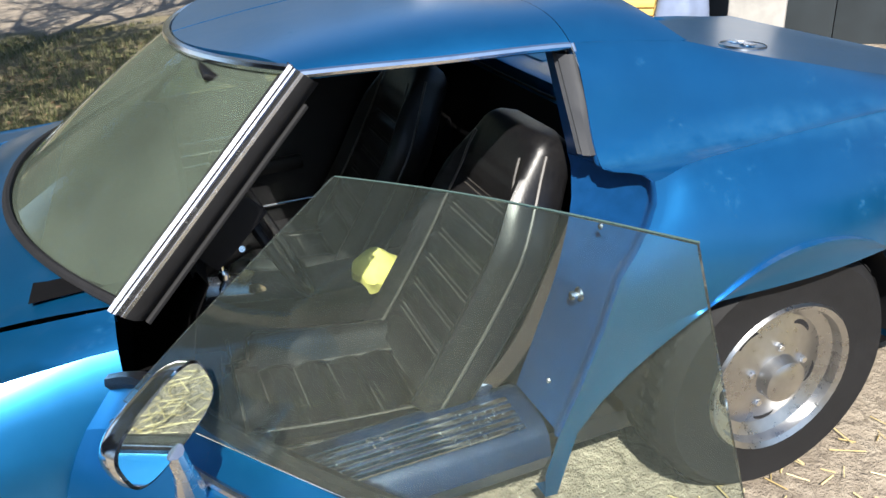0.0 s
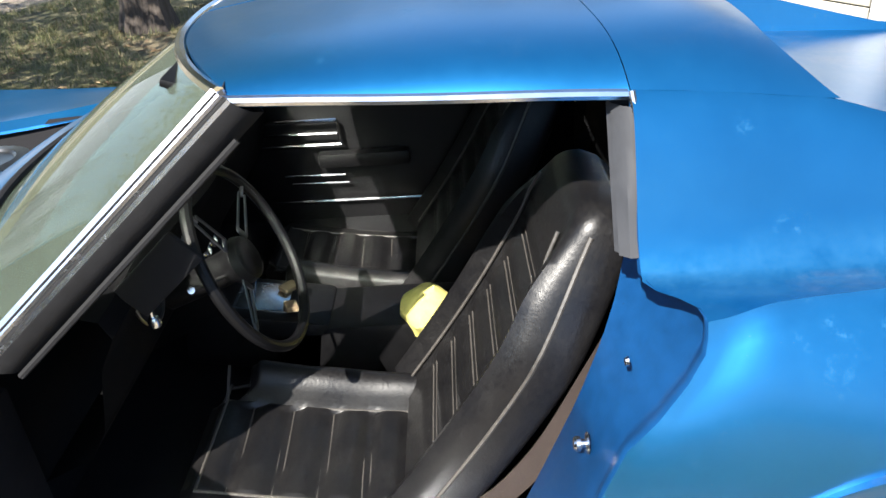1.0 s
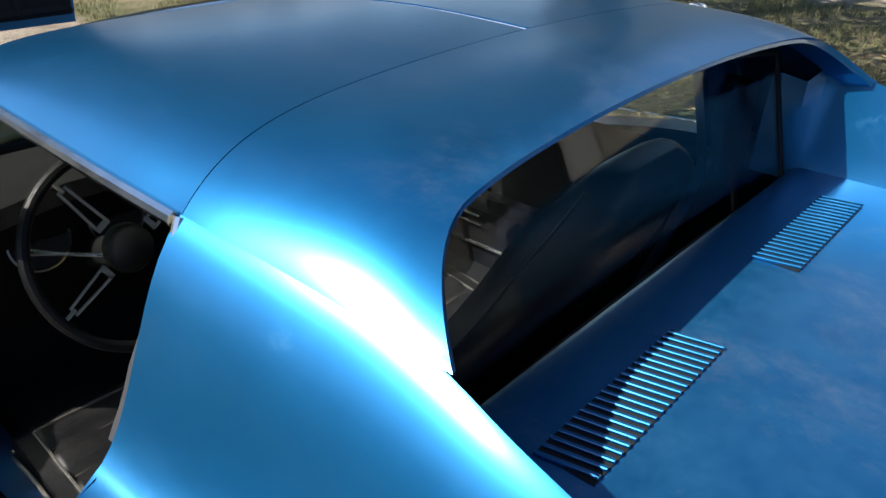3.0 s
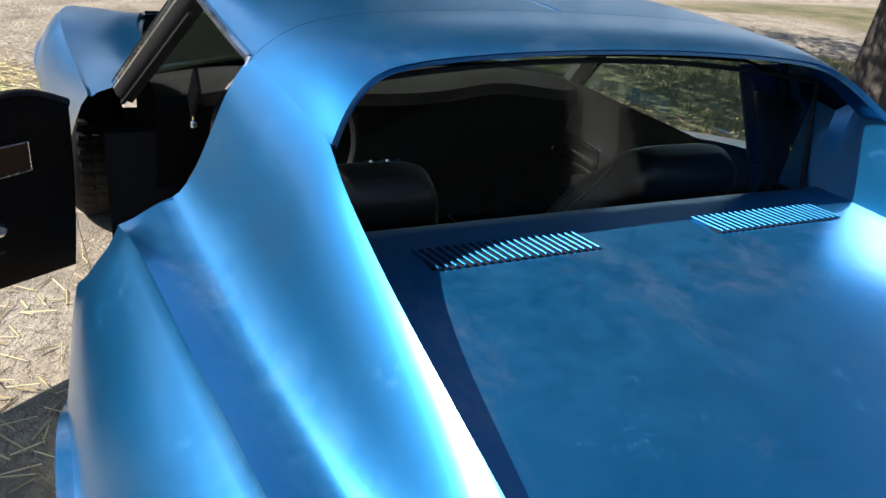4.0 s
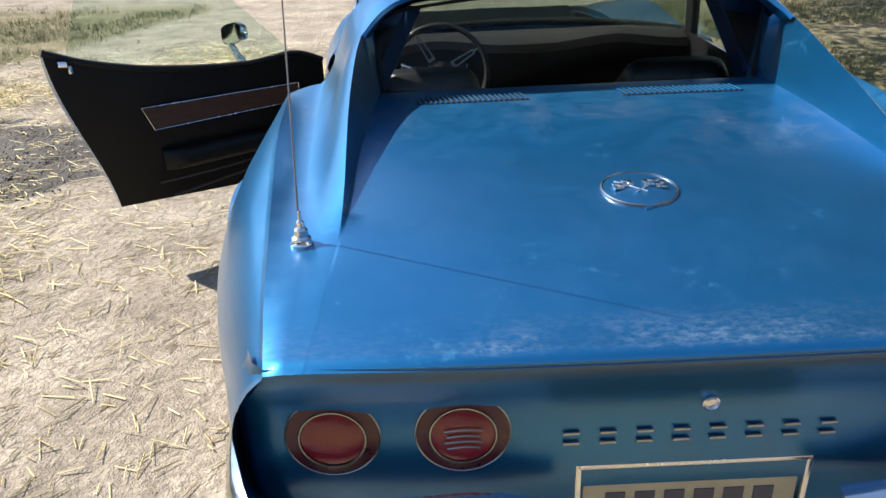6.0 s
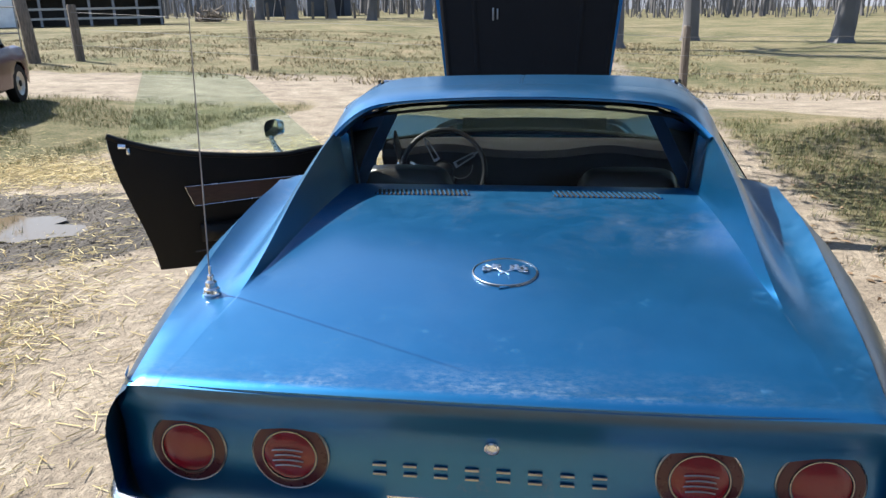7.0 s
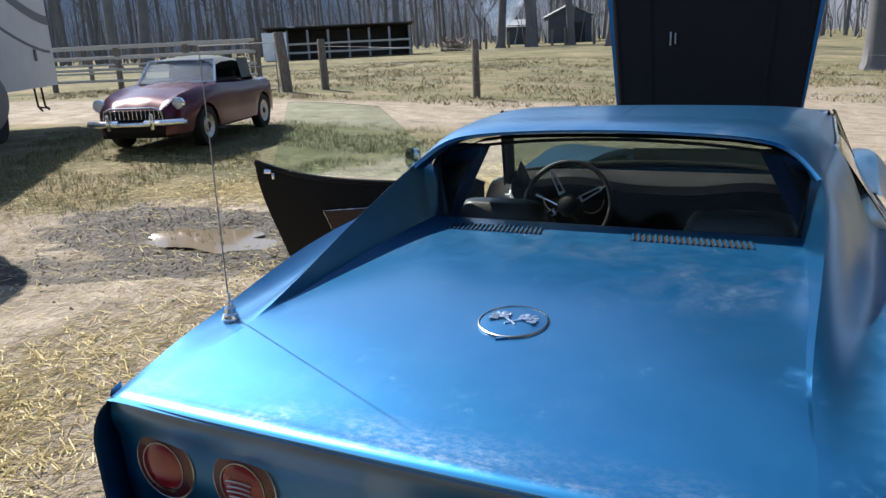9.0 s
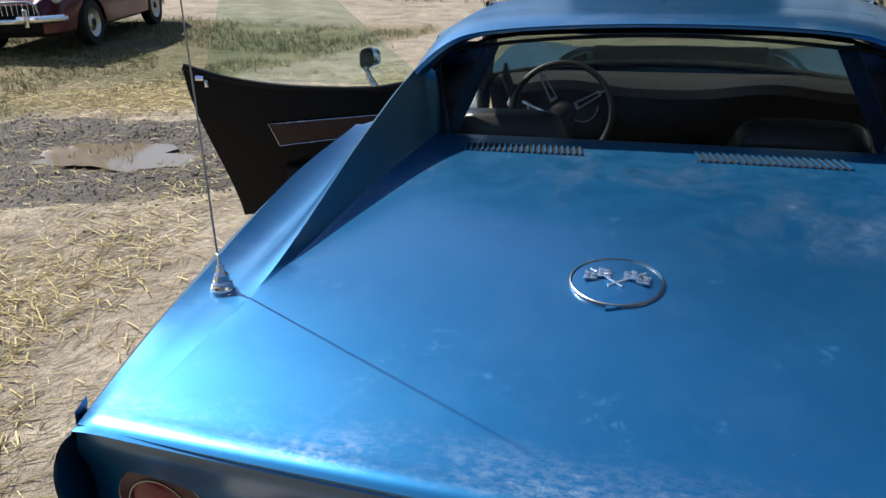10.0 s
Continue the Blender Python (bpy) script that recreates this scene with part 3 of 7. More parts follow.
bm = bmesh.new()
rows = []
for z in [0.838, 0.834, 0.826, 0.812, 0.79] + frange(0.76, 0.42, 9):
    k = smoothstep(0.838, 0.80, z)
    w = tail_x(z)
    line = [(w * f, tail_y(w * f, z), min(z, 0.838) - 0.006 * (1 - f * f) * (1 - k)) for f in frange(-1, 1, 33)]
    corner = [(-(w + 0.02), tail_y(w, z) + 0.02, z), (-(w + 0.035), tail_y(w, z) + 0.06, z)]
    rows.append(corner[::-1] + line + [(-p[0], p[1], p[2]) for p in corner])
sheet(bm, rows)
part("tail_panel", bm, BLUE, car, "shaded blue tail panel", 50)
for x in (-0.583, -0.377, 0.377, 0.583):
    y = tail_y(x, 0.68)
    m = at(x, y - 0.003, 0.68) @ pose(0, 0, 0, 90, 0, 0)
    inner = abs(x) < 0.5
    bm = bmesh.new()
    lathe(bm, [(0.0755, -0.004), (0.0765, 0.003), (0.0745, 0.0045), (0.073, 0.003)], m, 36)
    lamp = part("tail_lamp", bm, AIR_LID, car, "round tail lamp with thin bright rings")
    bm = bmesh.new()
    lathe(bm, [(0.073, 0.004), (0.06, 0.006), (0.055, 0.008)], m, 36)
    part("lens_edge", bm, LENS_SURROUND, lamp, "dark smoked red surround")
    bm = bmesh.new()
    lathe(bm, [(0.0535, 0.007), (0.0535, 0.0095), (0.0515, 0.0095), (0.0515, 0.007)], m, 36)
    part("lens_ring", bm, AIR_LID, lamp)
    bm = bmesh.new()
    lathe(bm, [(0.050, 0.008), (0.04, 0.013), (0.02, 0.016), (0.0, 0.017)], m, 32)
    part("lens", bm, LENS, lamp, "red ribbed lens")
    if inner:
        bm = bmesh.new()
        for k in range(4):
            a = 0.030 - 0.004 * (k % 2)
            tube(bm, [m @ Vector((a * u, 0.016 - 0.011 * k + 0.004 * (1 - u * u), 0.018 + 0.002 * (1 - u * u))) for u in frange(-1, 1, 7)], 0.0014, 5)
        part("reversing_rib", bm, AIR_LID, lamp, "pale reversing lens ribs")

# raised bright maker's lettering as plain shapes, lock
for k in range(8):
    x = -0.205 + k * 0.0585
    bm = bmesh.new()
    block(bm, (0.026, 0.004, 0.005), at(x, tail_y(x, 0.66) - 0.004, 0.668), 0.001)
    block(bm, (0.026, 0.004, 0.005), at(x, tail_y(x, 0.64) - 0.004, 0.648), 0.001)
    part("badge_mark", bm, AIR_LID, car, "small dulled chrome badge mark")
bm = bmesh.new()
m = at(0.008, tail_y(0, 0.74) + 0.004, 0.722) @ pose(0, 0, 0, 97, 0, 0)
lathe(bm, [(0.014, 0), (0.014, 0.008), (0.011, 0.010), (0.009, 0.006), (0.003, 0.007), (0.0, 0.007)], m, 24)
part("lock", bm, BRUSHED, car, "small round bright lock")

# number plate in its bright frame
PLATE = plain("yellowed_plate_paint", (0.42, 0.36, 0.24), 0.45, 0, 0.2, 30, 0.05)
PLATE_MARK = plain("dark_plate_marks", (0.06, 0.06, 0.08), 0.5, 0, 0.2, 30, 0.0)
bm = bmesh.new()
block(bm, (0.36, 0.006, 0.17), at(0.0, 0.128, 0.505), 0.002)
plate = part("number_plate", bm, PLATE, car, "yellowed number plate in a bright frame")
for w, h, x, z in ((0.385, 0.010, 0, 0.592), (0.385, 0.010, 0, 0.418), (0.010, 0.184, -0.19, 0.505), (0.010, 0.184, 0.19, 0.505)):
    bm = bmesh.new()
    block(bm, (w, 0.014, h), at(x, 0.124, z), 0.003)
    part("plate_frame", bm, BRUSHED, plate)
for k in range(6):
    bm = bmesh.new()
    block(bm, (0.034, 0.003, 0.07), at(-0.125 + 0.05 * k, 0.1245, 0.495), 0.001)
    part("plate_mark", bm, PLATE_MARK, plate)
bm = bmesh.new()
block(bm, (0.2, 0.003, 0.012), at(0, 0.1245, 0.565), 0.001)
part("plate_mark", bm, PLATE_MARK, plate)

# chrome quarter bumpers
for s in (-1, 1):
    bm = bmesh.new()
    rows = []
    path = [(0.22, 0.06), (0.4, 0.045), (0.58, 0.04), (0.68, 0.05), (0.735, 0.09), (0.765, 0.17), (0.79, 0.32), (0.80, 0.45)]
    crv = spline(*[(i / 7, *p) for i, p in enumerate(path)])
    for v in frange(0, 1, 26):
        x, y = crv(v)
        x2, y2 = crv(min(v + 0.02, 1))
        x1, y1 = crv(max(v - 0.02, 0))
        d = Vector((x2 - x1, y2 - y1, 0)).normalized()
        nrm = Vector((d.y, -d.x, 0))
        taper = 0.4 + 0.6 * smoothstep(0, 0.12, v) * smoothstep(1.0, 0.8, v)
        prof = [(-0.02, 0.055), (0.004, 0.052), (0.016, 0.034), (0.022, 0.0), (0.016, -0.034), (0.004, -0.052), (-0.02, -0.055)]
        rows.append([Vector((s * (x + nrm.x * a), y + nrm.y * a, 0.545 + b * taper)) for a, b in prof])
    sheet(bm, rows, flip=s > 0)
    part("bumper", bm, CHROME, car, "curved chrome quarter bumper", 60)

# fuel filler lid with crossed emblem
bm = bmesh.new()
slope = math.degrees(math.atan2(deck_mid(0.65) - deck_mid(0.5), 0.15))
lid = at(0.004, 0.576, deck_mid(0.576) + 0.001) @ pose(0, 0, 0, slope, 0, 0)
lathe(bm, [(0.0, 0.005), (0.045, 0.0045), (0.072, 0.002), (0.075, -0.004)], lid, 40)
cap_lid = part("filler_lid", bm, BLUE, car, "round blue fuel lid with bright rim")
bm = bmesh.new()
lathe(bm, [(0.0735, 0.001), (0.0745, 0.0045), (0.0765, 0.0035), (0.0775, -0.004)], lid, 40)
part("lid_rim", bm, AIR_LID, cap_lid, "thin bright rim")
bm = bmesh.new()
lathe(bm, [(0.0, 0.004), (0.012, 0.003), (0.015, -0.003)], lid @ at(0, -0.077, -0.001), 3, 1.2, 0.9)
part("lid_tab", bm, BLUE, cap_lid)
for sgn in (1, -1):
    bm = bmesh.new()
    m = lid @ at(0, 0.0, 0.006)
    tube(bm, [m @ Vector((-sgn * 0.012, -0.022, 0)), m @ Vector((sgn * 0.045, 0.026, 0.001))], 0.0022, 6)
    for i in range(4):
        for j in range(3):
            block(bm, (0.0105, 0.0085, 0.004), m @ at(sgn * (0.016 + 0.0105 * i), 0.004 + 0.009 * j - 0.0035 * i + 0.003 * math.sin(i * 1.9), 0.0008 + 0.0016 * ((i + j) % 2)) @ pose(0, 0, 0, 6 * math.sin(i * 2), 0, -sgn * 14), 0.0008)
    part("flag_emblem", bm, CHROME, cap_lid, "bright crossed flag emblem")

# air vents in the deck
for s in (-1, 1):
    bm = bmesh.new()
    x0, x1 = (0.147, 0.445) if s < 0 else (0.120, 0.440)
    zz = lambda x, y: deck_mid(y) + (deck_edge(y)[1] - deck_mid(y)) * (x / abs(deck_edge(y)[0])) ** 2.2
    sheet(bm, [[(s * x, y, zz(x, y) + 0.0012) for x in frange(x0, x1, 12)] for y in (1.199, 1.267)], flip=s > 0)
    grille = part("deck_vent", bm, DARK, car, "slatted black air vent")
    for k in range(21):
        x = x0 + 0.004 + (x1 - x0 - 0.008) * k / 20
        bm = bmesh.new()
        block(bm, (0.0058, 0.070, 0.005), at(s * x, 1.233, zz(x, 1.233) + 0.003) @ pose(0, 0, 0, 0, 0, 12), 0.001, 1)
        part("slat", bm, BLUE, grille)

# antenna
bm = bmesh.new()
base = Vector((-0.655, 0.435, 0.872))
lathe(bm, [(0.026, -0.012), (0.026, 0.002), (0.023, 0.006), (0.022, 0.016), (0.017, 0.020), (0.016, 0.034), (0.010, 0.040), (0.0085, 0.052), (0.0045, 0.056), (0.004, 0.078), (0, 0.08)], Matrix.Translation(base) @ pose(0, 0, 0, 0, 2, 0) @ Matrix.Diagonal((0.82, 0.82, 0.85, 1)), 24)
antenna = part("antenna", bm, CHROME, car, "chrome-based whip antenna")
bm = bmesh.new()
tube(bm, [base + Vector((0.036 * t, -0.03 * t, 0.06 + 0.57 * t)) for t in frange(0, 1, 9)], [0.0019 - 0.0008 * i / 8 for i in range(9)], 8)
part("mast", bm, plain("dull_steel_mast", (0.30, 0.28, 0.28), 0.45, 0.8, 0.2, 30, 0), antenna, "thin stainless mast")


# ---- wheels ----
WHITE_HAZE = plain("dull_alloy", (0.5, 0.5, 0.5), 0.3, 1.0, 0.15, 40, 0.05)
def car_wheel(x, y, side, parent, r=0.335, w=0.2):
    m = at(x, y, r) @ pose(0, 0, 0, 0, -90 * side, 0)
    bm = bmesh.new()
    lathe(bm, [(r - 0.13, -w / 2), (r - 0.03, -w / 2), (r - 0.004, -w / 2 + 0.025), (r, -w / 4), (r, w / 4), (r - 0.004, w / 2 - 0.025), (r - 0.03, w / 2), (r - 0.13, w / 2 - 0.004), (r - 0.14, w / 2 - 0.02)], m, 48)
    rows = []
    for e, up in ((-0.36, 0), (-0.33, 1), (-0.14, 1), (-0.12, 0), (-0.1, 1), (0.1, 1), (0.12, 0), (0.14, 1), (0.33, 1), (0.36, 0)):
        rows.append([m @ Vector(((r + (0.0045 if up and (k // 2) % 3 else -0.001)) * math.cos(math.tau * k / 240), (r + (0.0045 if up and (k // 2) % 3 else -0.001)) * math.sin(math.tau * k / 240), e * w)) for k in range(240)])
    sheet(bm, rows, close=True)
    tyre = part("wheel", bm, RUBBER, parent, "black tyre on slotted steel wheel", 40)
    bm = bmesh.new()
    lathe(bm, [(r - 0.128, w / 2 - 0.008), (r - 0.135, w / 2 + 0.004), (r - 0.148, w / 2 - 0.004), (r - 0.152, w / 2 - 0.03), (r - 0.18, w / 2 - 0.045), (0.10, w / 2 - 0.03), (0.06, w / 2 - 0.018), (0.055, w / 2 + 0.014), (0.04, w / 2 + 0.022), (0, w / 2 + 0.024)], m, 40)
    part("rim", bm, WHITE_HAZE, tyre, "dull bright rally rim", 30)
    for k in range(5):
        bm = bmesh.new()
        a = 72 * k
        lathe(bm, [(0.011, 0), (0.011, 0.012), (0.008, 0.018), (0, 0.019)], m @ pose(0, 0, 0, 0, 0, a) @ at(0.08, 0, w / 2 - 0.03), 6)
        part("wheel_nut", bm, CHROME, tyre)
    for k in range(5):
        bm = bmesh.new()
        a = 72 * k + 36
        lathe(bm, [(0.028, 0), (0.026, 0.004), (0, 0.003)], m @ pose(0, 0, 0, 0, 0, a) @ at(0.128, 0, w / 2 - 0.043), 16, 0.7, 1.2)
        part("rim_slot", bm, DARK, tyre)
    return tyre


car_wheel(-0.815, AXLE_Y, 1, car)
car_wheel(0.815, AXLE_Y, -1, car)
car_wheel(-0.79, AXLE_Y + 2.49, 1, car)
car_wheel(0.79, AXLE_Y + 2.49, -1, car)
for s in (-1, 1):
    bm = bmesh.new()
    rows = [[(s * x, AXLE_Y + ARCH * 0.995 * math.cos(a), AXLE_Z + ARCH * 0.995 * math.sin(a)) for a in frange(0, math.pi, 20)] for x in (0.6, 0.87)]
    sheet(bm, rows)
    sheet(bm, [[(s * 0.6, AXLE_Y + ARCH * k * math.cos(a), AXLE_Z + ARCH * k * math.sin(a)) for a in frange(0, math.pi, 20)] for k in (0, 1)])
    part("wheel_well", bm, DARK, car)
bm = bmesh.new()
block(bm, (1.5, 4.1, 0.06), at(0, 2.25, 0.21))
block(bm, (1.2, 0.9, 0.2), at(0, 0.6, 0.36))
part("underbody", bm, DARK, car)

# ---- front end: fenders, cowl, nose, engine bay ----
f_crest = spline((2.6, -0.835, 0.800), (2.9, -0.845, 0.785), (3.3, -0.865, 0.790), (3.62, -0.870, 0.805), (4.0, -0.83, 0.775), (4.4, -0.71, 0.69), (4.62, -0.52, 0.60))
f_bulge = spline((2.6, -0.905, 0.62), (3.0, -0.935, 0.64), (3.62, -0.975, 0.65), (4.1, -0.92, 0.62), (4.45, -0.79, 0.57), (4.66, -0.53, 0.53))
f_inner = spline((2.56, -0.748, 0.834), (2.75, -0.703, 0.814), (2.9, -0.666, 0.795), (3.3, -0.61, 0.757), (3.8, -0.58, 0.750), (4.2, -0.52, 0.72), (4.62, -0.4, 0.60))
FA_Y = AXLE_Y + 2.49


def fender_profile(y):
    a, c, b = f_inner(y), f_crest(y), f_bulge(y)
    d = abs(y - FA_Y)
    lo = AXLE_Z + math.sqrt(max(ARCH**2 - d * d, 0)) if d < ARCH else 0.22
    lo = max(lo, 0.22)
    out = [(a[0] + 0.02, a[1] - 0.035), (a[0] + 0.005, a[1] - 0.03), a, (a[0] * 0.7 + c[0] * 0.3, a[1] * 0.72 + c[1] * 0.28 - 0.004), (a[0] * 0.3 + c[0] * 0.7, a[1] * 0.25 + c[1] * 0.75), (a[0] * 0.1 + c[0] * 0.9, c[1] - 0.004), c]
    out += [(c[0] + (b[0] - c[0]) * s**0.7, c[1] + (b[1] - c[1]) * s) for s in (0.15, 0.4, 0.7, 1.0)]
    out += [(b[0] + 0.04 * s * s, b[1] + (lo - b[1]) * s) for s in (0.3, 0.6, 0.9, 1.0)]
    return out


for s in (-1, 1):
    bm = bmesh.new()
    block(bm, (0.20, 0.05, 0.44), at(s * 0.70, 2.68, 0.44), 0.008)
    part("hinge_pillar", bm, DARK, car, "black front door pillar")
rows = [[(x, y, z) for x, z in fender_profile(y)] for y in frange(2.56, 4.66, 48)]
for r, f in ((rows, True), (mirrored(rows), False)):
    bm = bmesh.new()
    sheet(bm, r, flip=f)
    part("front_fender", bm, BLUE, car, "blue front fender with raised crown", 40)
bm = bmesh.new()
rows = []
for v in frange(0, 1, 8):
    line = []
    for f in frange(-1, 1, 21):
        b = Vector(ws_bot(f))
        e = Vector((-0.665 * f, 2.92, 0.790 + 0.036 * (1 - f * f)))
        line.append(b.lerp(e, v) + Vector((0, 0, 0.012 * math.sin(math.pi * v))))
    rows.append(line)
rows.append([(p[0], p[1] + 0.004, p[2] - 0.03) for p in rows[-1]])
sheet(bm, rows)
part("cowl", bm, BLUE, car, "blue cowl panel", 40)
bm = bmesh.new()
rows = [[(0.52 * f, 4.2 + 0.4 * v + 0.06 * (1 - f * f) * v, 0.73 - 0.14 * v**1.6 - 0.02 * f * f) for f in frange(-1, 1, 13)] for v in frange(0, 1, 8)]
rows += [[(0.52 * f, 4.66 + 0.06 * (1 - f * f), 0.6 - 0.3 * v) for f in frange(-1, 1, 13)] for v in frange(0.05, 1, 5)]
sheet(bm, rows, flip=True)
part("nose", bm, BLUE, car, "", 40)
bm = bmesh.new()
sheet(bm, [[(-0.64, 2.94, 0.76), (-0.55, 4.25, 0.72)], [(-0.56, 2.94, 0.4), (-0.5, 4.25, 0.4)], [(0.56, 2.94, 0.4), (0.5, 4.25, 0.4)], [(0.64, 2.94, 0.76), (0.55, 4.25, 0.72)]])
sheet(bm, [[(-0.64, 2.94, 0.785), (0.64, 2.94, 0.785)], [(-0.64, 2.94, 0.3), (0.64, 2.94, 0.3)]])
sheet(bm, [[(-0.5, 4.25, 0.72), (0.5, 4.25, 0.72)], [(-0.5, 4.25, 0.3), (0.5, 4.25, 0.3)]])
part("engine_bay", bm, DARK, car)
# air cleaner on the engine
bm = bmesh.new()
lathe(bm, [(r * 0.66, h) for r, h in ((0.17, 0), (0.175, 0.01), (0.165, 0.016), (0.165, 0.05), (0.175, 0.056), (0.17, 0.066), (0.12, 0.070), (0.11, 0.064), (0.03, 0.062), (0.02, 0.08), (0.0, 0.082))], at(0.14, 3.04, 0.742), 36)
part("air_cleaner", bm, AIR_LID, car, "round bright air cleaner")
bm = bmesh.new()
block(bm, (0.5, 0.62, 0.25), at(0, 3.3, 0.56), 0.05)
part("engine", bm, DARK, car)
RED = plain("red_cap_plastic", (0.45, 0.02, 0.015), 0.4, 0, 0.2, 60, 0.05)
for x, y in ((-0.27, 3.03), (0.2, 3.0)):
    bm = bmesh.new()
    lathe(bm, [(0.012, 0), (0.013, 0.012), (0.009, 0.018), (0, 0.019)], at(x, y, 0.745), 14)
    part("red_cap", bm, RED, car)
bm = bmesh.new()
tube(bm, [(-0.3, 3.02, 0.75), (-0.22, 3.05, 0.80), (-0.1, 3.08, 0.815), (0.08, 3.02, 0.80), (0.2, 3.0, 0.76)], 0.012, 8)
part("hose", bm, RUBBER, car)
# raised hood, hinged at its front
hood_m = at(-0.055, 4.28, 0.78) @ pose(0, 0, 0, 84, 0, 0)
bm = bmesh.new()
rows = []
for v in frange(0, 1, 12):
    w = 0.545 + 0.165 * v
    rows.append([hood_m @ Vector((w * f, 1.36 * v, -0.03 * (1 - f * f) - (0.05 * smoothstep(0.5, 0.25, abs(f)) * smoothstep(0, 0.3, v)))) for f in frange(-1, 1, 21)])
sheet(bm, rows, thick=0.02)
hood = part("hood", bm, BLUE, car, "raised blue hood, dark underside towards the cabin", 40)
bm = bmesh.new()
rows = [[hood_m @ Vector(((0.51 + 0.14 * v) * f, 1.36 * v, 0.022)) for f in frange(-1, 1, 9)] for v in frange(0.03, 0.97, 7)]
sheet(bm, rows, thick=0.006)
liner = part("hood_liner", bm, DARK, hood, "matt dark hood underside")
for f in (-0.95, -0.6, 0.6, 0.95):
    bm = bmesh.new()
    tube(bm, [hood_m @ Vector(((0.54 + 0.14 * v) * f, 1.36 * v, 0.018)) for v in frange(0.03, 0.97, 6)], 0.022, 8)
    part("rib", bm, DARK, liner)
for v in (0.04, 0.96):
    bm = bmesh.new()
    tube(bm, [hood_m @ Vector(((0.53 + 0.14 * v) * f, 1.36 * v, 0.018)) for f in frange(-1, 1, 9)], 0.022, 8)
    part("rib", bm, DARK, liner)
bm = bmesh.new()
block(bm, (0.012, 0.085, 0.010), hood_m @ at(-0.235, 0.63, 0.034), 0.003)
block(bm, (0.010, 0.07, 0.010), hood_m @ at(-0.205, 0.63, 0.034), 0.003)
part("hood_latch", bm, AIR_LID, hood, "bright hood latch plate")

# ---- open driver's door: local x from the hinge outwards, y to the inner side ----
DOOR = at(-0.885, 2.569, 0) @ Matrix(((-0.8435, 0.5381, 0, 0), (-0.5381, -0.8435, 0, 0), (0.04, 0, 1, 0), (0, 0, 0, 1)))
door_top = spline((0.0, 0.775), (0.09, 0.81), (0.33, 0.795), (0.6, 0.805), (0.83, 0.833), (1.0, 0.875), (1.11, 0.917))
door_rear = lambda z: 0.945 + 0.155 * smoothstep(0.2, 0.92, z)


def door_point(u, v, side):
    """u along the door, v up it; side 1 the inner face, 0 the outer skin."""
    s0 = u * 1.11
    zt = door_top(s0)
    z = 0.265 + (zt - 0.265) * v
    s = u * door_rear(z)
    tuck = -0.05 * (1 - v) ** 2
    thick = 0.05 + 0.10 * math.sin(math.pi * min(v * 0.95 + 0.02, 1)) ** 0.7
    if not side:
        z -= 0.055 * v * v * (1 - 0.6 * u)
    return DOOR @ Vector((s, tuck - (0 if side else thick), z))


bm = bmesh.new()
us, vs = frange(0, 1, 25), frange(0, 1, 15)
sheet(bm, [[door_point(u, v, 1) for u in us] for v in vs], flip=True)
door = part("driver_door", bm, BLACK, car, "open driver's door with black vinyl inner panel", 40)
bm = bmesh.new()
sheet(bm, [[door_point(u, v, 0) for u in us] for v in vs])
for u in (0, 1):
    sheet(bm, [[door_point(u, v, 1), door_point(u, v, 0)] for v in vs], flip=u == 0)
sheet(bm, [[door_point(u, 0, 1), door_point(u, 0, 0)] for u in us])
sheet(bm, [[door_point(u, 1, 1), door_point(u, 1, 0)] for u in us], flip=True)
part("door_skin", bm, BLUE, door, "blue outer door skin", 40)
bm = bmesh.new()
tube(bm, [door_point(u, 1, 0) + Vector((0, 0, 0.006)) + (DOOR.to_3x3() @ Vector((0, 0.008, 0))) for u in frange(0.08, 0.98, 16)], 0.007, 8)
part("belt_trim", bm, BRUSHED, door, "bright window belt trim")
bm = bmesh.new()
tube(bm, [door_point(u, 1, 1) + Vector((0, 0, 0.0)) + (DOOR.to_3x3() @ Vector((0, -0.006, 0))) for u in frange(0.0, 1.0, 24)], 0.014, 8)
part("door_cap", bm, BLACK, door, "rounded black door top")
# raised window
bm = bmesh.new()
rows = []
for v in frange(0, 1, 8):
    a, b = Vector((0.09 + 0.41 * v, 0.79 + 0.382 * v)), Vector((1.03 - 0.115 * v, 0.86 + 0.336 * v))
    line = []
    for u in frange(0, 1, 14):
        p = a.lerp(b, u)
        line.append(DOOR @ Vector((p.x, -0.035 + (0.108 - 0.05 * u) * v**1.25, p.y + 0.006 * math.sin(math.pi * u) * v)))
    rows.append(line)
sheet(bm, rows, thick=0.004)
part("door_glass", bm, TINT, door, "raised greenish door window").visible_shadow = False
bm = bmesh.new()
tube(bm, [rows[-1][i] + Vector((0, 0, 0.001)) for i in range(14)], 0.0009, 6)
part("glass_edge", bm, plain("ground_glass_edge", (0.06, 0.10, 0.09), 0.3, 0, 0.1, 60, 0), door)


def on_door(s, n, z, rz=0.0):
    return DOOR @ at(s, n, z) @ pose(0, 0, 0, 0, rz, 0)


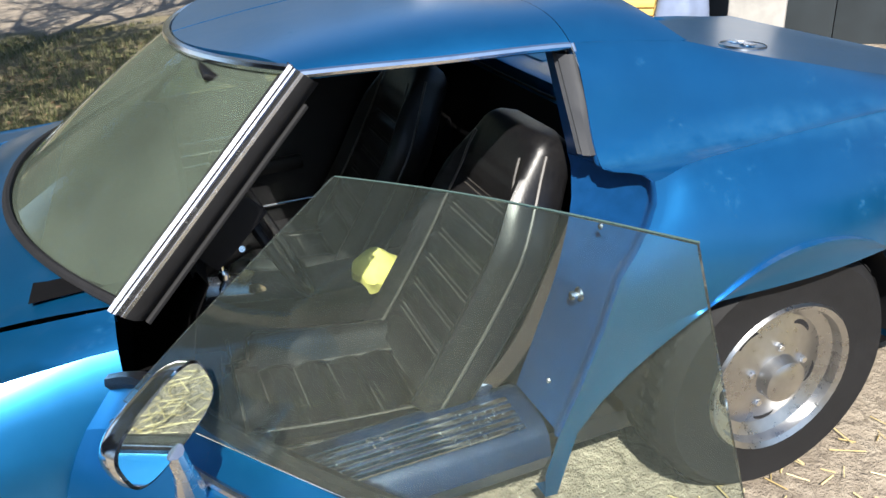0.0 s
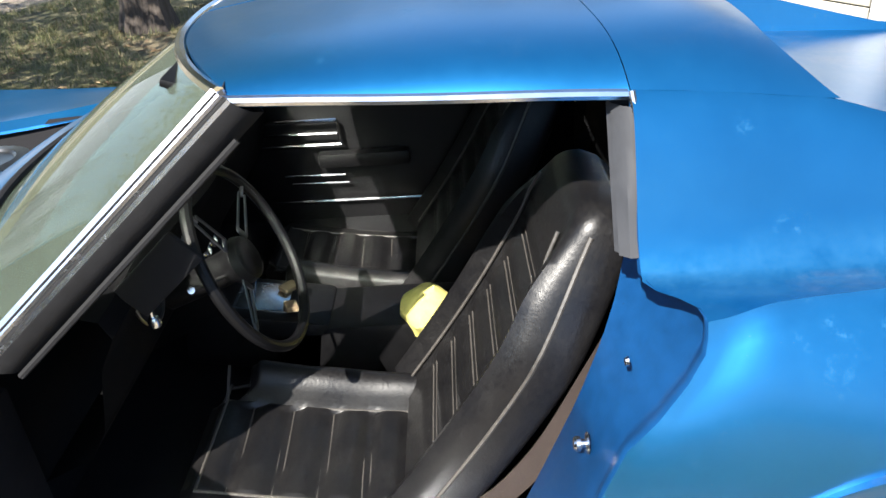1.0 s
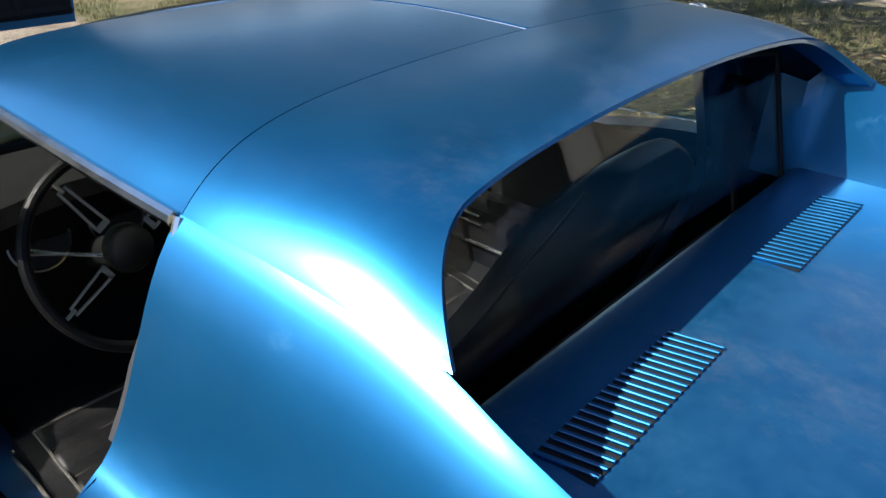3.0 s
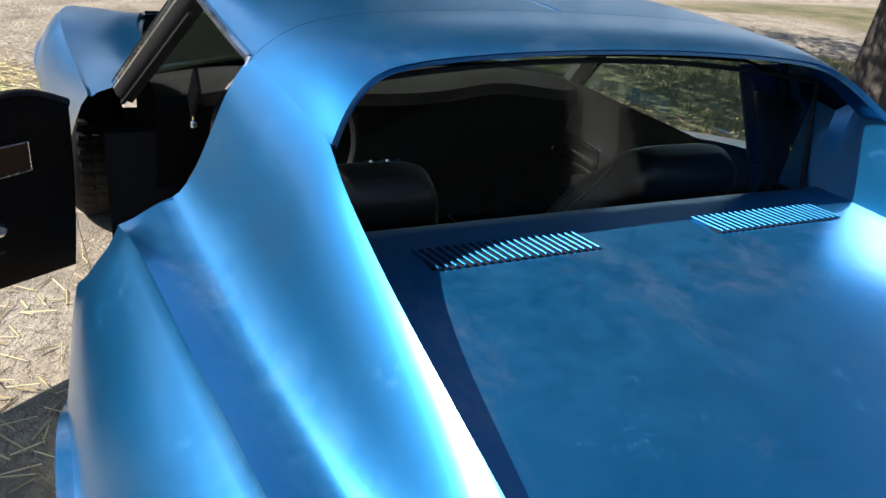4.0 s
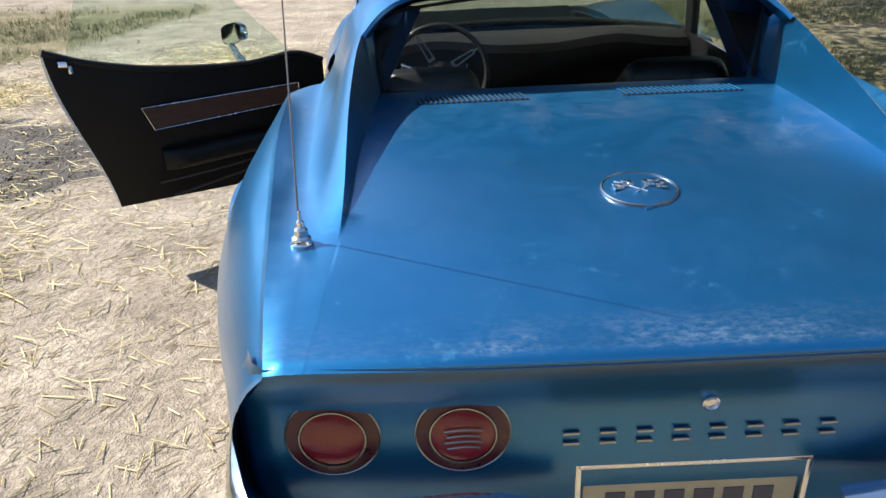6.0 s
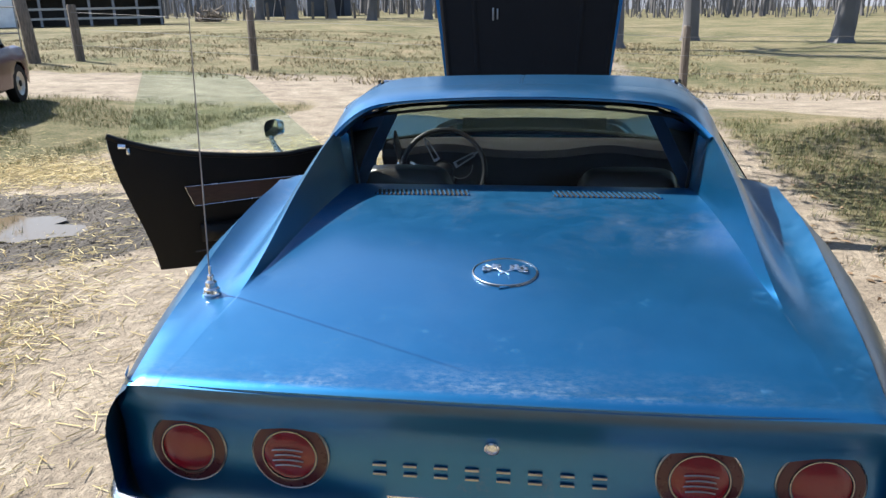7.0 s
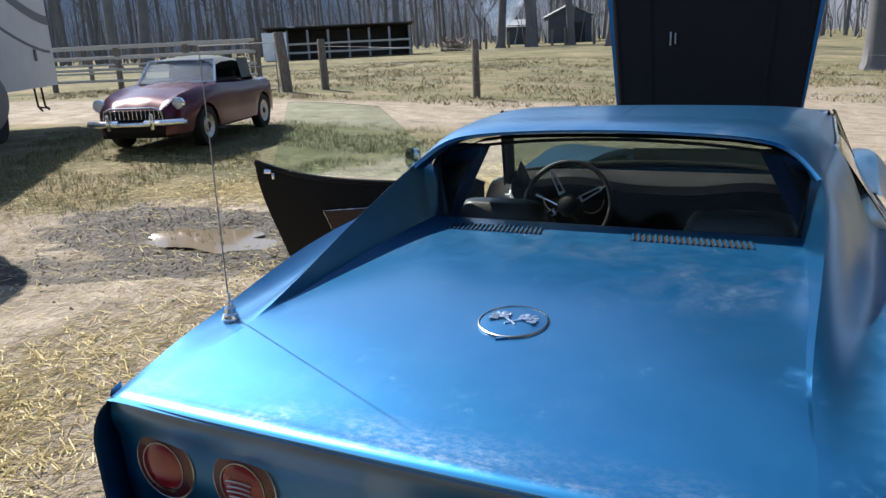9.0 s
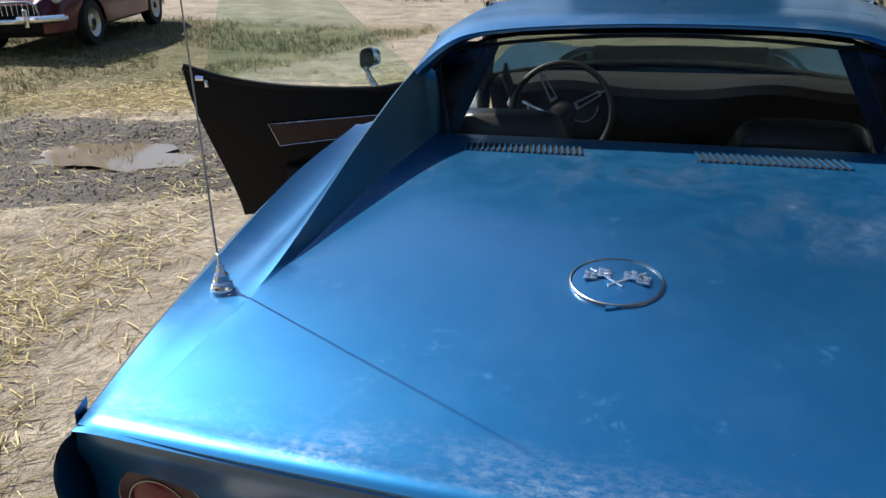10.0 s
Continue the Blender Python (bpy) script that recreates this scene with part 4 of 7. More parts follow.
# wood strip with a bright border
bm = bmesh.new()
bottom = lambda f: Vector((0.13 + 0.635 * f, 0, 0.615 - 0.037 * f))
top = lambda f: Vector((0.13 + 0.67 * f, 0, 0.692 - 0.02 * f))
sheet(bm, [[DOOR @ (bottom(f).lerp(top(f), v) + Vector((0, 0.004, 0))) for f in frange(0, 1, 8)] for v in frange(0, 1, 3)], thick=0.006)
part("wood_strip", bm, WALNUT, door, "dark walnut inlay strip", flat=True)
bm = bmesh.new()
ring = [DOOR @ (bottom(f) + Vector((0, 0.008, 0))) for f in frange(0, 1, 12)] + [DOOR @ (top(f) + Vector((0, 0.008, 0))) for f in frange(1, 0, 12)]
tube(bm, ring + ring[:1], 0.0022, 6)
part("strip_border", bm, BRUSHED, door, "bright border line")
# armrest, pull, handle, latch, kick line
bm = bmesh.new()
rows = []
for v in frange(0, 1, 9):
    a = math.pi * v
    rows.append([DOOR @ Vector((0.25 + 0.5 * u, 0.055 * math.sin(a) * smoothstep(0, 0.08, u) * smoothstep(1, 0.9, u), 0.47 - 0.028 * u - 0.045 * math.cos(a))) for u in frange(0, 1, 16)])
sheet(bm, rows, flip=True)
part("armrest", bm, BLACK, door, "black moulded armrest", 50)
bm = bmesh.new()
tube(bm, [DOOR @ Vector((0.24 + 0.55 * u, 0.02 + 0.02 * math.sin(math.pi * u), 0.41 - 0.05 * u)) for u in frange(0, 1, 12)], 0.004, 6)
tube(bm, [DOOR @ Vector((0.28 + 0.46 * u, 0.006, 0.365 - 0.075 * u)) for u in frange(0, 1, 8)], 0.005, 6)
part("panel_bead", bm, LINING, door, "greyish panel bead")
bm = bmesh.new()
block(bm, (0.06, 0.02, 0.034), on_door(0.33, 0.016, 0.476), 0.006)
block(bm, (0.03, 0.012, 0.014), on_door(0.33, 0.03, 0.478), 0.004)
part("latch_handle", bm, CHROME, door, "small chrome latch handle")
bm = bmesh.new()
lathe(bm, [(0.022, 0), (0.02, 0.012), (0.012, 0.018), (0, 0.018)], on_door(0.24, 0.002, 0.47) @ pose(0, 0, 0, -90, 0, 0), 16)
part("window_crank", bm, CHROME, door, "chrome window crank")
bm = bmesh.new()
tube(bm, [on_door(1.03, 0.012, 0.87) @ Vector((0, 0, 0)), on_door(1.06, 0.016, 0.873) @ Vector((0, 0, 0))], 0.012, 10)
block(bm, (0.014, 0.012, 0.03), on_door(1.02, 0.01, 0.85), 0.003)
part("lock_knob", bm, CHROME, door, "chrome lock knob")
bm = bmesh.new()
block(bm, (0.016, 0.05, 0.05), on_door(1.01, -0.05, 0.60), 0.006)
part("door_latch", bm, BRUSHED, door, "steel door latch")
# mirror
MIRROR_ROLL = -76
bm = bmesh.new()
head = on_door(0.357, -0.11, 0.90) @ pose(0, 0, 0, 0, -6, 12) @ pose(0, 0, 0, MIRROR_ROLL, 0, 0)
rows = []
for a in frange(0, 1, 9):
    x = -0.045 * (1 - a * a) - 0.002
    k = math.sqrt(max(1 - (1 - a) ** 2.5, 0.0)) if a < 1 else 1.0
    rows.append([head @ Vector((x, -0.007 + 0.043 * k * math.copysign(abs(math.cos(t)) ** 0.62, math.cos(t)), 0.082 * k * math.copysign(abs(math.sin(t)) ** 0.62, math.sin(t)))) for t in frange(0, 2 * math.pi, 33)[:-1]])
sheet(bm, rows, close=True)
mirror = part("door_mirror", bm, CHROME, door, "chrome door mirror", 50)
bm = bmesh.new()
bm.faces.new([bm.verts.new(head @ Vector((0.0, -0.007 + 0.040 * math.copysign(abs(math.cos(t)) ** 0.62, math.cos(t)), 0.078 * math.copysign(abs(math.sin(t)) ** 0.62, math.sin(t))))) for t in frange(0, 2 * math.pi, 33)[:-1]])
MIRROR = Mat("mirror_glass", (0.85, 0.87, 0.88), 0.02, 1.0)
part("mirror_glass", bm, MIRROR, mirror, "mirror glass")
bm = bmesh.new()
tube(bm, [on_door(0.362, -0.118, 0.87) @ Vector((0, 0, 0)), on_door(0.345, -0.105, 0.82) @ Vector((0, 0, 0)), on_door(0.31, -0.085, 0.75) @ Vector((0, 0, 0))], [0.012, 0.013, 0.022], 10)
part("mirror_stem", bm, BRUSHED, mirror)

# ---- passenger side door, sills, lower body ----
bm = bmesh.new()
rows = []
for v in frange(0, 1, 16):
    y = CUT + 0.006 + 1.0 * v
    top_z = 0.888 - 0.085 * smoothstep(0, 0.6, v)
    xb = 0.925 - 0.02 * v
    rows.append([(px, y + lean_cut(pz) * (1 - v), pz) for px, pz in ((0.70, top_z - 0.002), (0.78, top_z), (0.82, top_z - 0.012), (0.86, top_z - 0.07), (xb - 0.02, 0.72), (xb, 0.63), (xb - 0.006, 0.45), (xb - 0.04, 0.30), (xb - 0.06, 0.24))])
sheet(bm, rows)
pdoor = part("passenger_door", bm, BLUE, car, "closed blue passenger door", 40)
bm = bmesh.new()
rows = [[(0.66 + 0.04 * smoothstep(0.3, 0.85, z), y, z) for z in (0.3, 0.45, 0.55, 0.65, 0.75, 0.85)] for y in frange(1.6, 2.65, 10)]
sheet(bm, rows, flip=True)
part("door_card", bm, BLACK, pdoor, "black inner door card", 40)
bm = bmesh.new()
ring = [(0.655, 2.20, 0.605), (0.655, 2.46, 0.605), (0.662, 2.47, 0.685), (0.662, 2.21, 0.685)]
pts = []
for a, b in zip(ring, ring[1:] + ring[:1]):
    pts += [Vector(a).lerp(Vector(b), t) for t in frange(0, 1, 6)]
tube(bm, pts, 0.006, 6)
for y0, y1, z, r in ((2.21, 2.45, 0.645, 0.005), (2.20, 2.40, 0.50, 0.005), (2.19, 2.38, 0.472, 0.004), (1.92, 2.46, 0.405, 0.006)):
    tube(bm, [(0.648, y0, z), (0.648, y1, z + 0.004)], r, 6)
part("card_trim", bm, CHROME, pdoor, "bright trim lines")
bm = bmesh.new()
block(bm, (0.05, 0.3, 0.05), at(0.64, 2.13, 0.56), 0.015)
part("armrest", bm, BLACK, pdoor)
bm = bmesh.new()
rows = [[(0.79 - 0.17 * v, 1.62 + 0.98 * u - (0.36 * v * smoothstep(0.5, 1.0, u)), 0.885 - 0.07 * u * (1 - v) + (0.25 + 0.02 * u) * v) for u in frange(0, 1, 10)] for v in frange(0, 1, 7)]
sheet(bm, rows, thick=0.004)
part("side_glass", bm, TINT, pdoor, "closed passenger window")
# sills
# body blue taken almost to black for the shadow on the sill
SHADED_SILL = plain("shaded_sill_blue", (0.003, 0.016, 0.05), 0.4, 0.2, relief=0.05)
for s in (1, -1):
    bm = bmesh.new()
    rows = [[(s * x, y, z) for x, z in ((-0.60, 0.30), (-0.66, 0.335), (-0.70, 0.335), (-0.79, 0.325), (-0.82, 0.30), (-0.83, 0.25), (-0.79, 0.18))] for y in frange(1.74, 2.60, 6)]
    sheet(bm, rows, flip=s > 0)
    part("sill", bm, SHADED_SILL if s > 0 else CARPET, car, "", 40)
for k in range(5):
    bm = bmesh.new()
    x = -0.698 - 0.024 * k
    z = 0.338 - 0.002 * k
    block(bm, (0.016, 0.62, 0.006), at(x, 2.10, z), 0.002)
    part("sill_plate", bm, BRUSHED, car, "ribbed aluminium sill strip")

# ---- cabin ----
bm = bmesh.new()
sheet(bm, [[(-0.66, y, 0.33), (-0.6, y, 0.25), (0, y, 0.24), (0.6, y, 0.25), (0.66, y, 0.33)] for y in (1.4, 2.0, 2.75)])
sheet(bm, [[(-0.70, 1.42, 0.25), (0.70, 1.42, 0.25)], [(-0.70, 1.40, 0.7), (0.70, 1.40, 0.7)], [(-0.60, 1.36, 0.86), (0.60, 1.36, 0.86)]])
sheet(bm, [[(-0.7, 2.72, 0.2), (0.7, 2.72, 0.2)], [(-0.7, 2.70, 0.8), (0.7, 2.70, 0.8)]])
part("cabin_floor", bm, CARPET, car, "black carpeted cabin")
bm = bmesh.new()
for s in (1, -1):
    rows = [[(s * (abs(jamb(z)) - 0.15), CUT - 0.04 + lean_cut(z), z) for z in frange(0.3, 1.08, 8)], [(s * 0.60, 1.52, z) for z in frange(0.3, 1.06, 8)], [(s * 0.575, 1.46, z) for z in frange(0.3, 1.06, 8)]]
    sheet(bm, rows, flip=s > 0)
sheet(bm, [[(x * 0.93, y, roof_z(x, min(y, 2.3)) - 0.05) for x in frange(-0.58, 0.58, 13)] for y in (1.47, 1.56)])
part("cabin_lining", bm, CARPET, car)

# rear window, upright between the buttresses
bm = bmesh.new()
rows = []
for v in frange(0, 1, 6):
    w = 0.54 + 0.035 * v
    rows.append([(w * f, 1.385 + 0.075 * v - 0.012 * f * f, 0.885 + 0.235 * v + 0.045 * (1 - f * f) * v) for f in frange(-1, 1, 17)])
sheet(bm, rows, thick=0.005)
part("rear_window", bm, GLASS, car, "upright rear window glass")
bm = bmesh.new()
ring = [Vector(p) for p in rows[0]] + [Vector(r[-1]) for r in rows[1:]] + [Vector(p) for p in rows[-1][::-1]] + [Vector(r[0]) for r in rows[::-1][1:]]
tube(bm, [p + Vector((0, -0.006, 0)) for p in ring], 0.005, 6, False)
part("rear_window_seal", bm, RUBBER, car, "black rear window seal")

def bucket_seat(cx):
    side = 1 if cx < 0 else -1
    """A high-backed bucket seat with pleats running across it."""
    seat = link("seat_cushion", seat_cushion(cx), LEATHER, car, "cracked black pleated seat cushion", 40)
    lines = []
    for y in CUSHION_PLEATS:
        for d in (-0.008, 0.008):
            lines.append(([Vector((cx + 0.155 * f, y + d + 0.006 * f, cushion_z(side * 0.155 * f / 0.215, (y - 1.86) / 0.56) + 0.0005)) for f in (frange(-1, 0.62, 9) if side > 0 else frange(-0.62, 1, 9))], 0.002))
    for w in (-1, 1):
        rim = 0.163 if w * side < 0 else 0.108
        lines.append(([Vector((cx + w * rim, y, cushion_z(side * w * rim / 0.215, (y - 1.86) / 0.56) + 0.001)) for y in frange(1.9, 2.39, 12)], 0.0035))
        lines.append(([Vector((cx + w * 0.212, y, 0.345 - 0.134 * (2.42 - y) - 0.03 * smoothstep(2.3, 2.42, y))) for y in frange(1.9, 2.41, 12)], 0.0045))
    lines.append(([Vector((cx + 0.163 * f, 2.385, cushion_z(side * 0.72 * f, 0.94) + 0.001)) for f in frange(-1, 1, 12)], 0.0035))
    lines.append(([Vector((cx + 0.21 * f, 2.418 - 0.01 * f * f, 0.325)) for f in frange(-1, 1, 12)], 0.0045))
    for pts, r in lines:
        bm = bmesh.new()
        tube(bm, pts, r, 6)
        part("piping", bm, PIPING, seat)
    back = link("seat_back", seat_back(cx), LEATHER, car, "tall black seat back with split seams", 40)
    lines = []
    for v in BACK_PLEATS:
        for d in (-0.010, 0.010):
            lines.append(([back_point(cx, 0.15 * f, v + d, back_out(0.15 * f / 0.24, v) + 0.001) for f in frange(-1, 1, 9)], 0.002))
    for w in (-1, 1):
        lines.append(([back_point(cx, w * (0.165 - 0.05 * smoothstep(0.6, 1, v)), v, back_out(0.7, v) + 0.004) for v in frange(0.04, 0.88, 14)], 0.0035))
        lines.append(([back_point(cx, w * (0.243 - 0.085 * smoothstep(0.55, 1, v)), v, 0.035) for v in frange(0.03, 0.92, 14)], 0.0045))
    for pts, r in lines:
        bm = bmesh.new()
        tube(bm, pts, r, 6)
        part("piping", bm, PIPING, back)


PIPING = plain("grey_piping", (0.06, 0.055, 0.05), 0.4, 0, 0.4, 80, 0.0)
CUSHION_PLEATS = (1.97, 2.06, 2.15, 2.24, 2.33)
BACK_PLEATS = (0.14, 0.25, 0.36, 0.47, 0.58, 0.69)


def cushion_z(f, v):
    """Height of the cushion: f across it, v from back to front."""
    y = 1.86 + 0.56 * v
    gap = min(abs(y - p) for p in CUSHION_PLEATS)
    pleat = 0.012 * smoothstep(0.0, 0.03, gap) if -0.74 < f < 0.5 else 0.006
    roll = 0.062 * math.sin(math.pi * min(max((f - 0.52) / 0.5, 0), 1)) ** 0.7 if f > 0.52 else 0
    return 0.362 + pleat + roll - 0.012 * math.sin(math.pi * v) - 0.075 * (1 - v)


def back_out(f, v):
    gap = min(abs(v - p) for p in BACK_PLEATS)
    pleat = 0.012 * smoothstep(0.0, 0.045, gap) if abs(f) < 0.66 and v < 0.78 else 0.006
    return 0.065 + pleat + 0.05 * smoothstep(0.66, 0.88, abs(f)) * smoothstep(0.98, 0.7, v) - 0.022 * smoothstep(0.85, 0.6, abs(f)) * smoothstep(0.85, 0.7, v)


def seat_cushion(cx):
    bm = bmesh.new()
    rows = []
    for v in frange(0, 1, 57):
        line = []
        for f in frange(-1, 1, 61):
            edge = -0.16 * smoothstep(0.94, 1.0, abs(f)) - 0.02 * smoothstep(0.95, 1.0, v)
            short = 0.085 * smoothstep(0.42, 0.6, f if cx < 0 else -f) * v
            line.append((cx + 0.215 * f, 1.86 + 0.56 * v - short, cushion_z(f if cx < 0 else -f, v) + edge + 0.004 * noise.noise((cx + f * 2, v * 4, 0))))
        rows.append(line)
    last = [(p[0], p[1] + 0.012, p[2] - 0.05) for p in rows[-1]]
    rows += [last, [(p[0], p[1] - 0.015, 0.24) for p in last]]
    sheet(bm, rows)
    return bm


def back_point(cx, dx, v, out):
    """A point on the seat back: v up it, out forwards of its middle plane."""
    base, tip = Vector((cx, 1.925, 0.305)), Vector((cx, 1.565, 0.92))
    p = base.lerp(tip, v)
    fwd = Vector((0, 0.88, 0.474))
    bow = 0.02 * math.sin(math.pi * v)
    return p + Vector((dx, 0, 0)) + fwd * (out - bow)


def seat_back(cx):
    bm = bmesh.new()
    rows = []
    for v in frange(0, 1, 60):
        w = 0.245 - 0.085 * smoothstep(0.55, 1.0, v)
        end = 1 if v < 0.92 else max(math.sqrt(max(1 - ((v - 0.92) / 0.08) ** 2, 0)), 0.05)
        line = []
        for k in range(36):
            a = 2 * math.pi * k / 36
            cs, sn = math.cos(a), math.sin(a)
            x = math.copysign(abs(cs) ** 0.5, cs)
            o = math.copysign(abs(sn) ** 0.55, sn)
            out = o * (back_out(x, v) if o > 0.3 else 0.065) * end
            line.append(back_point(cx, x * w * (0.6 + 0.4 * end), v, out))
        rows.append(line)
    sheet(bm, rows, close=True)
    bm.verts.ensure_lookup_table()
    cap(bm, [[bm.verts[len(rows[0]) * (len(rows) - 1) + k] for k in range(36)]])
    return bm


bucket_seat(-0.42)
bucket_seat(0.385)
# belt hanging beside the driver's seat
BELT = plain("brown_webbing", (0.03, 0.02, 0.016), 0.85, 0, 0.25, 120, 0.3)
bm = bmesh.new()
strap = spline((0, -0.668, 1.56, 0.80), (0.3, -0.664, 1.62, 0.66), (0.6, -0.66, 1.70, 0.50), (0.85, -0.65, 1.78, 0.39), (1, -0.645, 1.82, 0.355))
rows = []
for v in frange(0, 1, 14):
    p = Vector(strap(v))
    rows.append([p + Vector((0.006 * math.sin(5 * v), 0.022 * q, 0.012 * q)) for q in (-1, 0, 1)])
sheet(bm, rows, thick=0.003)
belt = part("seat_belt", bm, BELT, car, "brown webbing seat belt")
bm = bmesh.new()
block(bm, (0.02, 0.05, 0.045), at(-0.645, 1.835, 0.35) @ pose(0, 0, 0, 30, 0, 0), 0.005)
part("buckle", bm, BRUSHED, belt, "steel belt end")
bm = bmesh.new()
block(bm, (0.2, 0.62, 0.16), at(-0.01, 2.02, 0.33), 0.02)
part("console", bm, BLACK, car, "black centre console")
bm = bmesh.new()
block(bm, (0.2, 0.36, 0.16), at(-0.01, 2.36, 0.37) @ pose(0, 0, 0, 10, 0, 0), 0.02)
part("shift_console", bm, BLACK, car, "black console round the shifter")
bm = bmesh.new()
block(bm, (0.2, 0.3, 0.28), at(-0.01, 2.60, 0.53) @ pose(0, 0, 0, -25, 0, 0), 0.02)
part("gauge_console", bm, BLACK, car, "black sloping gauge console")
bm = bmesh.new()
for k in range(3):
    lathe(bm, [(0.024, 0), (0.026, 0.006), (0.022, 0.010), (0.0, 0.004)], at(-0.07 + 0.055 * k, 2.475, 0.60) @ pose(0, 0, 0, 60, 0, 0), 18)
part("gauge_bezel", bm, CHROME, car, "bright console gauge rims")
bm = bmesh.new()
block(bm, (0.13, 0.16, 0.008), at(-0.01, 2.36, 0.452) @ pose(0, 0, 0, 10, 0, 0), 0.004)
shifter = part("shift_plate", bm, BRUSHED, car, "bright shifter plate")
bm = bmesh.new()
tube(bm, [(-0.04, 2.37, 0.46), (-0.08, 2.345, 0.53), (-0.124, 2.32, 0.60)], 0.006, 8)
lathe(bm, [(0, -0.02), (0.018, -0.012), (0.02, 0), (0.016, 0.012), (0, 0.018)], at(-0.126, 2.318, 0.611), 14)
part("shift_lever", bm, CHROME, shifter, "chrome shift lever")
PAPER = plain("crumpled_brown_paper", (0.17, 0.12, 0.07), 0.8, 0, 0.3, 25, 0.4)
for k, (x, y, a) in enumerate(((-0.06, 2.27, 20), (0.03, 2.29, -35))):
    bm = bmesh.new()
    block(bm, (0.05, 0.032, 0.014), at(x, y, 0.449 + 0.003 * k) @ pose(0, 0, 0, 10, 6, a), 0.005)
    tagged(link("paper_scrap", bm, PAPER), "crumpled brown paper scrap on the console", "litter", "console litter")

# dashboard
bm = bmesh.new()
rows = []
for f in frange(-1, 1, 25):
    hump = 0.03 * math.exp(-((f + 0.55) / 0.25) ** 2) + 0.03 * math.exp(-((f - 0.55) / 0.25) ** 2)
    prof = [(2.70, 0.845), (2.57, 0.848 + hump * 0.4), (2.47, 0.85 + hump), (2.41, 0.833 + hump), (2.395, 0.80 + hump), (2.43, 0.74), (2.46, 0.61), (2.50, 0.55), (2.60, 0.50)]
    rows.append([(0.68 * f, y, z) for y, z in prof])
sheet(bm, rows)
dash = part("dashboard", bm, DASH, car, "black twin-hooded dashboard", 45)
for x, r in ((-0.47, 0.06), (-0.31, 0.06)):
    bm = bmesh.new()
    place = at(x, 2.425, 0.755) @ pose(0, 0, 0, 80, 0, 0)
    lathe(bm, [(r, 0), (r + 0.002, 0.005), (r - 0.002, 0.006), (r - 0.003, 0.001)], place, 28)
    gauge = part("gauge", bm, AIR_LID, dash, "round dark dial with thin rim")
    bm = bmesh.new()
    lathe(bm, [(r - 0.002, 0.001), (0.008, 0.001), (0.006, 0.004), (0, 0.004)], place, 28)
    part("dial", bm, DARK, gauge)

# steering wheel
WHEEL = at(-0.368, 2.248, 0.768) @ pose(0, 0, 0, 66, 0, 0)
bm = bmesh.new()
tube(bm, [WHEEL @ Vector((0.19 * math.cos(a), 0.19 * math.sin(a), 0)) for a in frange(0, 2 * math.pi, 49)], 0.0115, 10, False)
lathe(bm, [(0.0, 0.006), (0.03, 0.006), (0.045, -0.002), (0.05, -0.02), (0.035, -0.05), (0.03, -0.2)], WHEEL, 24)
wheel_rim = part("steering_wheel", bm, BLACK, car, "thin-rimmed black steering wheel with slotted bright spokes")
for a in (30, 121, 208):
    m = WHEEL @ pose(0, 0, 0, 0, 0, a)
    bm = bmesh.new()
    for d in (-1, 1):
        rows = [[m @ Vector((0.062 + 0.10 * v, d * (0.005 + 0.005 * (1 - v)) + w * d, -0.012 + 0.010 * v)) for w in (0.0, 0.0055)] for v in frange(0, 1, 6)]
        sheet(bm, rows, thick=0.003)
    block(bm, (0.012, 0.03, 0.004), m @ at(0.064, 0, -0.012), 0.001)
    tube(bm, [m @ Vector((0.155, 0, -0.004)), m @ Vector((0.184, 0, 0))], 0.004, 6)
    part("spoke", bm, AIR_LID, wheel_rim, "slotted bright metal spoke")
bm = bmesh.new()
tube(bm, [WHEEL @ Vector((-0.04, 0.0, -0.05)), WHEEL @ Vector((-0.11, 0.03, -0.06)), WHEEL @ Vector((-0.16, 0.05, -0.05))], [0.004, 0.004, 0.007], 8)
part("turn_lever", bm, CHROME, wheel_rim, "chrome indicator stalk")
# bracket and pull knob under the dash
bm = bmesh.new()
block(bm, (0.012, 0.16, 0.07), at(-0.592, 2.335, 0.865) @ pose(0, 0, 0, -42, 0, 0), 0.005)
bracket = part("dash_bracket", bm, RUBBER, car, "grey bracket under the dash end")
bm = bmesh.new()
tube(bm, [(-0.592, 2.365, 0.82), (-0.592, 2.364, 0.782)], 0.004, 8)
lathe(bm, [(0, -0.012), (0.011, -0.006), (0.012, 0.002), (0.008, 0.011), (0, 0.013)], at(-0.592, 2.363, 0.772), 14)
part("pull_knob", bm, CHROME, bracket, "chrome pull knob")

# rear view mirror, inside lever
bm = bmesh.new()
block(bm, (0.22, 0.02, 0.055), at(0.0, 2.30, 1.095) @ pose(0, 0, 0, 15, 0, 0), 0.009)
tube(bm, [(0, 2.31, 1.105), (0, 2.345, 1.145)], 0.008, 8)
part("inside_mirror", bm, BLACK, car, "black interior mirror")
for s in (-1, 1):
    bm = bmesh.new()
    block(bm, (0.34, 0.14, 0.016), at(s * 0.27, 2.25, 1.125) @ pose(0, 0, 0, 20, s * 2, 0), 0.007)
    part("sun_visor", bm, BLACK, car)

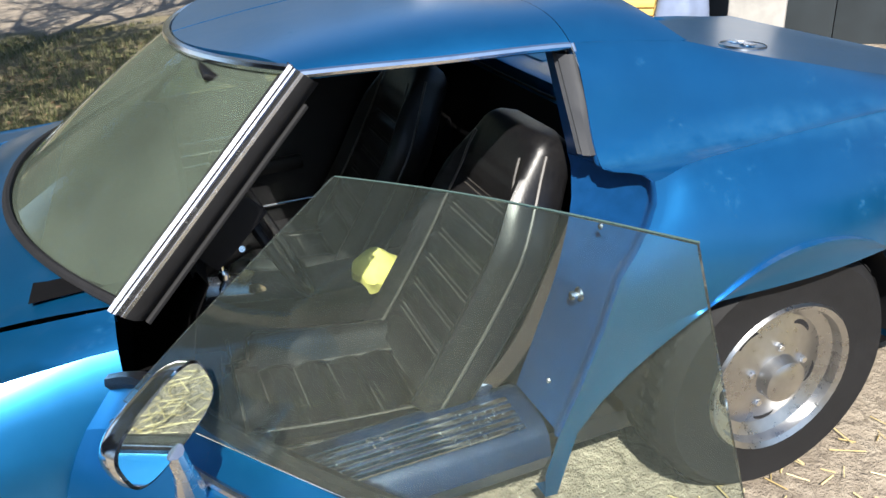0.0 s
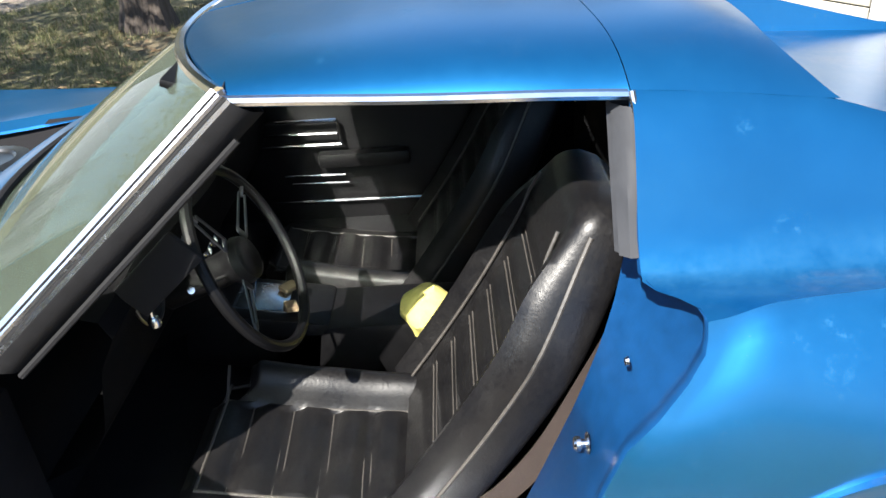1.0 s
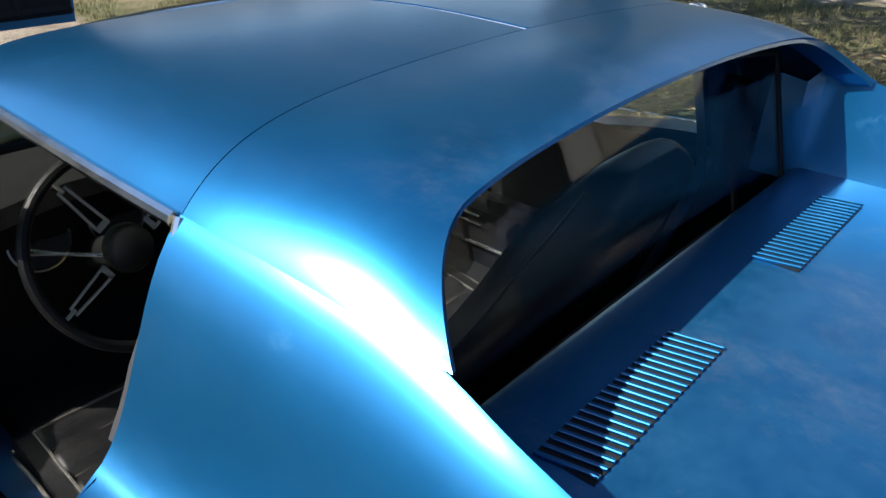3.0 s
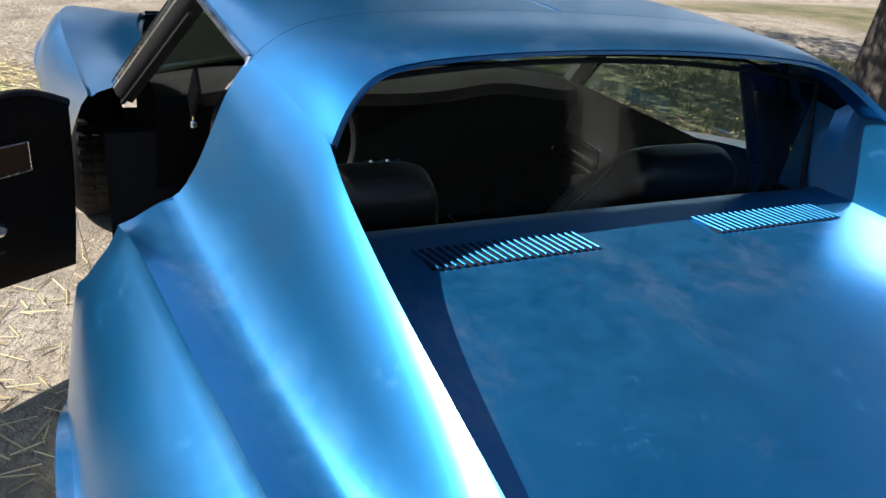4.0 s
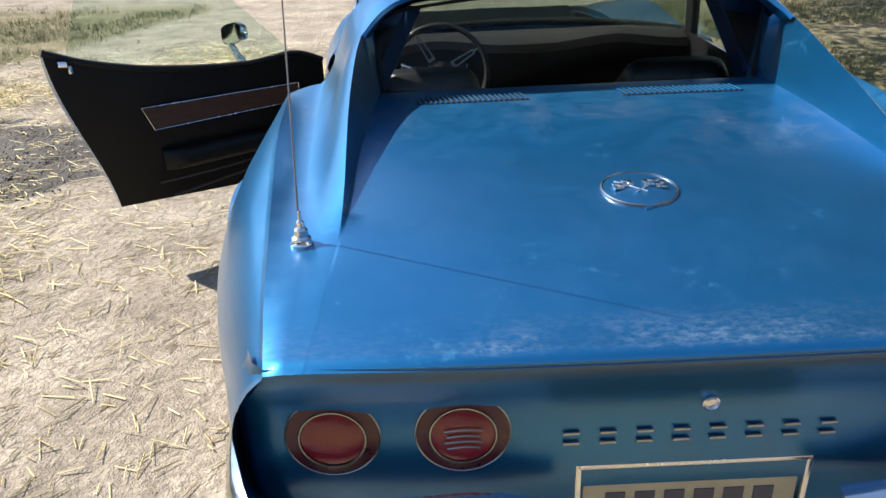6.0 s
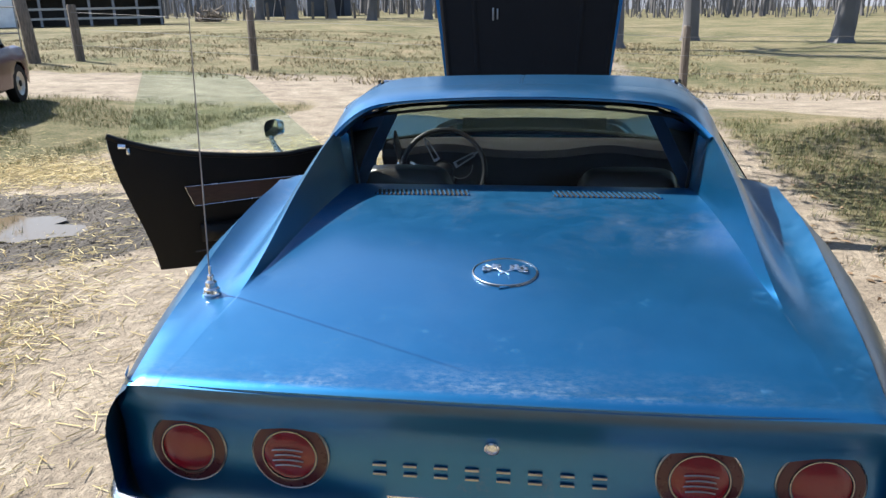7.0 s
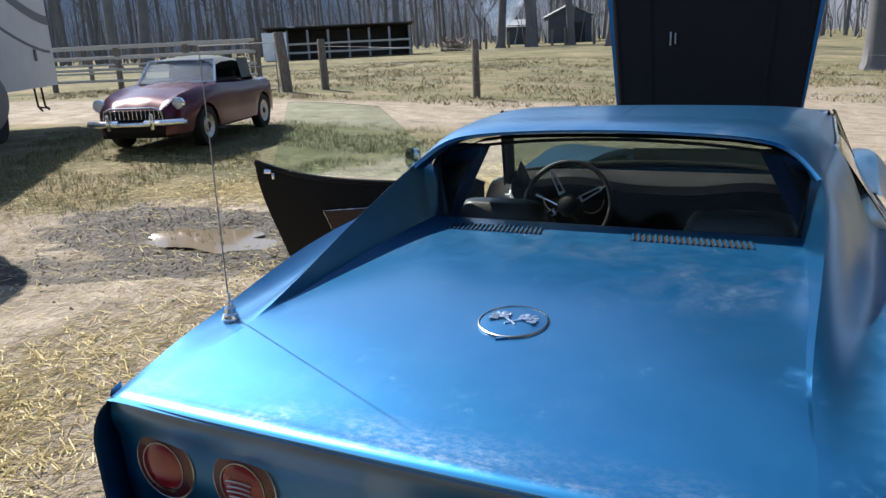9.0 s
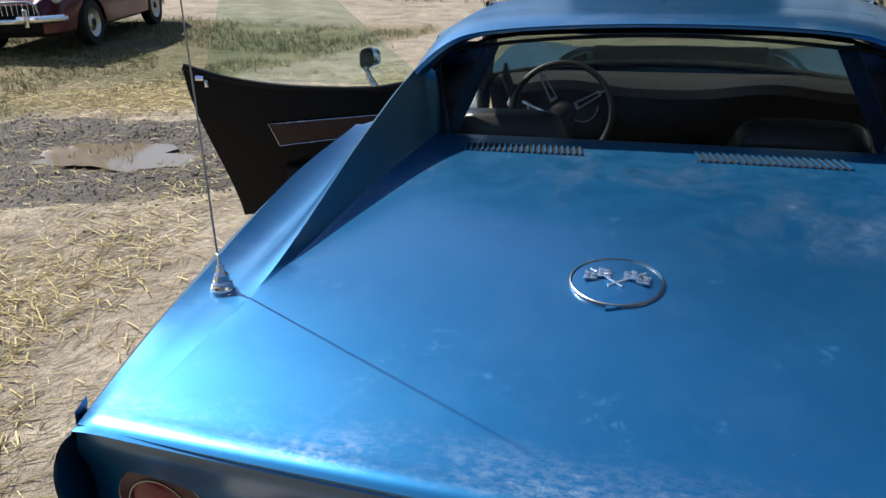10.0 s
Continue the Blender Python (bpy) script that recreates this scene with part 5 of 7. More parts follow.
# yellow hat lying between the seats
CAP = plain("yellow_cloth", (0.62, 0.56, 0.16), 0.85, 0, 0.22, 25, 0.5)
bm = bmesh.new()
m = at(-0.075, 1.915, 0.412) @ pose(0, 0, 0, -32, 0, 18) @ Matrix.Diagonal((0.70, 0.70, 0.66, 1))
lathe(bm, [(0.0, 0.115), (0.035, 0.112), (0.07, 0.095), (0.092, 0.06), (0.10, 0.02), (0.103, -0.005), (0.098, -0.005), (0.09, 0.03)], m, 28)
for v in bm.verts:
    v.co += Vector((noise.noise(v.co * 22), noise.noise(v.co * 22 + Vector((5, 0, 0))), noise.noise(v.co * 22 + Vector((0, 7, 0))))) * 0.012
hat = link("sun_hat", bm, CAP)
tagged(hat, "crumpled yellow cloth hat lying between the black seats", "hat")

# ---- ground ----
SOIL = Mat("dirt_and_thin_grass", (0.3, 0.24, 0.17), 0.95)
big = SOIL.noise(0.35, 5, 0.6)
mid = SOIL.noise(2.4, 6, 0.65)
small = SOIL.noise(26, 5, 0.7)
grit = SOIL.noise(140, 3, 0.6)
dirt = SOIL.ramp(SOIL.math("ADD", SOIL.math("MULTIPLY", mid, 0.6), SOIL.math("MULTIPLY", small, 0.4)), (0.32, (0.11, 0.091, 0.073)), (0.47, (0.26, 0.218, 0.17)), (0.63, (0.43, 0.37, 0.29)))
crack = SOIL.t.nodes.new("ShaderNodeTexVoronoi")
crack.feature = "DISTANCE_TO_EDGE"
crack.inputs["Scale"].default_value = 8.0
warp = SOIL.node("ShaderNodeTexNoise", Scale=5.0, Detail=4.0)
SOIL.t.links.new(SOIL.coord(), warp.inputs["Vector"])
SOIL.t.links.new(SOIL.mix(0.14, SOIL.coord(), warp.outputs["Color"]), crack.inputs["Vector"])
fissure = SOIL.math("MULTIPLY", SOIL.ramp(crack.outputs["Distance"], (0.0, 0.55), (0.045, 0.0)), SOIL.ramp(mid, (0.46, 0.0), (0.56, 1.0)))
dirt = SOIL.mix(fissure, dirt, (0.10, 0.082, 0.064))
grass = SOIL.ramp(SOIL.math("ADD", SOIL.math("MULTIPLY", big, 0.35), SOIL.math("ADD", SOIL.math("MULTIPLY", mid, 0.3), SOIL.math("MULTIPLY", small, 0.35))), (0.38, (0.045, 0.058, 0.020)), (0.49, (0.135, 0.126, 0.066)), (0.58, (0.255, 0.205, 0.128)))
att = SOIL.t.nodes.new("ShaderNodeAttribute")
att.attribute_name = "grass"
cover = SOIL.ramp(SOIL.math("ADD", att.outputs["Fac"], SOIL.math("MULTIPLY", SOIL.math("SUBTRACT", SOIL.math("ADD", SOIL.math("MULTIPLY", mid, 0.7), SOIL.math("MULTIPLY", small, 0.3)), 0.5), 1.6)), (0.42, 0.0), (0.58, 1.0))
wet = SOIL.t.nodes.new("ShaderNodeAttribute")
wet.attribute_name = "wet"
mud = SOIL.ramp(SOIL.math("ADD", wet.outputs["Fac"], SOIL.math("MULTIPLY", SOIL.math("SUBTRACT", SOIL.math("ADD", SOIL.math("MULTIPLY", mid, 0.5), SOIL.math("MULTIPLY", small, 0.5)), 0.5), 1.4)), (0.38, 0.0), (0.62, 1.0))
SOIL.set("Base Color", SOIL.mix(mud, SOIL.mix(cover, dirt, grass), (0.062, 0.053, 0.045)))
SOIL.set("Roughness", SOIL.ramp(mud, (0.0, 0.95), (1.0, 0.62)))
SOIL.set("Specular IOR Level", 0.25)
SOIL.bump(SOIL.math("ADD", SOIL.math("ADD", small, SOIL.math("MULTIPLY", SOIL.noise(9, 5, 0.65), 1.6)), SOIL.math("MULTIPLY", grit, 0.4)), 0.8, 0.035)


def grassy(x, y):
    """How much grass grows: the track by the car and the lane ahead of it are bare."""
    g = 0.2
    g = max(g, 0.85 * smoothstep(-4.6, -5.6, x - 0.35 * (y - 5)) * smoothstep(3, 4.5, y))
    g = max(g, 0.8 * smoothstep(1.6, 2.6, x) * smoothstep(-2.5, 0.5, y))
    lane = smoothstep(2.6, 1.4, abs(y - 12.2 - 0.12 * (x + 5)))
    g = max(g, 0.46 * smoothstep(13.4, 14.4, y))
    g *= 1 - lane
    if x > 0.5:
        past = x - 9.0 + 1.0 * max(0.0, y - 4.6)
        g *= 1 - smoothstep(-0.4, 0.5, past) * smoothstep(5.5, 4.5, past)
    return g


def ground_lines():
    near = frange(-7, 7, 71)
    far = [9, 11, 13, 15, 18, 22, 27, 34, 45, 60, 90, 140, 240, 500, 1200]
    return [-v for v in far[::-1]] + near + far


PUDDLE = (-3.94, 3.80)


def pit(x, y):
    """The wet hollow with churned rims beside the track."""
    d = math.hypot((x - PUDDLE[0]) / 1.0, (y - PUDDLE[1]) / 0.55)
    rut = 0.035 * noise.noise((x * 3, y * 7, 2)) + 0.010 * noise.noise((x * 11, y * 17, 5))
    near = smoothstep(2.0, 1.0, d)
    track = 0.022 * noise.noise(((x * 0.912 + y * 0.41) * 0.9, (-x * 0.41 + y * 0.912) * 9.0, 4)) * smoothstep(-5.5, -4.9, x) * smoothstep(-2.4, -3.0, x) * smoothstep(1.9, 2.4, y) * smoothstep(4.7, 4.2, y) * smoothstep(0.6, 1.1, d)
    return track - 0.06 * smoothstep(1.15, 0.5, d + 0.25 * noise.noise((x * 3, y * 4, 7))) + near * (rut + 0.008) * smoothstep(0.5, 1.0, d) + 0.03 * math.exp(-(((d - 1.15) / 0.22) ** 2)) * max(0, 0.2 + 1.4 * noise.noise((x * 2.5, y * 4, 2)))


def wetness(x, y):
    """Damp churned mud round the puddle and along its rut."""
    d = math.hypot((x - PUDDLE[0]) / 1.25, (y - PUDDLE[1]) / 0.7) + 0.55 * noise.noise((x * 1.4, y * 2.2, 31)) + 0.3 * noise.noise((x * 4, y * 5, 12))
    rut = math.exp(-(((y - 2.95 - 0.35 * (x + 3.6)) / 0.42) ** 2)) * smoothstep(-5.8, -4.8, x) * smoothstep(-2.2, -2.9, x)
    u, v = x * 0.912 + y * 0.41, -x * 0.41 + y * 0.912
    streak = noise.noise((u * 0.8, v * 5.5, 17)) * smoothstep(-5.8, -4.8, x) * smoothstep(-2.0, -3.2, x) * smoothstep(1.6, 2.6, y) * smoothstep(5.0, 4.0, y)
    return min(1, 0.95 * smoothstep(1.55, 0.85, d) + 0.6 * rut + max(0, 0.9 * streak))


bm = bmesh.new()
gx = ground_lines()
gy = [v + 3 for v in ground_lines()]
gx = sorted(set(gx + frange(-5.6, -2.4, 81)))
gy = sorted(set(gy + frange(1.8, 4.8, 76)))
layer = bm.verts.layers.float.new("grass")
damp = bm.verts.layers.float.new("wet")
verts = [[bm.verts.new((x, y, ground_z(x, y) + pit(x, y))) for x in gx] for y in gy]
for line in verts:
    for v in line:
        v[layer] = grassy(v.co.x, v.co.y)
        v[damp] = wetness(v.co.x, v.co.y)
for i in range(len(gy) - 1):
    for j in range(len(gx) - 1):
        bm.faces.new((verts[i][j], verts[i][j + 1], verts[i + 1][j + 1], verts[i + 1][j]))
tagged(link("ground", bm, SOIL, sharp=180), "pale trodden dirt with thin winter grass and straw", "ground", kind="structure")

WATER = Mat("muddy_water", (0.15, 0.118, 0.08), 0.06)
WATER.set("Specular IOR Level", 0.22)
bm = bmesh.new()
vs = []
for k in range(48):
    a = 2 * math.pi * k / 48
    r = 0.66 + 0.4 * noise.noise((math.cos(a) * 1.7, math.sin(a) * 1.7, 4)) + 0.12 * noise.noise((math.cos(a) * 5, math.sin(a) * 5, 1))
    vs.append(bm.verts.new((PUDDLE[0] + r * math.cos(a), PUDDLE[1] + 0.55 * r * math.sin(a), ground_z(*PUDDLE) - 0.035)))
bm.faces.new(vs)
tagged(link("puddle", bm, WATER), "muddy puddle in the rutted track", "puddle", kind="structure")


def scatter(name, mat, n, place, make, label, category):
    """Many small pieces joined into one object."""
    rng = random.Random(name)
    verts, faces = [], []
    for _ in range(n):
        p = place(rng)
        if p is None:
            continue
        make(rng, p, verts, faces)
    me = bpy.data.meshes.new(name)
    me.from_pydata(verts, [], faces)
    me.materials.append(mat.m)
    return tagged(new(name, me), label, category, kind="stuff")


def stalk(rng, p, verts, faces):
    x, y = p
    a = rng.uniform(0, math.tau)
    l = rng.uniform(0.03, 0.13)
    w = rng.uniform(0.0012, 0.003)
    z = ground_z(x, y) + pit(x, y) + 0.003 + rng.uniform(0, 0.006)
    t = rng.uniform(0, 0.2) * l
    dx, dy = math.cos(a) * l / 2, math.sin(a) * l / 2
    nx, ny = -math.sin(a) * w, math.cos(a) * w
    b = len(verts)
    verts += [(x - dx - nx, y - dy - ny, z), (x - dx + nx, y - dy + ny, z), (x + dx + nx, y + dy + ny, z + t), (x + dx - nx, y + dy - ny, z + t), (x - dx, y - dy, z + w), (x + dx, y + dy, z + t + w)]
    faces += [(b, b + 4, b + 5, b + 3), (b + 4, b + 1, b + 2, b + 5)]


def blade(rng, p, verts, faces):
    x, y = p
    z = ground_z(x, y)
    for _ in range(5):
        a = rng.uniform(0, math.tau)
        h = rng.uniform(0.03, 0.09)
        ox, oy = rng.gauss(0, 0.025), rng.gauss(0, 0.025)
        lx, ly = math.cos(a) * h * 0.6, math.sin(a) * h * 0.6
        w = 0.004
        b = len(verts)
        verts += [(x + ox - ly * w / h, y + oy + lx * w / h, z - 0.002), (x + ox + ly * w / h, y + oy - lx * w / h, z - 0.002), (x + ox + lx, y + oy + ly, z + h)]
        faces.append((b, b + 1, b + 2))


STRAW = Mat("pale_straw", (0.5, 0.4, 0.2), 0.7)
STRAW.set("Base Color", STRAW.ramp(STRAW.island(), (0.0, (0.30, 0.22, 0.09)), (0.5, (0.56, 0.45, 0.21)), (1.0, (0.74, 0.64, 0.36))))
BLADES = Mat("winter_grass", (0.15, 0.16, 0.05), 0.8)
BLADES.set("Base Color", BLADES.ramp(BLADES.island(), (0.0, (0.045, 0.07, 0.018)), (0.5, (0.12, 0.13, 0.045)), (1.0, (0.30, 0.25, 0.13))))


def straw_place(rng):
    x, y = rng.uniform(-8.6, 0.9), rng.uniform(-2.8, 8.0)
    n = 0.7 * noise.noise((x * 0.9, y * 0.9, 21))
    if rng.random() > smoothstep(-8.4, -6.2, x + n) * smoothstep(0.7, -0.9, x + n) * smoothstep(-2.6, -0.9, y + n) * smoothstep(7.8, 5.6, y + n):
        return None
    k = noise.noise((x * 0.7 + 3, y * 0.7, 1.5)) + 0.45 * smoothstep(2.5, 0.3, y) + 0.35 * smoothstep(1.0, 0, abs(y - 5.0 - 0.3 * (x + 4.5)))
    return (x, y) if rng.random() < max(0.06, k * 1.3) and not (abs(x) < 0.85 and y > -0.1) else None


scatter("straw", STRAW, 300000, straw_place, stalk, "scattered pale straw on the dirt", "straw")


def grass_place(rng):
    x, y = rng.uniform(-11, -3.5), rng.uniform(3.5, 14)
    return (x, y) if rng.random() < grassy(x, y) ** 2 and noise.noise((x, y, 9)) > -0.2 else None


def grass_place_right(rng):
    x, y = rng.uniform(1.8, 8.5), rng.uniform(0.5, 9)
    return (x, y) if rng.random() < grassy(x, y) ** 2 and noise.noise((x, y, 9)) > -0.2 else None


def field_place(rng):
    x, y = rng.uniform(-20, 7), rng.uniform(13.6, 34)
    return (x, y) if noise.noise((x * 0.45, y * 0.45, 4)) + 0.4 * noise.noise((x * 1.7, y * 1.7, 8)) > rng.uniform(-0.25, 0.5) else None


def tuft(rng, p, verts, faces):
    x, y = p
    z = ground_z(x, y)
    for _ in range(4):
        a, h = rng.uniform(0, math.tau), rng.uniform(0.05, 0.14)
        ox, oy = rng.gauss(0, 0.06), rng.gauss(0, 0.06)
        lx, ly, w = math.cos(a) * h * 0.9, math.sin(a) * h * 0.9, 0.012
        b = len(verts)
        verts += [(x + ox - ly * w / h, y + oy + lx * w / h, z - 0.003), (x + ox + ly * w / h, y + oy - lx * w / h, z - 0.003), (x + ox + lx, y + oy + ly, z + h * 0.8)]
        faces.append((b, b + 1, b + 2))


FIELD_BLADES = Mat("dead_field_grass", (0.2, 0.17, 0.09), 0.85)
FIELD_BLADES.set("Base Color", FIELD_BLADES.ramp(FIELD_BLADES.island(), (0.0, (0.085, 0.08, 0.038)), (0.45, (0.17, 0.145, 0.075)), (1.0, (0.36, 0.29, 0.17))))
scatter("grass", FIELD_BLADES, 22000, field_place, tuft, "dead tussocky winter grass over the pasture", "grass")
scatter("grass", BLADES, 26000, grass_place, blade, "thin green and straw-coloured grass tufts", "grass")
scatter("grass", BLADES, 22000, grass_place_right, blade, "thin grass with dry leaves under the tree", "grass")

LITTER = Mat("brown_leaf_litter", (0.2, 0.13, 0.07), 0.85)
LITTER.set("Base Color", LITTER.ramp(LITTER.island(), (0.0, (0.08, 0.05, 0.025)), (0.5, (0.22, 0.14, 0.075)), (1.0, (0.38, 0.28, 0.16))))


def litter_place(rng):
    x, y = rng.uniform(1.6, 8.0), rng.uniform(-0.5, 7.5)
    d = math.hypot(x - 4.4, y - 3.6)
    return (x, y) if rng.random() < 0.15 + 0.85 * smoothstep(3.2, 0.8, d) and noise.noise((x * 1.3, y * 1.3, 3)) > -0.25 else None


def dead_leaf(rng, p, verts, faces):
    x, y = p
    z = ground_z(x, y) + rng.uniform(0.004, 0.02)
    a, l, w = rng.uniform(0, math.tau), rng.uniform(0.02, 0.045), rng.uniform(0.010, 0.02)
    ca, sa, k = math.cos(a), math.sin(a), rng.uniform(0.0, 0.018)
    b = len(verts)
    verts += [(x - ca * l, y - sa * l, z), (x + sa * w, y - ca * w, z + k), (x + ca * l, y + sa * l, z + k * 0.4), (x - sa * w, y + ca * w, z + k)]
    faces += [(b, b + 1, b + 2), (b, b + 2, b + 3)]


scatter("leaf_litter", LITTER, 5000, litter_place, dead_leaf, "dry brown leaves on the grass under the tree", "leaves")


def clod_place(rng):
    x, y = rng.uniform(-5.5, -2.4), rng.uniform(2.0, 4.8)
    return (x, y) if rng.random() < wetness(x, y) and math.hypot((x - PUDDLE[0]) / 1.0, (y - PUDDLE[1]) / 0.55) > 0.75 else None


def clod(rng, p, verts, faces):
    x, y = p
    r = rng.uniform(0.004, 0.012)
    z = ground_z(x, y) + pit(x, y) + 0.3 * r
    b = len(verts)
    verts += [(x + r * rng.uniform(0.7, 1.4) * dx, y + r * rng.uniform(0.7, 1.4) * dy, z + r * rng.uniform(0.5, 1.0) * dz) for dx, dy, dz in ((1, 0, 0), (0, 1, 0), (-1, 0, 0), (0, -1, 0), (0, 0, 1), (0, 0, -1))]
    faces += [(b + i, b + (i + 1) % 4, b + 4) for i in range(4)] + [(b + (i + 1) % 4, b + i, b + 5) for i in range(4)]


CLOD = plain("grey_mud_clod", (0.12, 0.102, 0.085), 0.9, 0, 0.5, 12, 0.2)
scatter("mud_clods", CLOD, 3200, clod_place, clod, "small grey clods of churned mud round the puddle", "mud")

# ---- fence posts and field ----
OLD_WOOD = Mat("weathered_wood", (0.2, 0.17, 0.14), 0.9)
ow = OLD_WOOD.noise(8, 5, 0.6, (6, 6, 0.6))
OLD_WOOD.set("Base Color", OLD_WOOD.ramp(ow, (0.3, (0.07, 0.06, 0.05)), (0.7, (0.24, 0.20, 0.165))))
OLD_WOOD.bump(ow, 0.5, 0.02)
WIRE = plain("galvanised_wire", (0.3, 0.3, 0.3), 0.5, 0.8, 0.2, 30, 0)


def post(x, y, h=1.3, r=0.085, lean=0.0):
    z = ground_z(x, y)
    bm = bmesh.new()
    tube(bm, [(x, y, z - 0.1), (x + lean * 0.4, y, z + h * 0.5), (x + lean, y, z + h * 0.97), (x + lean, y, z + h)], [r * 1.05, r, r * 0.97, r * 0.8], 10)
    return tagged(link("fence_post", bm, OLD_WOOD), "weathered round wooden fence post in the field", "fence post", "field fence posts")


FENCE = [(-6.31, 15.3), (-1.64, 15.3), (2.84, 15.3), (7.3, 15.4), (11.9, 15.6)]
for x, y in FENCE:
    post(x, y)
post(-10.66, 15.7, 1.25, 0.10, -0.03)
post(-11.22, 14.85, 1.45, 0.13, -0.12)
for k in range(1, 4):
    bm = bmesh.new()
    pts = [(-10.66, 15.7)] + FENCE
    tube(bm, [(x, y - 0.1, ground_z(x, y) + 0.36 * k) for x, y in pts], 0.0035, 5)
    tagged(link("fence_wire", bm, WIRE), "thin wire strung along the field fence", "wire", "fence wires")
bm = bmesh.new()
gz = ground_z(-11.7, 14.2)
for pts in ([(-11.37, 14.7, gz), (-11.37, 14.7, gz + 1.2), (-12.78, 13.6, gz + 1.2), (-12.78, 13.6, gz + 0.1), (-11.37, 14.7, gz + 0.1)], [(-11.37, 14.7, gz + 0.65), (-12.78, 13.6, gz + 0.65)]):
    tube(bm, pts, 0.02, 6)
tagged(link("gate", bm, WIRE), "open tubular metal field gate", "gate")

# board fence in the distance
def rail_fence(a, b, n):
    a, b = Vector(a), Vector(b)
    fence = empty("board_fence", (a.x, a.y, ground_z(a.x, a.y)), "weathered three-board paddock fence", "fence", "paddock fences")
    for i in range(n + 1):
        p = a.lerp(b, i / n)
        bm = bmesh.new()
        block(bm, (0.13, 0.13, 1.5), at(p.x, p.y, ground_z(p.x, p.y) + 0.6), 0.01)
        part("post", bm, OLD_WOOD, fence)
    ang = math.degrees(math.atan2(b.y - a.y, b.x - a.x))
    for k in range(4):
        for i in range(n):
            p, q = a.lerp(b, i / n), a.lerp(b, (i + 1) / n)
            m = (p + q) / 2
            bm = bmesh.new()
            block(bm, ((q - p).length * 1.0, 0.03, 0.085), at(m.x, m.y - 0.08, ground_z(m.x, m.y) + 0.30 + 0.34 * k) @ pose(0, 0, 0, 0, 0.4 * math.sin(7 * i + k), ang), 0.006)
            part("board", bm, GREY_BOARD, fence)


GREY_BOARD = Mat("silvered_board", (0.4, 0.38, 0.35), 0.85)
gb = GREY_BOARD.noise(6, 4, 0.6, (1, 8, 12))
GREY_BOARD.set("Base Color", GREY_BOARD.ramp(gb, (0.3, (0.28, 0.265, 0.25)), (0.7, (0.58, 0.55, 0.51))))
PALE_SHEET = plain("pale_weathered_sheet", (0.72, 0.75, 0.80), 0.6, 0, 0.2, 2, 0.1)
PALE_POLE = plain("grey_shed_pole", (0.26, 0.26, 0.28), 0.9, 0, 0.3, 3, 0.2)
rail_fence((-29.8, 13.5), (-14.4, 17.8), 7)
rail_fence((-32.7, 22), (-20.4, 24.9), 5)

# long open shed beyond the paddock
shed = empty("field_shed", (-29.8, 46.5, ground_z(-30, 46)), "long dark open-fronted field shed with tin roof", "shed")
sd = (Vector((-26.7, 49.6, 0)) - Vector((-35.3, 44.2, 0)))
sa = math.degrees(math.atan2(sd.y, sd.x))
sm = at(-30.3, 46.9, ground_z(-31, 46)) @ pose(0, 0, 0, 0, 0, sa)
SHED_WOOD = plain("dark_shed_boards", (0.05, 0.045, 0.042), 0.9, 0, 0.4, 3, 0.4)
TIN = plain("dull_tin", (0.28, 0.29, 0.30), 0.5, 0.5, 0.3, 2, 0.2)
bm = bmesh.new()
block(bm, (10.4, 0.1, 2.0), sm @ at(0, 3.0, 1.0))
part("back_wall", bm, SHED_WOOD, shed)
for x in (-5.2, 5.2):
    bm = bmesh.new()
    block(bm, (0.1, 3.0, 2.0), sm @ at(x, 1.5, 1.0))
    part("end_wall", bm, SHED_WOOD, shed)
bm = bmesh.new()
block(bm, (10.8, 3.6, 0.08), sm @ at(0, 1.5, 2.15) @ pose(0, 0, 0, -4, 0, 0), 0.01)
part("roof", bm, SHED_WOOD, shed)
for k in range(8):
    bm = bmesh.new()
    block(bm, (0.16, 0.16, 2.1), sm @ at(-5.1 + 10.2 * k / 7, 0, 1.0), 0.01)
    part("pole", bm, PALE_POLE, shed)
for z in (0.5, 1.1):
    bm = bmesh.new()
    block(bm, (10.2, 0.05, 0.14), sm @ at(0, -0.1, z), 0.005)
    part("rail", bm, GREY_BOARD, shed)
bm = bmesh.new()
block(bm, (1.7, 0.06, 1.9), sm @ at(-4.5, -0.35, 1.0), 0.01)
part("tin_sheet", bm, PALE_SHEET, shed, "pale sheet hung at the shed end")
for x in (-3.4, -1.5, 0.6, 2.4):
    bm = bmesh.new()
    block(bm, (1.2 if x < -3 else 0.3, 0.6, 0.1), sm @ at(x, 0.2, 2.28) @ pose(0, 0, 0, 0, 0, 20 * x), 0.02)
    part("roof_sheet", bm, TIN, shed)

# dark gabled barn and a low shed far off
BARN_BOARDS = plain("blue_grey_barn_boards", (0.05, 0.062, 0.085), 0.85, 0, 0.3, 2, 0.3)
bx, by = -22.1, 76.3
hz = ground_z(bx, by)
hut = empty("far_barn", (bx, by, hz), "dark blue-grey gabled barn far behind the field", "barn")
hm = at(bx, by, hz) @ pose(0, 0, 0, 0, 0, 22)
bm = bmesh.new()
block(bm, (4.2, 5.5, 2.5), hm @ at(0, 0, 1.25), 0.02)
vs = [bm.verts.new(hm @ Vector(p)) for p in ((-2.1, -2.75, 2.5), (2.1, -2.75, 2.5), (0, -2.75, 3.5), (-2.1, 2.75, 2.5), (2.1, 2.75, 2.5), (0, 2.75, 3.5))]
bm.faces.new((vs[0], vs[1], vs[2]))
bm.faces.new((vs[4], vs[3], vs[5]))
part("wall", bm, BARN_BOARDS, hut)
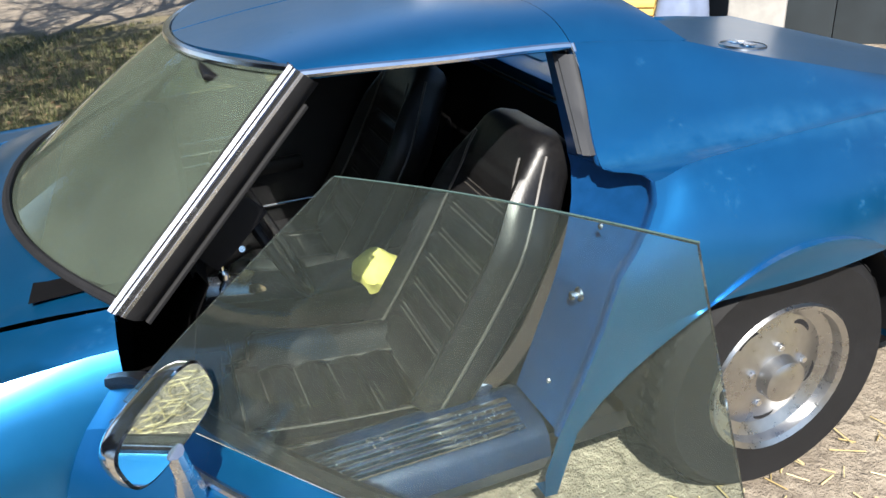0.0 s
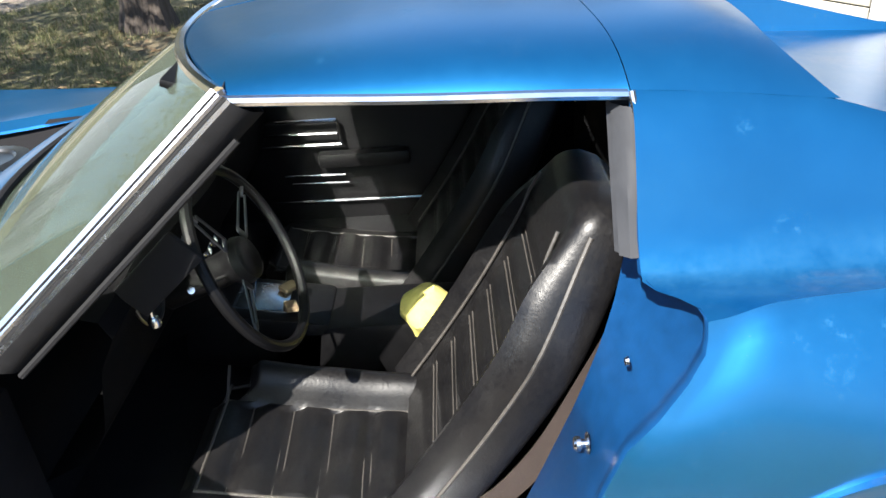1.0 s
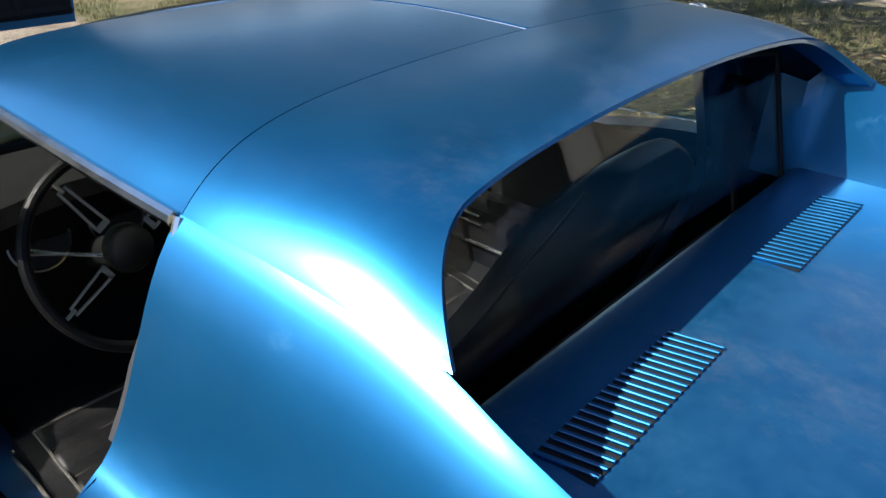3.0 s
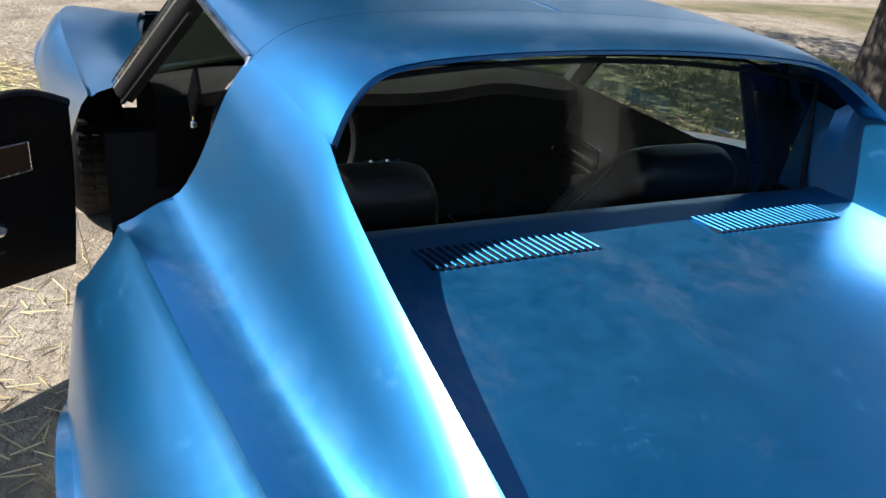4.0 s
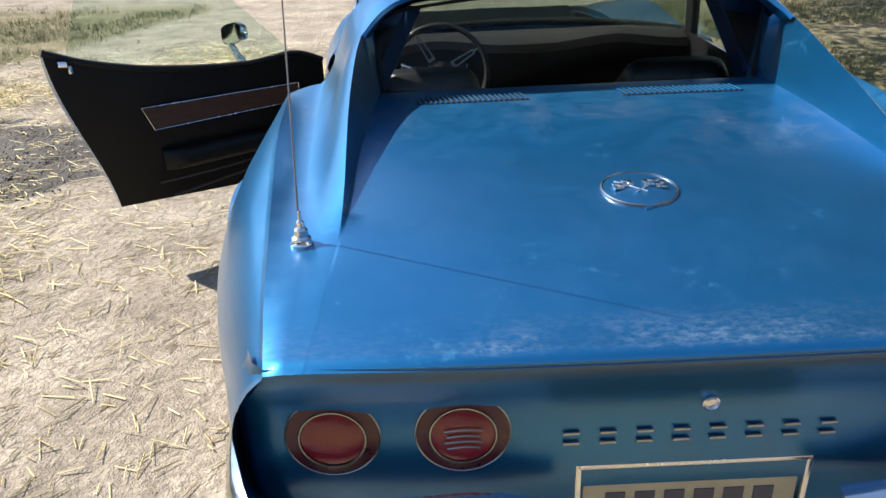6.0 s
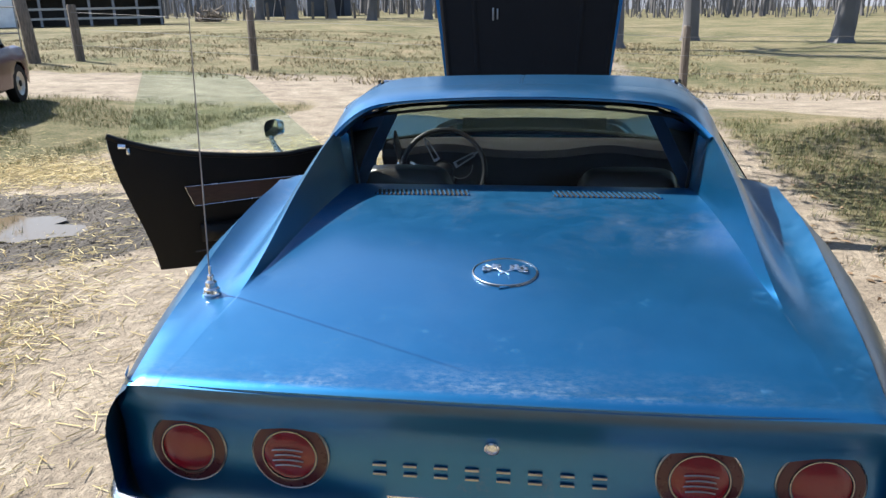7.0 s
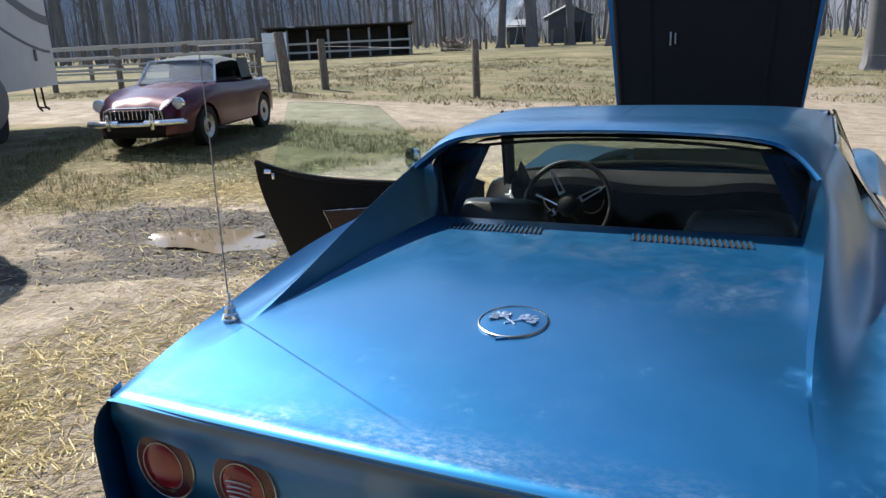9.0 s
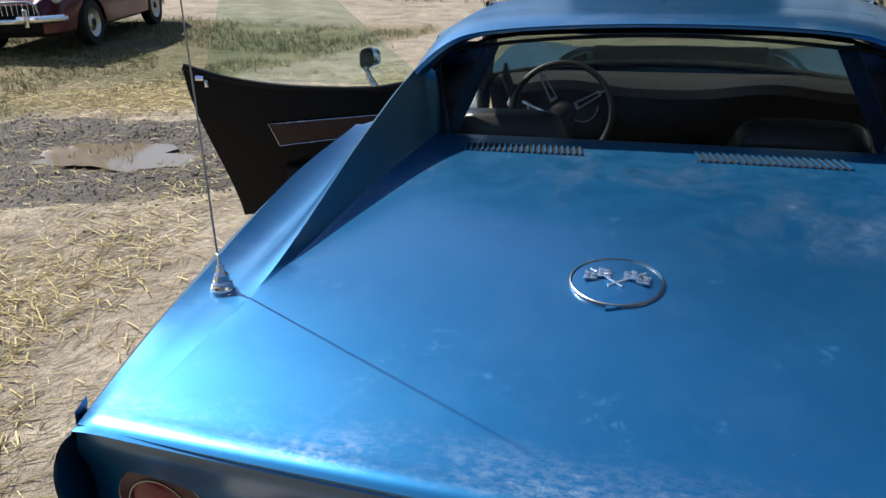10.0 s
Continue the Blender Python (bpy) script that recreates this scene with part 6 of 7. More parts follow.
for q in (-1, 1):
    bm = bmesh.new()
    block(bm, (2.6, 6.1, 0.09), hm @ at(q * 1.13, 0, 3.05) @ pose(0, 0, 0, 0, q * 25.5, 0), 0.01)
    part("roof", bm, TIN, hut)
bm = bmesh.new()
block(bm, (1.5, 0.08, 1.9), hm @ at(0.7, -2.78, 0.95), 0.01)
part("door", bm, plain("dark_barn_door", (0.02, 0.022, 0.028), 0.9, 0, 0.3, 3, 0.2), hut)
sx, sy = -27.2, 76.5
low = empty("low_shed", (sx, sy, ground_z(sx, sy)), "low pale grey shed beside the far barn", "shed")
sm2 = at(sx, sy, ground_z(sx, sy)) @ pose(0, 0, 0, 0, 0, 22)
bm = bmesh.new()
block(bm, (2.8, 3, 1.9), sm2 @ at(0, 0, 0.95), 0.02)
part("wall", bm, BARN_BOARDS, low)
bm = bmesh.new()
block(bm, (3.2, 3.6, 0.08), sm2 @ at(0, 0, 2.1) @ pose(0, 0, 0, 12, 0, 0), 0.01)
part("roof", bm, TIN, low)


def bearing(a, d):
    return 0.31 - d * math.sin(a - 0.0145), -1.12 + d * math.cos(a - 0.0145)


# posts along the far edge of the field
for i, (a, h) in enumerate(((0.453, 1.2), (0.397, 1.25), (0.368, 1.3), (0.347, 1.0), (0.314, 1.3), (0.297, 1.4), (0.262, 1.2), (0.233, 2.2), (0.1946, 1.9), (0.16, 1.4), (0.12, 1.4))):
    x, y = bearing(a, 64)
    bm = bmesh.new()
    z = ground_z(x, y)
    tube(bm, [(x, y, z - 0.1), (x + 0.05 * math.sin(i * 2), y, z + h)], [0.12, 0.10], 8)
    tagged(link("fence_post", bm, OLD_WOOD), "dark wooden post along the far field edge", "fence post", "far fence posts")


def brush_pile(x, y):
    rng = random.Random(8)
    z = ground_z(x, y)
    bm = bmesh.new()
    for _ in range(70):
        c = Vector((x + rng.gauss(0, 0.45), y + rng.gauss(0, 0.3), z + abs(rng.gauss(0.25, 0.28))))
        d = Vector((rng.gauss(0, 0.8), rng.gauss(0, 0.5), rng.uniform(-0.1, 0.75)))
        tube(bm, [c - d * 0.5, c + d * 0.15 + Vector((0, 0, rng.gauss(0, 0.06))), c + d * 0.75], [0.06, 0.045, 0.012], 5, False)
    return tagged(link("brush_pile", bm, OLD_WOOD), "heap of grey cut branches at the field edge", "brush pile")


brush_pile(*bearing(0.4357, 62))

# ---- woods ----
BARK = Mat("grey_brown_bark", (0.12, 0.1, 0.085), 0.95)
bk = BARK.noise(5, 6, 0.7, (4, 4, 0.5))
BARK.set("Base Color", BARK.ramp(bk, (0.3, (0.022, 0.018, 0.016)), (0.7, (0.12, 0.098, 0.082))))
BARK.bump(bk, 0.8, 0.05)


# distance haze mixed into the bark colour, paler and greyer
HAZED_BARK = plain("hazy_far_bark", (0.13, 0.128, 0.135), 0.95, 0, 0.35, 0.8, 0)


def limb(bm, p, d, length, r, depth, rng, n=7):
    pts, rad = [p.copy()], [r]
    q, v = p.copy(), d.normalized()
    steps = 5
    for i in range(steps):
        v = (v + Vector((rng.gauss(0, 0.13), rng.gauss(0, 0.13), 0.05))).normalized()
        q = q + v * length / steps
        pts.append(q.copy())
        rad.append(r * (1 - 0.75 * (i + 1) / steps))
    tube(bm, pts, rad, n, False)
    if depth:
        for i in range(2, steps + 1):
            for _ in range(2):
                w = (v + Vector((rng.gauss(0, 0.7), rng.gauss(0, 0.7), rng.uniform(0, 0.5)))).normalized()
                limb(bm, pts[i], w, length * rng.uniform(0.4, 0.65), rad[i] * 0.7 + 0.006, depth - 1, rng, max(4, n - 2))


def bare_tree(x, y, h, r, seed, depth=2, name="tree", label="leafless tree at the field edge, bark greyed by painted haze"):
    rng = random.Random(seed)
    z = ground_z(x, y)
    tree = empty(name, (x, y, z), label, "tree", "bare trees")
    bm = bmesh.new()
    flare = [(0, r * 1.9), (0.12, r * 1.35), (0.35, r * 1.08), (1.0, r), (h * 0.3, r * 0.85), (h * 0.45, r * 0.75)]
    lean = Vector((rng.gauss(0, 0.04), rng.gauss(0, 0.04), 0))
    tube(bm, [Vector((x, y, z - 0.15)) + lean * q + Vector((0, 0, q)) for q, _ in flare], [w for _, w in flare], 14)
    for v in bm.verts:
        k = max(0, 1 - (v.co.z - z) / 0.6)
        a = math.atan2(v.co.y - y, v.co.x - x)
        v.co += Vector((v.co.x - x, v.co.y - y, 0)) * (0.25 * k * math.sin(a * 5) + 0.06 * math.sin(a * 9 + v.co.z * 2))
    part("trunk", bm, HAZED_BARK if y > 25 else BARK, tree)
    bm = bmesh.new()
    top = Vector((x, y, z - 0.15)) + lean * h * 0.45 + Vector((0, 0, h * 0.44))
    for i in range(4):
        a = i * 1.57 + rng.uniform(-0.4, 0.4)
        limb(bm, top - Vector((0, 0, rng.uniform(0, h * 0.12))), Vector((math.cos(a) * 0.7, math.sin(a) * 0.7, 1)), h * 0.5, r * 0.55, depth, rng)
    part("crown", bm, HAZED_BARK if y > 25 else BARK, tree)
    return tree




def woods():
    """Far belt of bare trunks."""
    rng = random.Random(5)
    bm = bmesh.new()
    for _ in range(430):
        a = rng.uniform(-0.75, 1.35)
        d = rng.uniform(78, 125)
        if abs(a - 0.374) < 0.02 and d < 100:
            continue
        x, y = -d * math.sin(a), d * math.cos(a)
        z = ground_z(x, y)
        h, r = rng.uniform(13, 20), rng.uniform(0.09, 0.27)
        p = Vector((x, y, z))
        lean = Vector((rng.gauss(0, 0.5), rng.gauss(0, 0.5), h))
        tube(bm, [p, p + lean * 0.5 + Vector((rng.gauss(0, 0.3), 0, 0)), p + lean], [r, r * 0.7, r * 0.15], 5, False)
        for k in range(7):
            q = p + lean * rng.uniform(0.25, 0.85)
            tube(bm, [q, q + Vector((rng.gauss(0, 1.6), rng.gauss(0, 1.6), rng.uniform(0.8, 2.5)))], [r * 0.35, r * 0.08], 4, False)
    for _ in range(2600):
        a, d = rng.uniform(-0.75, 1.35), rng.uniform(76, 140)
        if abs(a - 0.374) < 0.02 and d < 100:
            continue
        x, y = -d * math.sin(a), d * math.cos(a)
        p = Vector((x, y, ground_z(x, y)))
        h = rng.uniform(2.5, 9)
        tube(bm, [p, p + Vector((rng.gauss(0, 0.4), 0, h * 0.5)), p + Vector((rng.gauss(0, 0.9), 0, h))], [0.06, 0.045, 0.02], 3, False)
    tagged(link("woods", bm, HAZED_BARK), "belt of bare woodland beyond the pasture, greyed by painted haze", "woodland", kind="stuff")


woods()
# slope colour lightened and blued to carry the distance haze
HAZE = plain("haze_toned_slope", (0.25, 0.262, 0.295), 1.0, 0, 0.35, 0.35, 0)
bm = bmesh.new()
rows = []
for z in (-2, 6, 12, 16, 18):
    rows.append([((150 + 0.8 * z) * math.sin(a) * -1, (150 + 0.8 * z) * math.cos(a), (z + (2.5 * noise.noise((a * 9, z, 0)) if z > 12 else 0))) for a in frange(-2.6, 2.6, 240)])
sheet(bm, rows)
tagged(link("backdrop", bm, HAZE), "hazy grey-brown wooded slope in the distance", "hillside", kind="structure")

# unseen bank out of view, added so glossy paint mirrors something dark
BANK = plain("dark_reflection_bank", (0.05, 0.052, 0.04), 1.0, 0, 0.5, 1.2, 0.3)
bm = bmesh.new()
rows = []
for v in (0, 0.3, 0.6, 0.85, 1.0):
    line = []
    for a in frange(-0.95, -4.0, 280):
        h = 11.5 + 2.5 * noise.noise((a * 6, 0, 3)) + 1.6 * noise.noise((a * 23, v, 1))
        d = 32 + 2.0 * v + 1.5 * noise.noise((a * 9, v * 3, 0))
        line.append((-d * math.sin(a), d * math.cos(a), -0.5 + h * v))
    rows.append(line)
sheet(bm, rows)
tagged(link("backdrop", bm, BANK), "unseen dark bank added to darken the car's reflections", "hillside", kind="structure")

for i, (x, y, h, r) in enumerate(((-30, 55, 15, 0.3), (-23, 60, 16, 0.35), (-12, 52, 15, 0.32), (-9, 58, 15, 0.3), (2.5, 30, 13, 0.42), (6.5, 36, 14, 0.35), (12, 33, 14, 0.4), (-45, 40, 16, 0.4), (-38, 36, 15, 0.34), (16, 44, 15, 0.3), (-26.6, 57.0, 12, 0.16), (-20.1, 59.5, 9, 0.42), (-17.1, 60.5, 13, 0.3), (-24.2, 58.5, 6, 0.09))):
    bare_tree(x, y, h, r, i)
SMOKE = Mat("pale_blue_smoke", (0.66, 0.76, 0.92), 1.0)
SMOKE.set("Specular IOR Level", 0.0)
SMOKE.set("Alpha", SMOKE.ramp(SMOKE.noise(0.5, 5, 0.7), (0.32, 0.03), (0.66, 0.55)))
bm = bmesh.new()
px, py = bearing(0.385, 70)
for k, q in enumerate((1.0, 0.72, 0.45)):
    rows = []
    for v in frange(0, 1, 22):
        z = 1.35 + 9 * v
        r = q * (0.25 + 1.9 * min(1, v * 2.6) ** 0.85)
        cx, cy = px + 0.9 * v + 0.5 * math.sin(5 * v), py
        rows.append([(cx + r * (1 + 0.35 * noise.noise((math.cos(b) * 1.5 + k * 5, math.sin(b) * 1.5, z * 0.8))) * math.cos(b), cy + r * math.sin(b), z) for b in [math.tau * i / 24 for i in range(24)]])
    sheet(bm, rows, close=True)
plume = link("smoke_plume", bm, SMOKE, sharp=180)
tagged(plume, "thin pale blue smoke rising behind the field", "smoke", kind="stuff")
oak = bare_tree(5.62, 4.66, 8.0, 0.20, 77, 3, "tree", "large rough-barked tree with dense twigs by the drive")
# unseen leaf clumps apart from the trunk, placed to shade the grass
LEAF = plain("shade_canopy_leaf", (0.06, 0.07, 0.03), 0.7, 0, 0.4, 20, 0.1)
rng = random.Random(31)
verts, faces = [], []
for _ in range(400):
    a, r = rng.uniform(0, math.tau), 3.5 * math.sqrt(rng.random())
    c = Vector((2.9 + r * math.cos(a), 6.5 + r * math.sin(a), 2.95 + rng.uniform(0.0, 1.9) * (1 - 0.14 * r)))
    for _ in range(64):
        p = c + Vector((rng.gauss(0, 0.3), rng.gauss(0, 0.3), rng.gauss(0, 0.2)))
        u = Vector((rng.gauss(0, 1), rng.gauss(0, 1), rng.gauss(0, 0.6))).normalized() * rng.uniform(0.05, 0.09)
        w = u.cross(Vector((rng.gauss(0, 1), rng.gauss(0, 1), rng.gauss(0, 1)))).normalized() * u.length * 0.35
        b = len(verts)
        verts += [p - u, p + w, p + u, p - w]
        faces.append((b, b + 1, b + 2, b + 3))
me = bpy.data.meshes.new("leaves")
me.from_pydata(verts, [], faces)
me.materials.append(LEAF.m)
leaves = new("leaves", me)
leaves.parent = oak
leaves.matrix_parent_inverse = oak.matrix_world.inverted()
tagged(leaves, "unseen dark leaf clumps placed to cast dappled shade", kind="stuff")

# ---- red roadster ----
def roadster(place):
    rc = empty("red_roadster", place, "small maroon sports car with grey soft top parked on grass", "car")
    M = place
    top_z = spline((-1.75, 0.60), (-1.6, 0.72), (-1.0, 0.80), (0.0, 0.82), (0.62, 0.84), (1.2, 0.76), (1.6, 0.64), (1.74, 0.52))
    half = spline((-1.75, 0.50), (-1.6, 0.60), (-1.0, 0.68), (0.0, 0.69), (0.9, 0.68), (1.4, 0.62), (1.66, 0.52), (1.74, 0.42))
    bm = bmesh.new()
    rows = []
    for y in frange(-1.75, 1.74, 50):
        w, t = half(y), top_z(y)
        lo = 0.24
        for ay in (-1.015, 1.015):
            d = abs(y - ay)
            if d < 0.31:
                lo = max(lo, 0.27 + math.sqrt(0.31**2 - d * d))
        fend = 0.05 * smoothstep(0.75, 1.25, y)
        prof = [(0, t), (0.3 * w, t - 0.004), (0.55 * w, t - 0.02 - fend * 0.3), (0.7 * w, t - 0.035), (0.82 * w, t - 0.01 + fend * 0.4), (0.92 * w, t - 0.035), (0.98 * w, t - 0.11), (w, t - 0.22), (w, max(lo, 0.42)), (w * 0.98, lo)]
        rows.append([M @ Vector((x, y, z)) for x, z in prof])
    sheet(bm, rows)
    rows2 = []
    for r in rows:
        rows2.append([M @ (Matrix.Diagonal((-1, 1, 1, 1)) @ (M.inverted() @ p)) for p in r])
    sheet(bm, rows2, flip=True)
    part("body", bm, MAROON, rc, "maroon bodywork", 40)
    bm = bmesh.new()
    sheet(bm, [[M @ Vector((x, 1.735, z)) for x in frange(-0.42, 0.42, 7)] for z in (0.27, 0.52)])
    sheet(bm, [[M @ Vector((x, -1.74, z)) for x in frange(-0.5, 0.5, 7)] for z in (0.27, 0.6)])
    block(bm, (1.1, 3.2, 0.1), M @ at(0, 0, 0.24))
    part("underside", bm, DARK, rc)
    bm = bmesh.new()
    block(bm, (0.78, 0.02, 0.11), M @ at(0, 1.745, 0.50), 0.02)
    grille = part("grille", bm, DARK, rc, "black grille with bright frame and bars")
    bm = bmesh.new()
    tube(bm, [M @ Vector((x, 1.757, z)) for x, z in ((-0.41, 0.44), (-0.39, 0.55), (-0.30, 0.585), (0.30, 0.585), (0.39, 0.55), (0.41, 0.44))], 0.014, 6)
    part("grille_frame", bm, CHROME, grille)
    for k in range(13):
        bm = bmesh.new()
        block(bm, (0.008, 0.014, 0.12), M @ at(-0.36 + 0.06 * k, 1.757, 0.505), 0.002, 1)
        part("bar", bm, CHROME, grille)
    bm = bmesh.new()
    tube(bm, [M @ Vector((0.68 * f, 1.80 - 0.14 * abs(f) ** 3, 0.385)) for f in frange(-1, 1, 15)], 0.032, 8)
    part("bumper_bar", bm, CHROME, rc, "chrome front bumper")
    for s in (-1, 1):
        bm = bmesh.new()
        lathe(bm, [(0.078, -0.05), (0.082, 0.0), (0.072, 0.010)], M @ at(s * 0.55, 1.60, 0.62) @ pose(0, 0, 0, -90, 0, 0), 24)
        hl = part("headlamp", bm, CHROME, rc, "round chrome-ringed headlamp")
        bm = bmesh.new()
        lathe(bm, [(0.073, 0.006), (0.05, 0.022), (0, 0.028)], M @ at(s * 0.55, 1.60, 0.62) @ pose(0, 0, 0, -90, 0, 0), 24)
        part("lens", bm, plain("headlamp_lens", (0.55, 0.57, 0.58), 0.1, 0.3, 0.1, 80, 0.1), hl)
    for s in (-1, 1):
        bm = bmesh.new()
        tube(bm, [M @ Vector((s * x, 1.80 - 0.12 * smoothstep(0.4, 0.7, x), 0.40)) for x in frange(0.18, 0.66, 8)], 0.04, 10, True)
        part("bumper", bm, CHROME, rc, "chrome bumper half")
        bm = bmesh.new()
        block(bm, (0.05, 0.05, 0.2), M @ at(s * 0.30, 1.84, 0.42), 0.018)
        part("overrider", bm, CHROME, rc)
    for sx in (-1, 1):
        for sy in (-1, 1):
            bm = bmesh.new()
            m = M @ at(sx * 0.60, sy * 1.015, 0.275) @ pose(0, 0, 0, 0, 90 * sx, 0)
            lathe(bm, [(0.16, -0.07), (0.255, -0.07), (0.275, -0.04), (0.275, 0.04), (0.255, 0.07), (0.17, 0.072), (0.165, 0.05), (0.05, 0.03), (0.045, 0.07), (0, 0.072)], m, 28)
            tyre = part("wheel", bm, RUBBER, rc, "black tyre on steel wheel", 35)
            bm = bmesh.new()
            lathe(bm, [(0.165, 0.055), (0.168, 0.068), (0.15, 0.06), (0.10, 0.045), (0.05, 0.06), (0, 0.064)], m, 24)
            part("rim", bm, AIR_LID, tyre)
    # windscreen
    wt = lambda f: Vector((0.50 * f, 0.28 - 0.03 * f * f, 1.13))
    wb = lambda f: Vector((0.585 * f, 0.58 - 0.08 * f * f, 0.825))
    bm = bmesh.new()
    sheet(bm, [[M @ wb(f).lerp(wt(f), v) for f in frange(-1, 1, 11)] for v in (0, 1)], thick=0.005)
    part("windscreen", bm, PALE_GLASS, rc, "pale blue windscreen glass").visible_shadow = False
    bm = bmesh.new()
    ring = [M @ wb(f) for f in frange(-1, 1, 11)] + [M @ wt(f) for f in frange(1, -1, 11)]
    tube(bm, ring + ring[:1], 0.016, 6)
    part("windscreen_frame", bm, BRUSHED, rc, "bright windscreen frame")
    bm = bmesh.new()
    for f in (-0.35, 0.1, 0.5):
        tube(bm, [M @ (wb(f) + Vector((0, 0.02, 0.02))), M @ (wb(f - 0.28).lerp(wt(f - 0.28), 0.12) + Vector((0, 0.03, 0.02)))], 0.007, 5)
    part("wipers", bm, BRUSHED, rc)
    # soft top
    bm = bmesh.new()
    rows = []
    for y, z, w in ((0.30, 1.135, 0.50), (0.1, 1.18, 0.53), (-0.25, 1.19, 0.55), (-0.5, 1.16, 0.56), (-0.75, 1.02, 0.58), (-0.95, 0.82, 0.6)):
        rows.append([M @ Vector((w * f, y, z - 0.05 * f * f - 0.04 * abs(f) ** 6)) for f in frange(-1, 1, 13)])
    sheet(bm, rows, thick=0.012)
    rows = [[M @ Vector((s * (0.54 + 0.05 * v), y, 1.12 - 0.29 * v)) for v in frange(0, 1, 4) for s in (1,)] for y in (-0.42, -0.62, -0.8)]
    sheet(bm, rows, thick=0.01)
    rows = [[M @ Vector((-(0.54 + 0.05 * v), y, 1.12 - 0.29 * v)) for v in frange(0, 1, 4)] for y in (-0.42, -0.62, -0.8)]
    sheet(bm, rows, thick=0.01)
    part("soft_top", bm, plain("grey_black_canvas", (0.10, 0.12, 0.125), 0.85, 0, 0.3, 40, 0.3, Specular_IOR_Level=0.15), rc, "faded grey canvas soft top", 40)
    for s in (-1, 1):
        bm = bmesh.new()
        block(bm, (0.42, 0.12, 0.5), M @ at(s * 0.3, -0.35, 0.72) @ pose(0, 0, 0, 12, 0, 0), 0.04)
        part("seat", bm, BLACK, rc)
    bm = bmesh.new()
    block(bm, (1.12, 1.3, 0.04), M @ at(0, -0.2, 0.835), 0.01)
    part("cockpit", bm, DARK, rc)
    return rc


roadster(at(-7.77, 7.95, ground_z(-7.6, 8)) @ pose(0, 0, 0, 0, 0, 197))

# ---- travel trailer ----
RV_SKIN = plain("off_white_trailer_skin", (0.46, 0.47, 0.48), 0.45, 0, 0.12, 4, 0.05)
RV_TRIM = plain("grey_stripe", (0.10, 0.105, 0.12), 0.5, 0, 0.2, 10, 0)


def trailer():
    a, b = Vector((-12.3, 9.24, 0)), Vector((-8.53, 3.7, 0))
    d = (b - a).normalized()
    ang = math.degrees(math.atan2(d.y, d.x))
    L = (b - a).length
    z = ground_z(-11, 6.5)
    M = at(a.x, a.y, z) @ pose(0, 0, 0, 0, 0, ang)
    rv = empty("travel_trailer", M, "off-white travel trailer with grey stripes", "trailer")
    bm = bmesh.new()
    # body: x along it, y away from its seen side is negative
    prof = [(0, 0.75), (0, 2.85), (0.06, 3.08), (0.25, 3.2), (L - 0.6, 3.2), (L - 0.2, 3.05), (L, 2.6), (L, 1.5), (L - 0.5, 0.75)]
    rows = [[M @ Vector((x, y, h)) for x, h in prof] for y in (0.0, -2.4)]
    sheet(bm, rows, close=True)
    vs = [bm.verts.new(M @ Vector((x, 0.0, h))) for x, h in prof]
    bm.faces.new(vs)
    vs = [bm.verts.new(M @ Vector((x, -2.4, h))) for x, h in prof]
    bm.faces.new(vs)
    bmesh.ops.remove_doubles(bm, verts=bm.verts, dist=1e-4)
    bmesh.ops.recalc_face_normals(bm, faces=bm.faces[:])
    part("body", bm, RV_SKIN, rv, "off-white body shell", 30)
    for x0, x1, z0, z1, w in ((0.15, 2.3, 1.35, 1.75, 0.05), (0.0, 2.6, 1.9, 2.5, 0.16)):
        bm = bmesh.new()
        sheet(bm, [[M @ Vector((x0 + (x1 - x0) * t, 0.006, z0 + (z1 - z0) * t**1.5 + q)) for t in frange(0, 1, 10)] for q in (-w / 2, w / 2)], thick=0.004)
        part("stripe", bm, RV_TRIM, rv)
    bm = bmesh.new()
    block(bm, (0.10, 0.03, 0.2), M @ at(0.95, 0.01, 1.3), 0.01)
    part("hatch", bm, RV_TRIM, rv)
    for x in (2.9, 3.8):
        for y in (-0.12, -2.28):
            bm = bmesh.new()
            m = M @ at(x, y, 0.36) @ pose(0, 0, 0, -90, 0, 0)
            lathe(bm, [(0.2, -0.1), (0.34, -0.1), (0.36, -0.06), (0.36, 0.06), (0.34, 0.1), (0.2, 0.1), (0.1, 0.07), (0, 0.07)], m, 28)
            part("wheel", bm, RUBBER, rv, "", 35)
    bm = bmesh.new()
    lathe(bm, [(0.44, -0.02), (0.46, 0.012), (0.40, 0.02), (0, 0.02)], M @ at(3.35, 0.0, 0.66) @ pose(0, 0, 0, -90, 0, 0), 28, 1.9, 1)
    part("wheel_arch", bm, RV_TRIM, rv)
    bm = bmesh.new()
    for s in (0.35, 0.7):
        tube(bm, [M @ Vector((s, -0.2, 0.75)), M @ Vector((s + 0.1, -0.15, 0.4)), M @ Vector((s - 0.08, -0.15, 0.32))], 0.018, 6)
    tube(bm, [M @ Vector((0.25, -0.15, 0.34)), M @ Vector((0.8, -0.15, 0.4))], 0.018, 6)
    part("step", bm, DARK, rv, "folding metal step")


trailer()


# ---- garage front with white posts behind the drive ----
SIDING = plain("beige_siding", (0.48, 0.46, 0.40), 0.7, 0, 0.1, 8, 0.1)
WHITE_TRIM = plain("white_trim_paint", (0.8, 0.8, 0.78), 0.5, 0, 0.05, 12, 0.05)
# dark colour stands for the unlit inside of the open garage
DARK_OPENING = plain("dark_opening_panels", (0.02, 0.028, 0.034), 0.7, 0, 0.3, 6, 0.2)
CONCRETE = plain("grey_concrete", (0.38, 0.37, 0.35), 0.9, 0, 0.2, 12, 0.3)
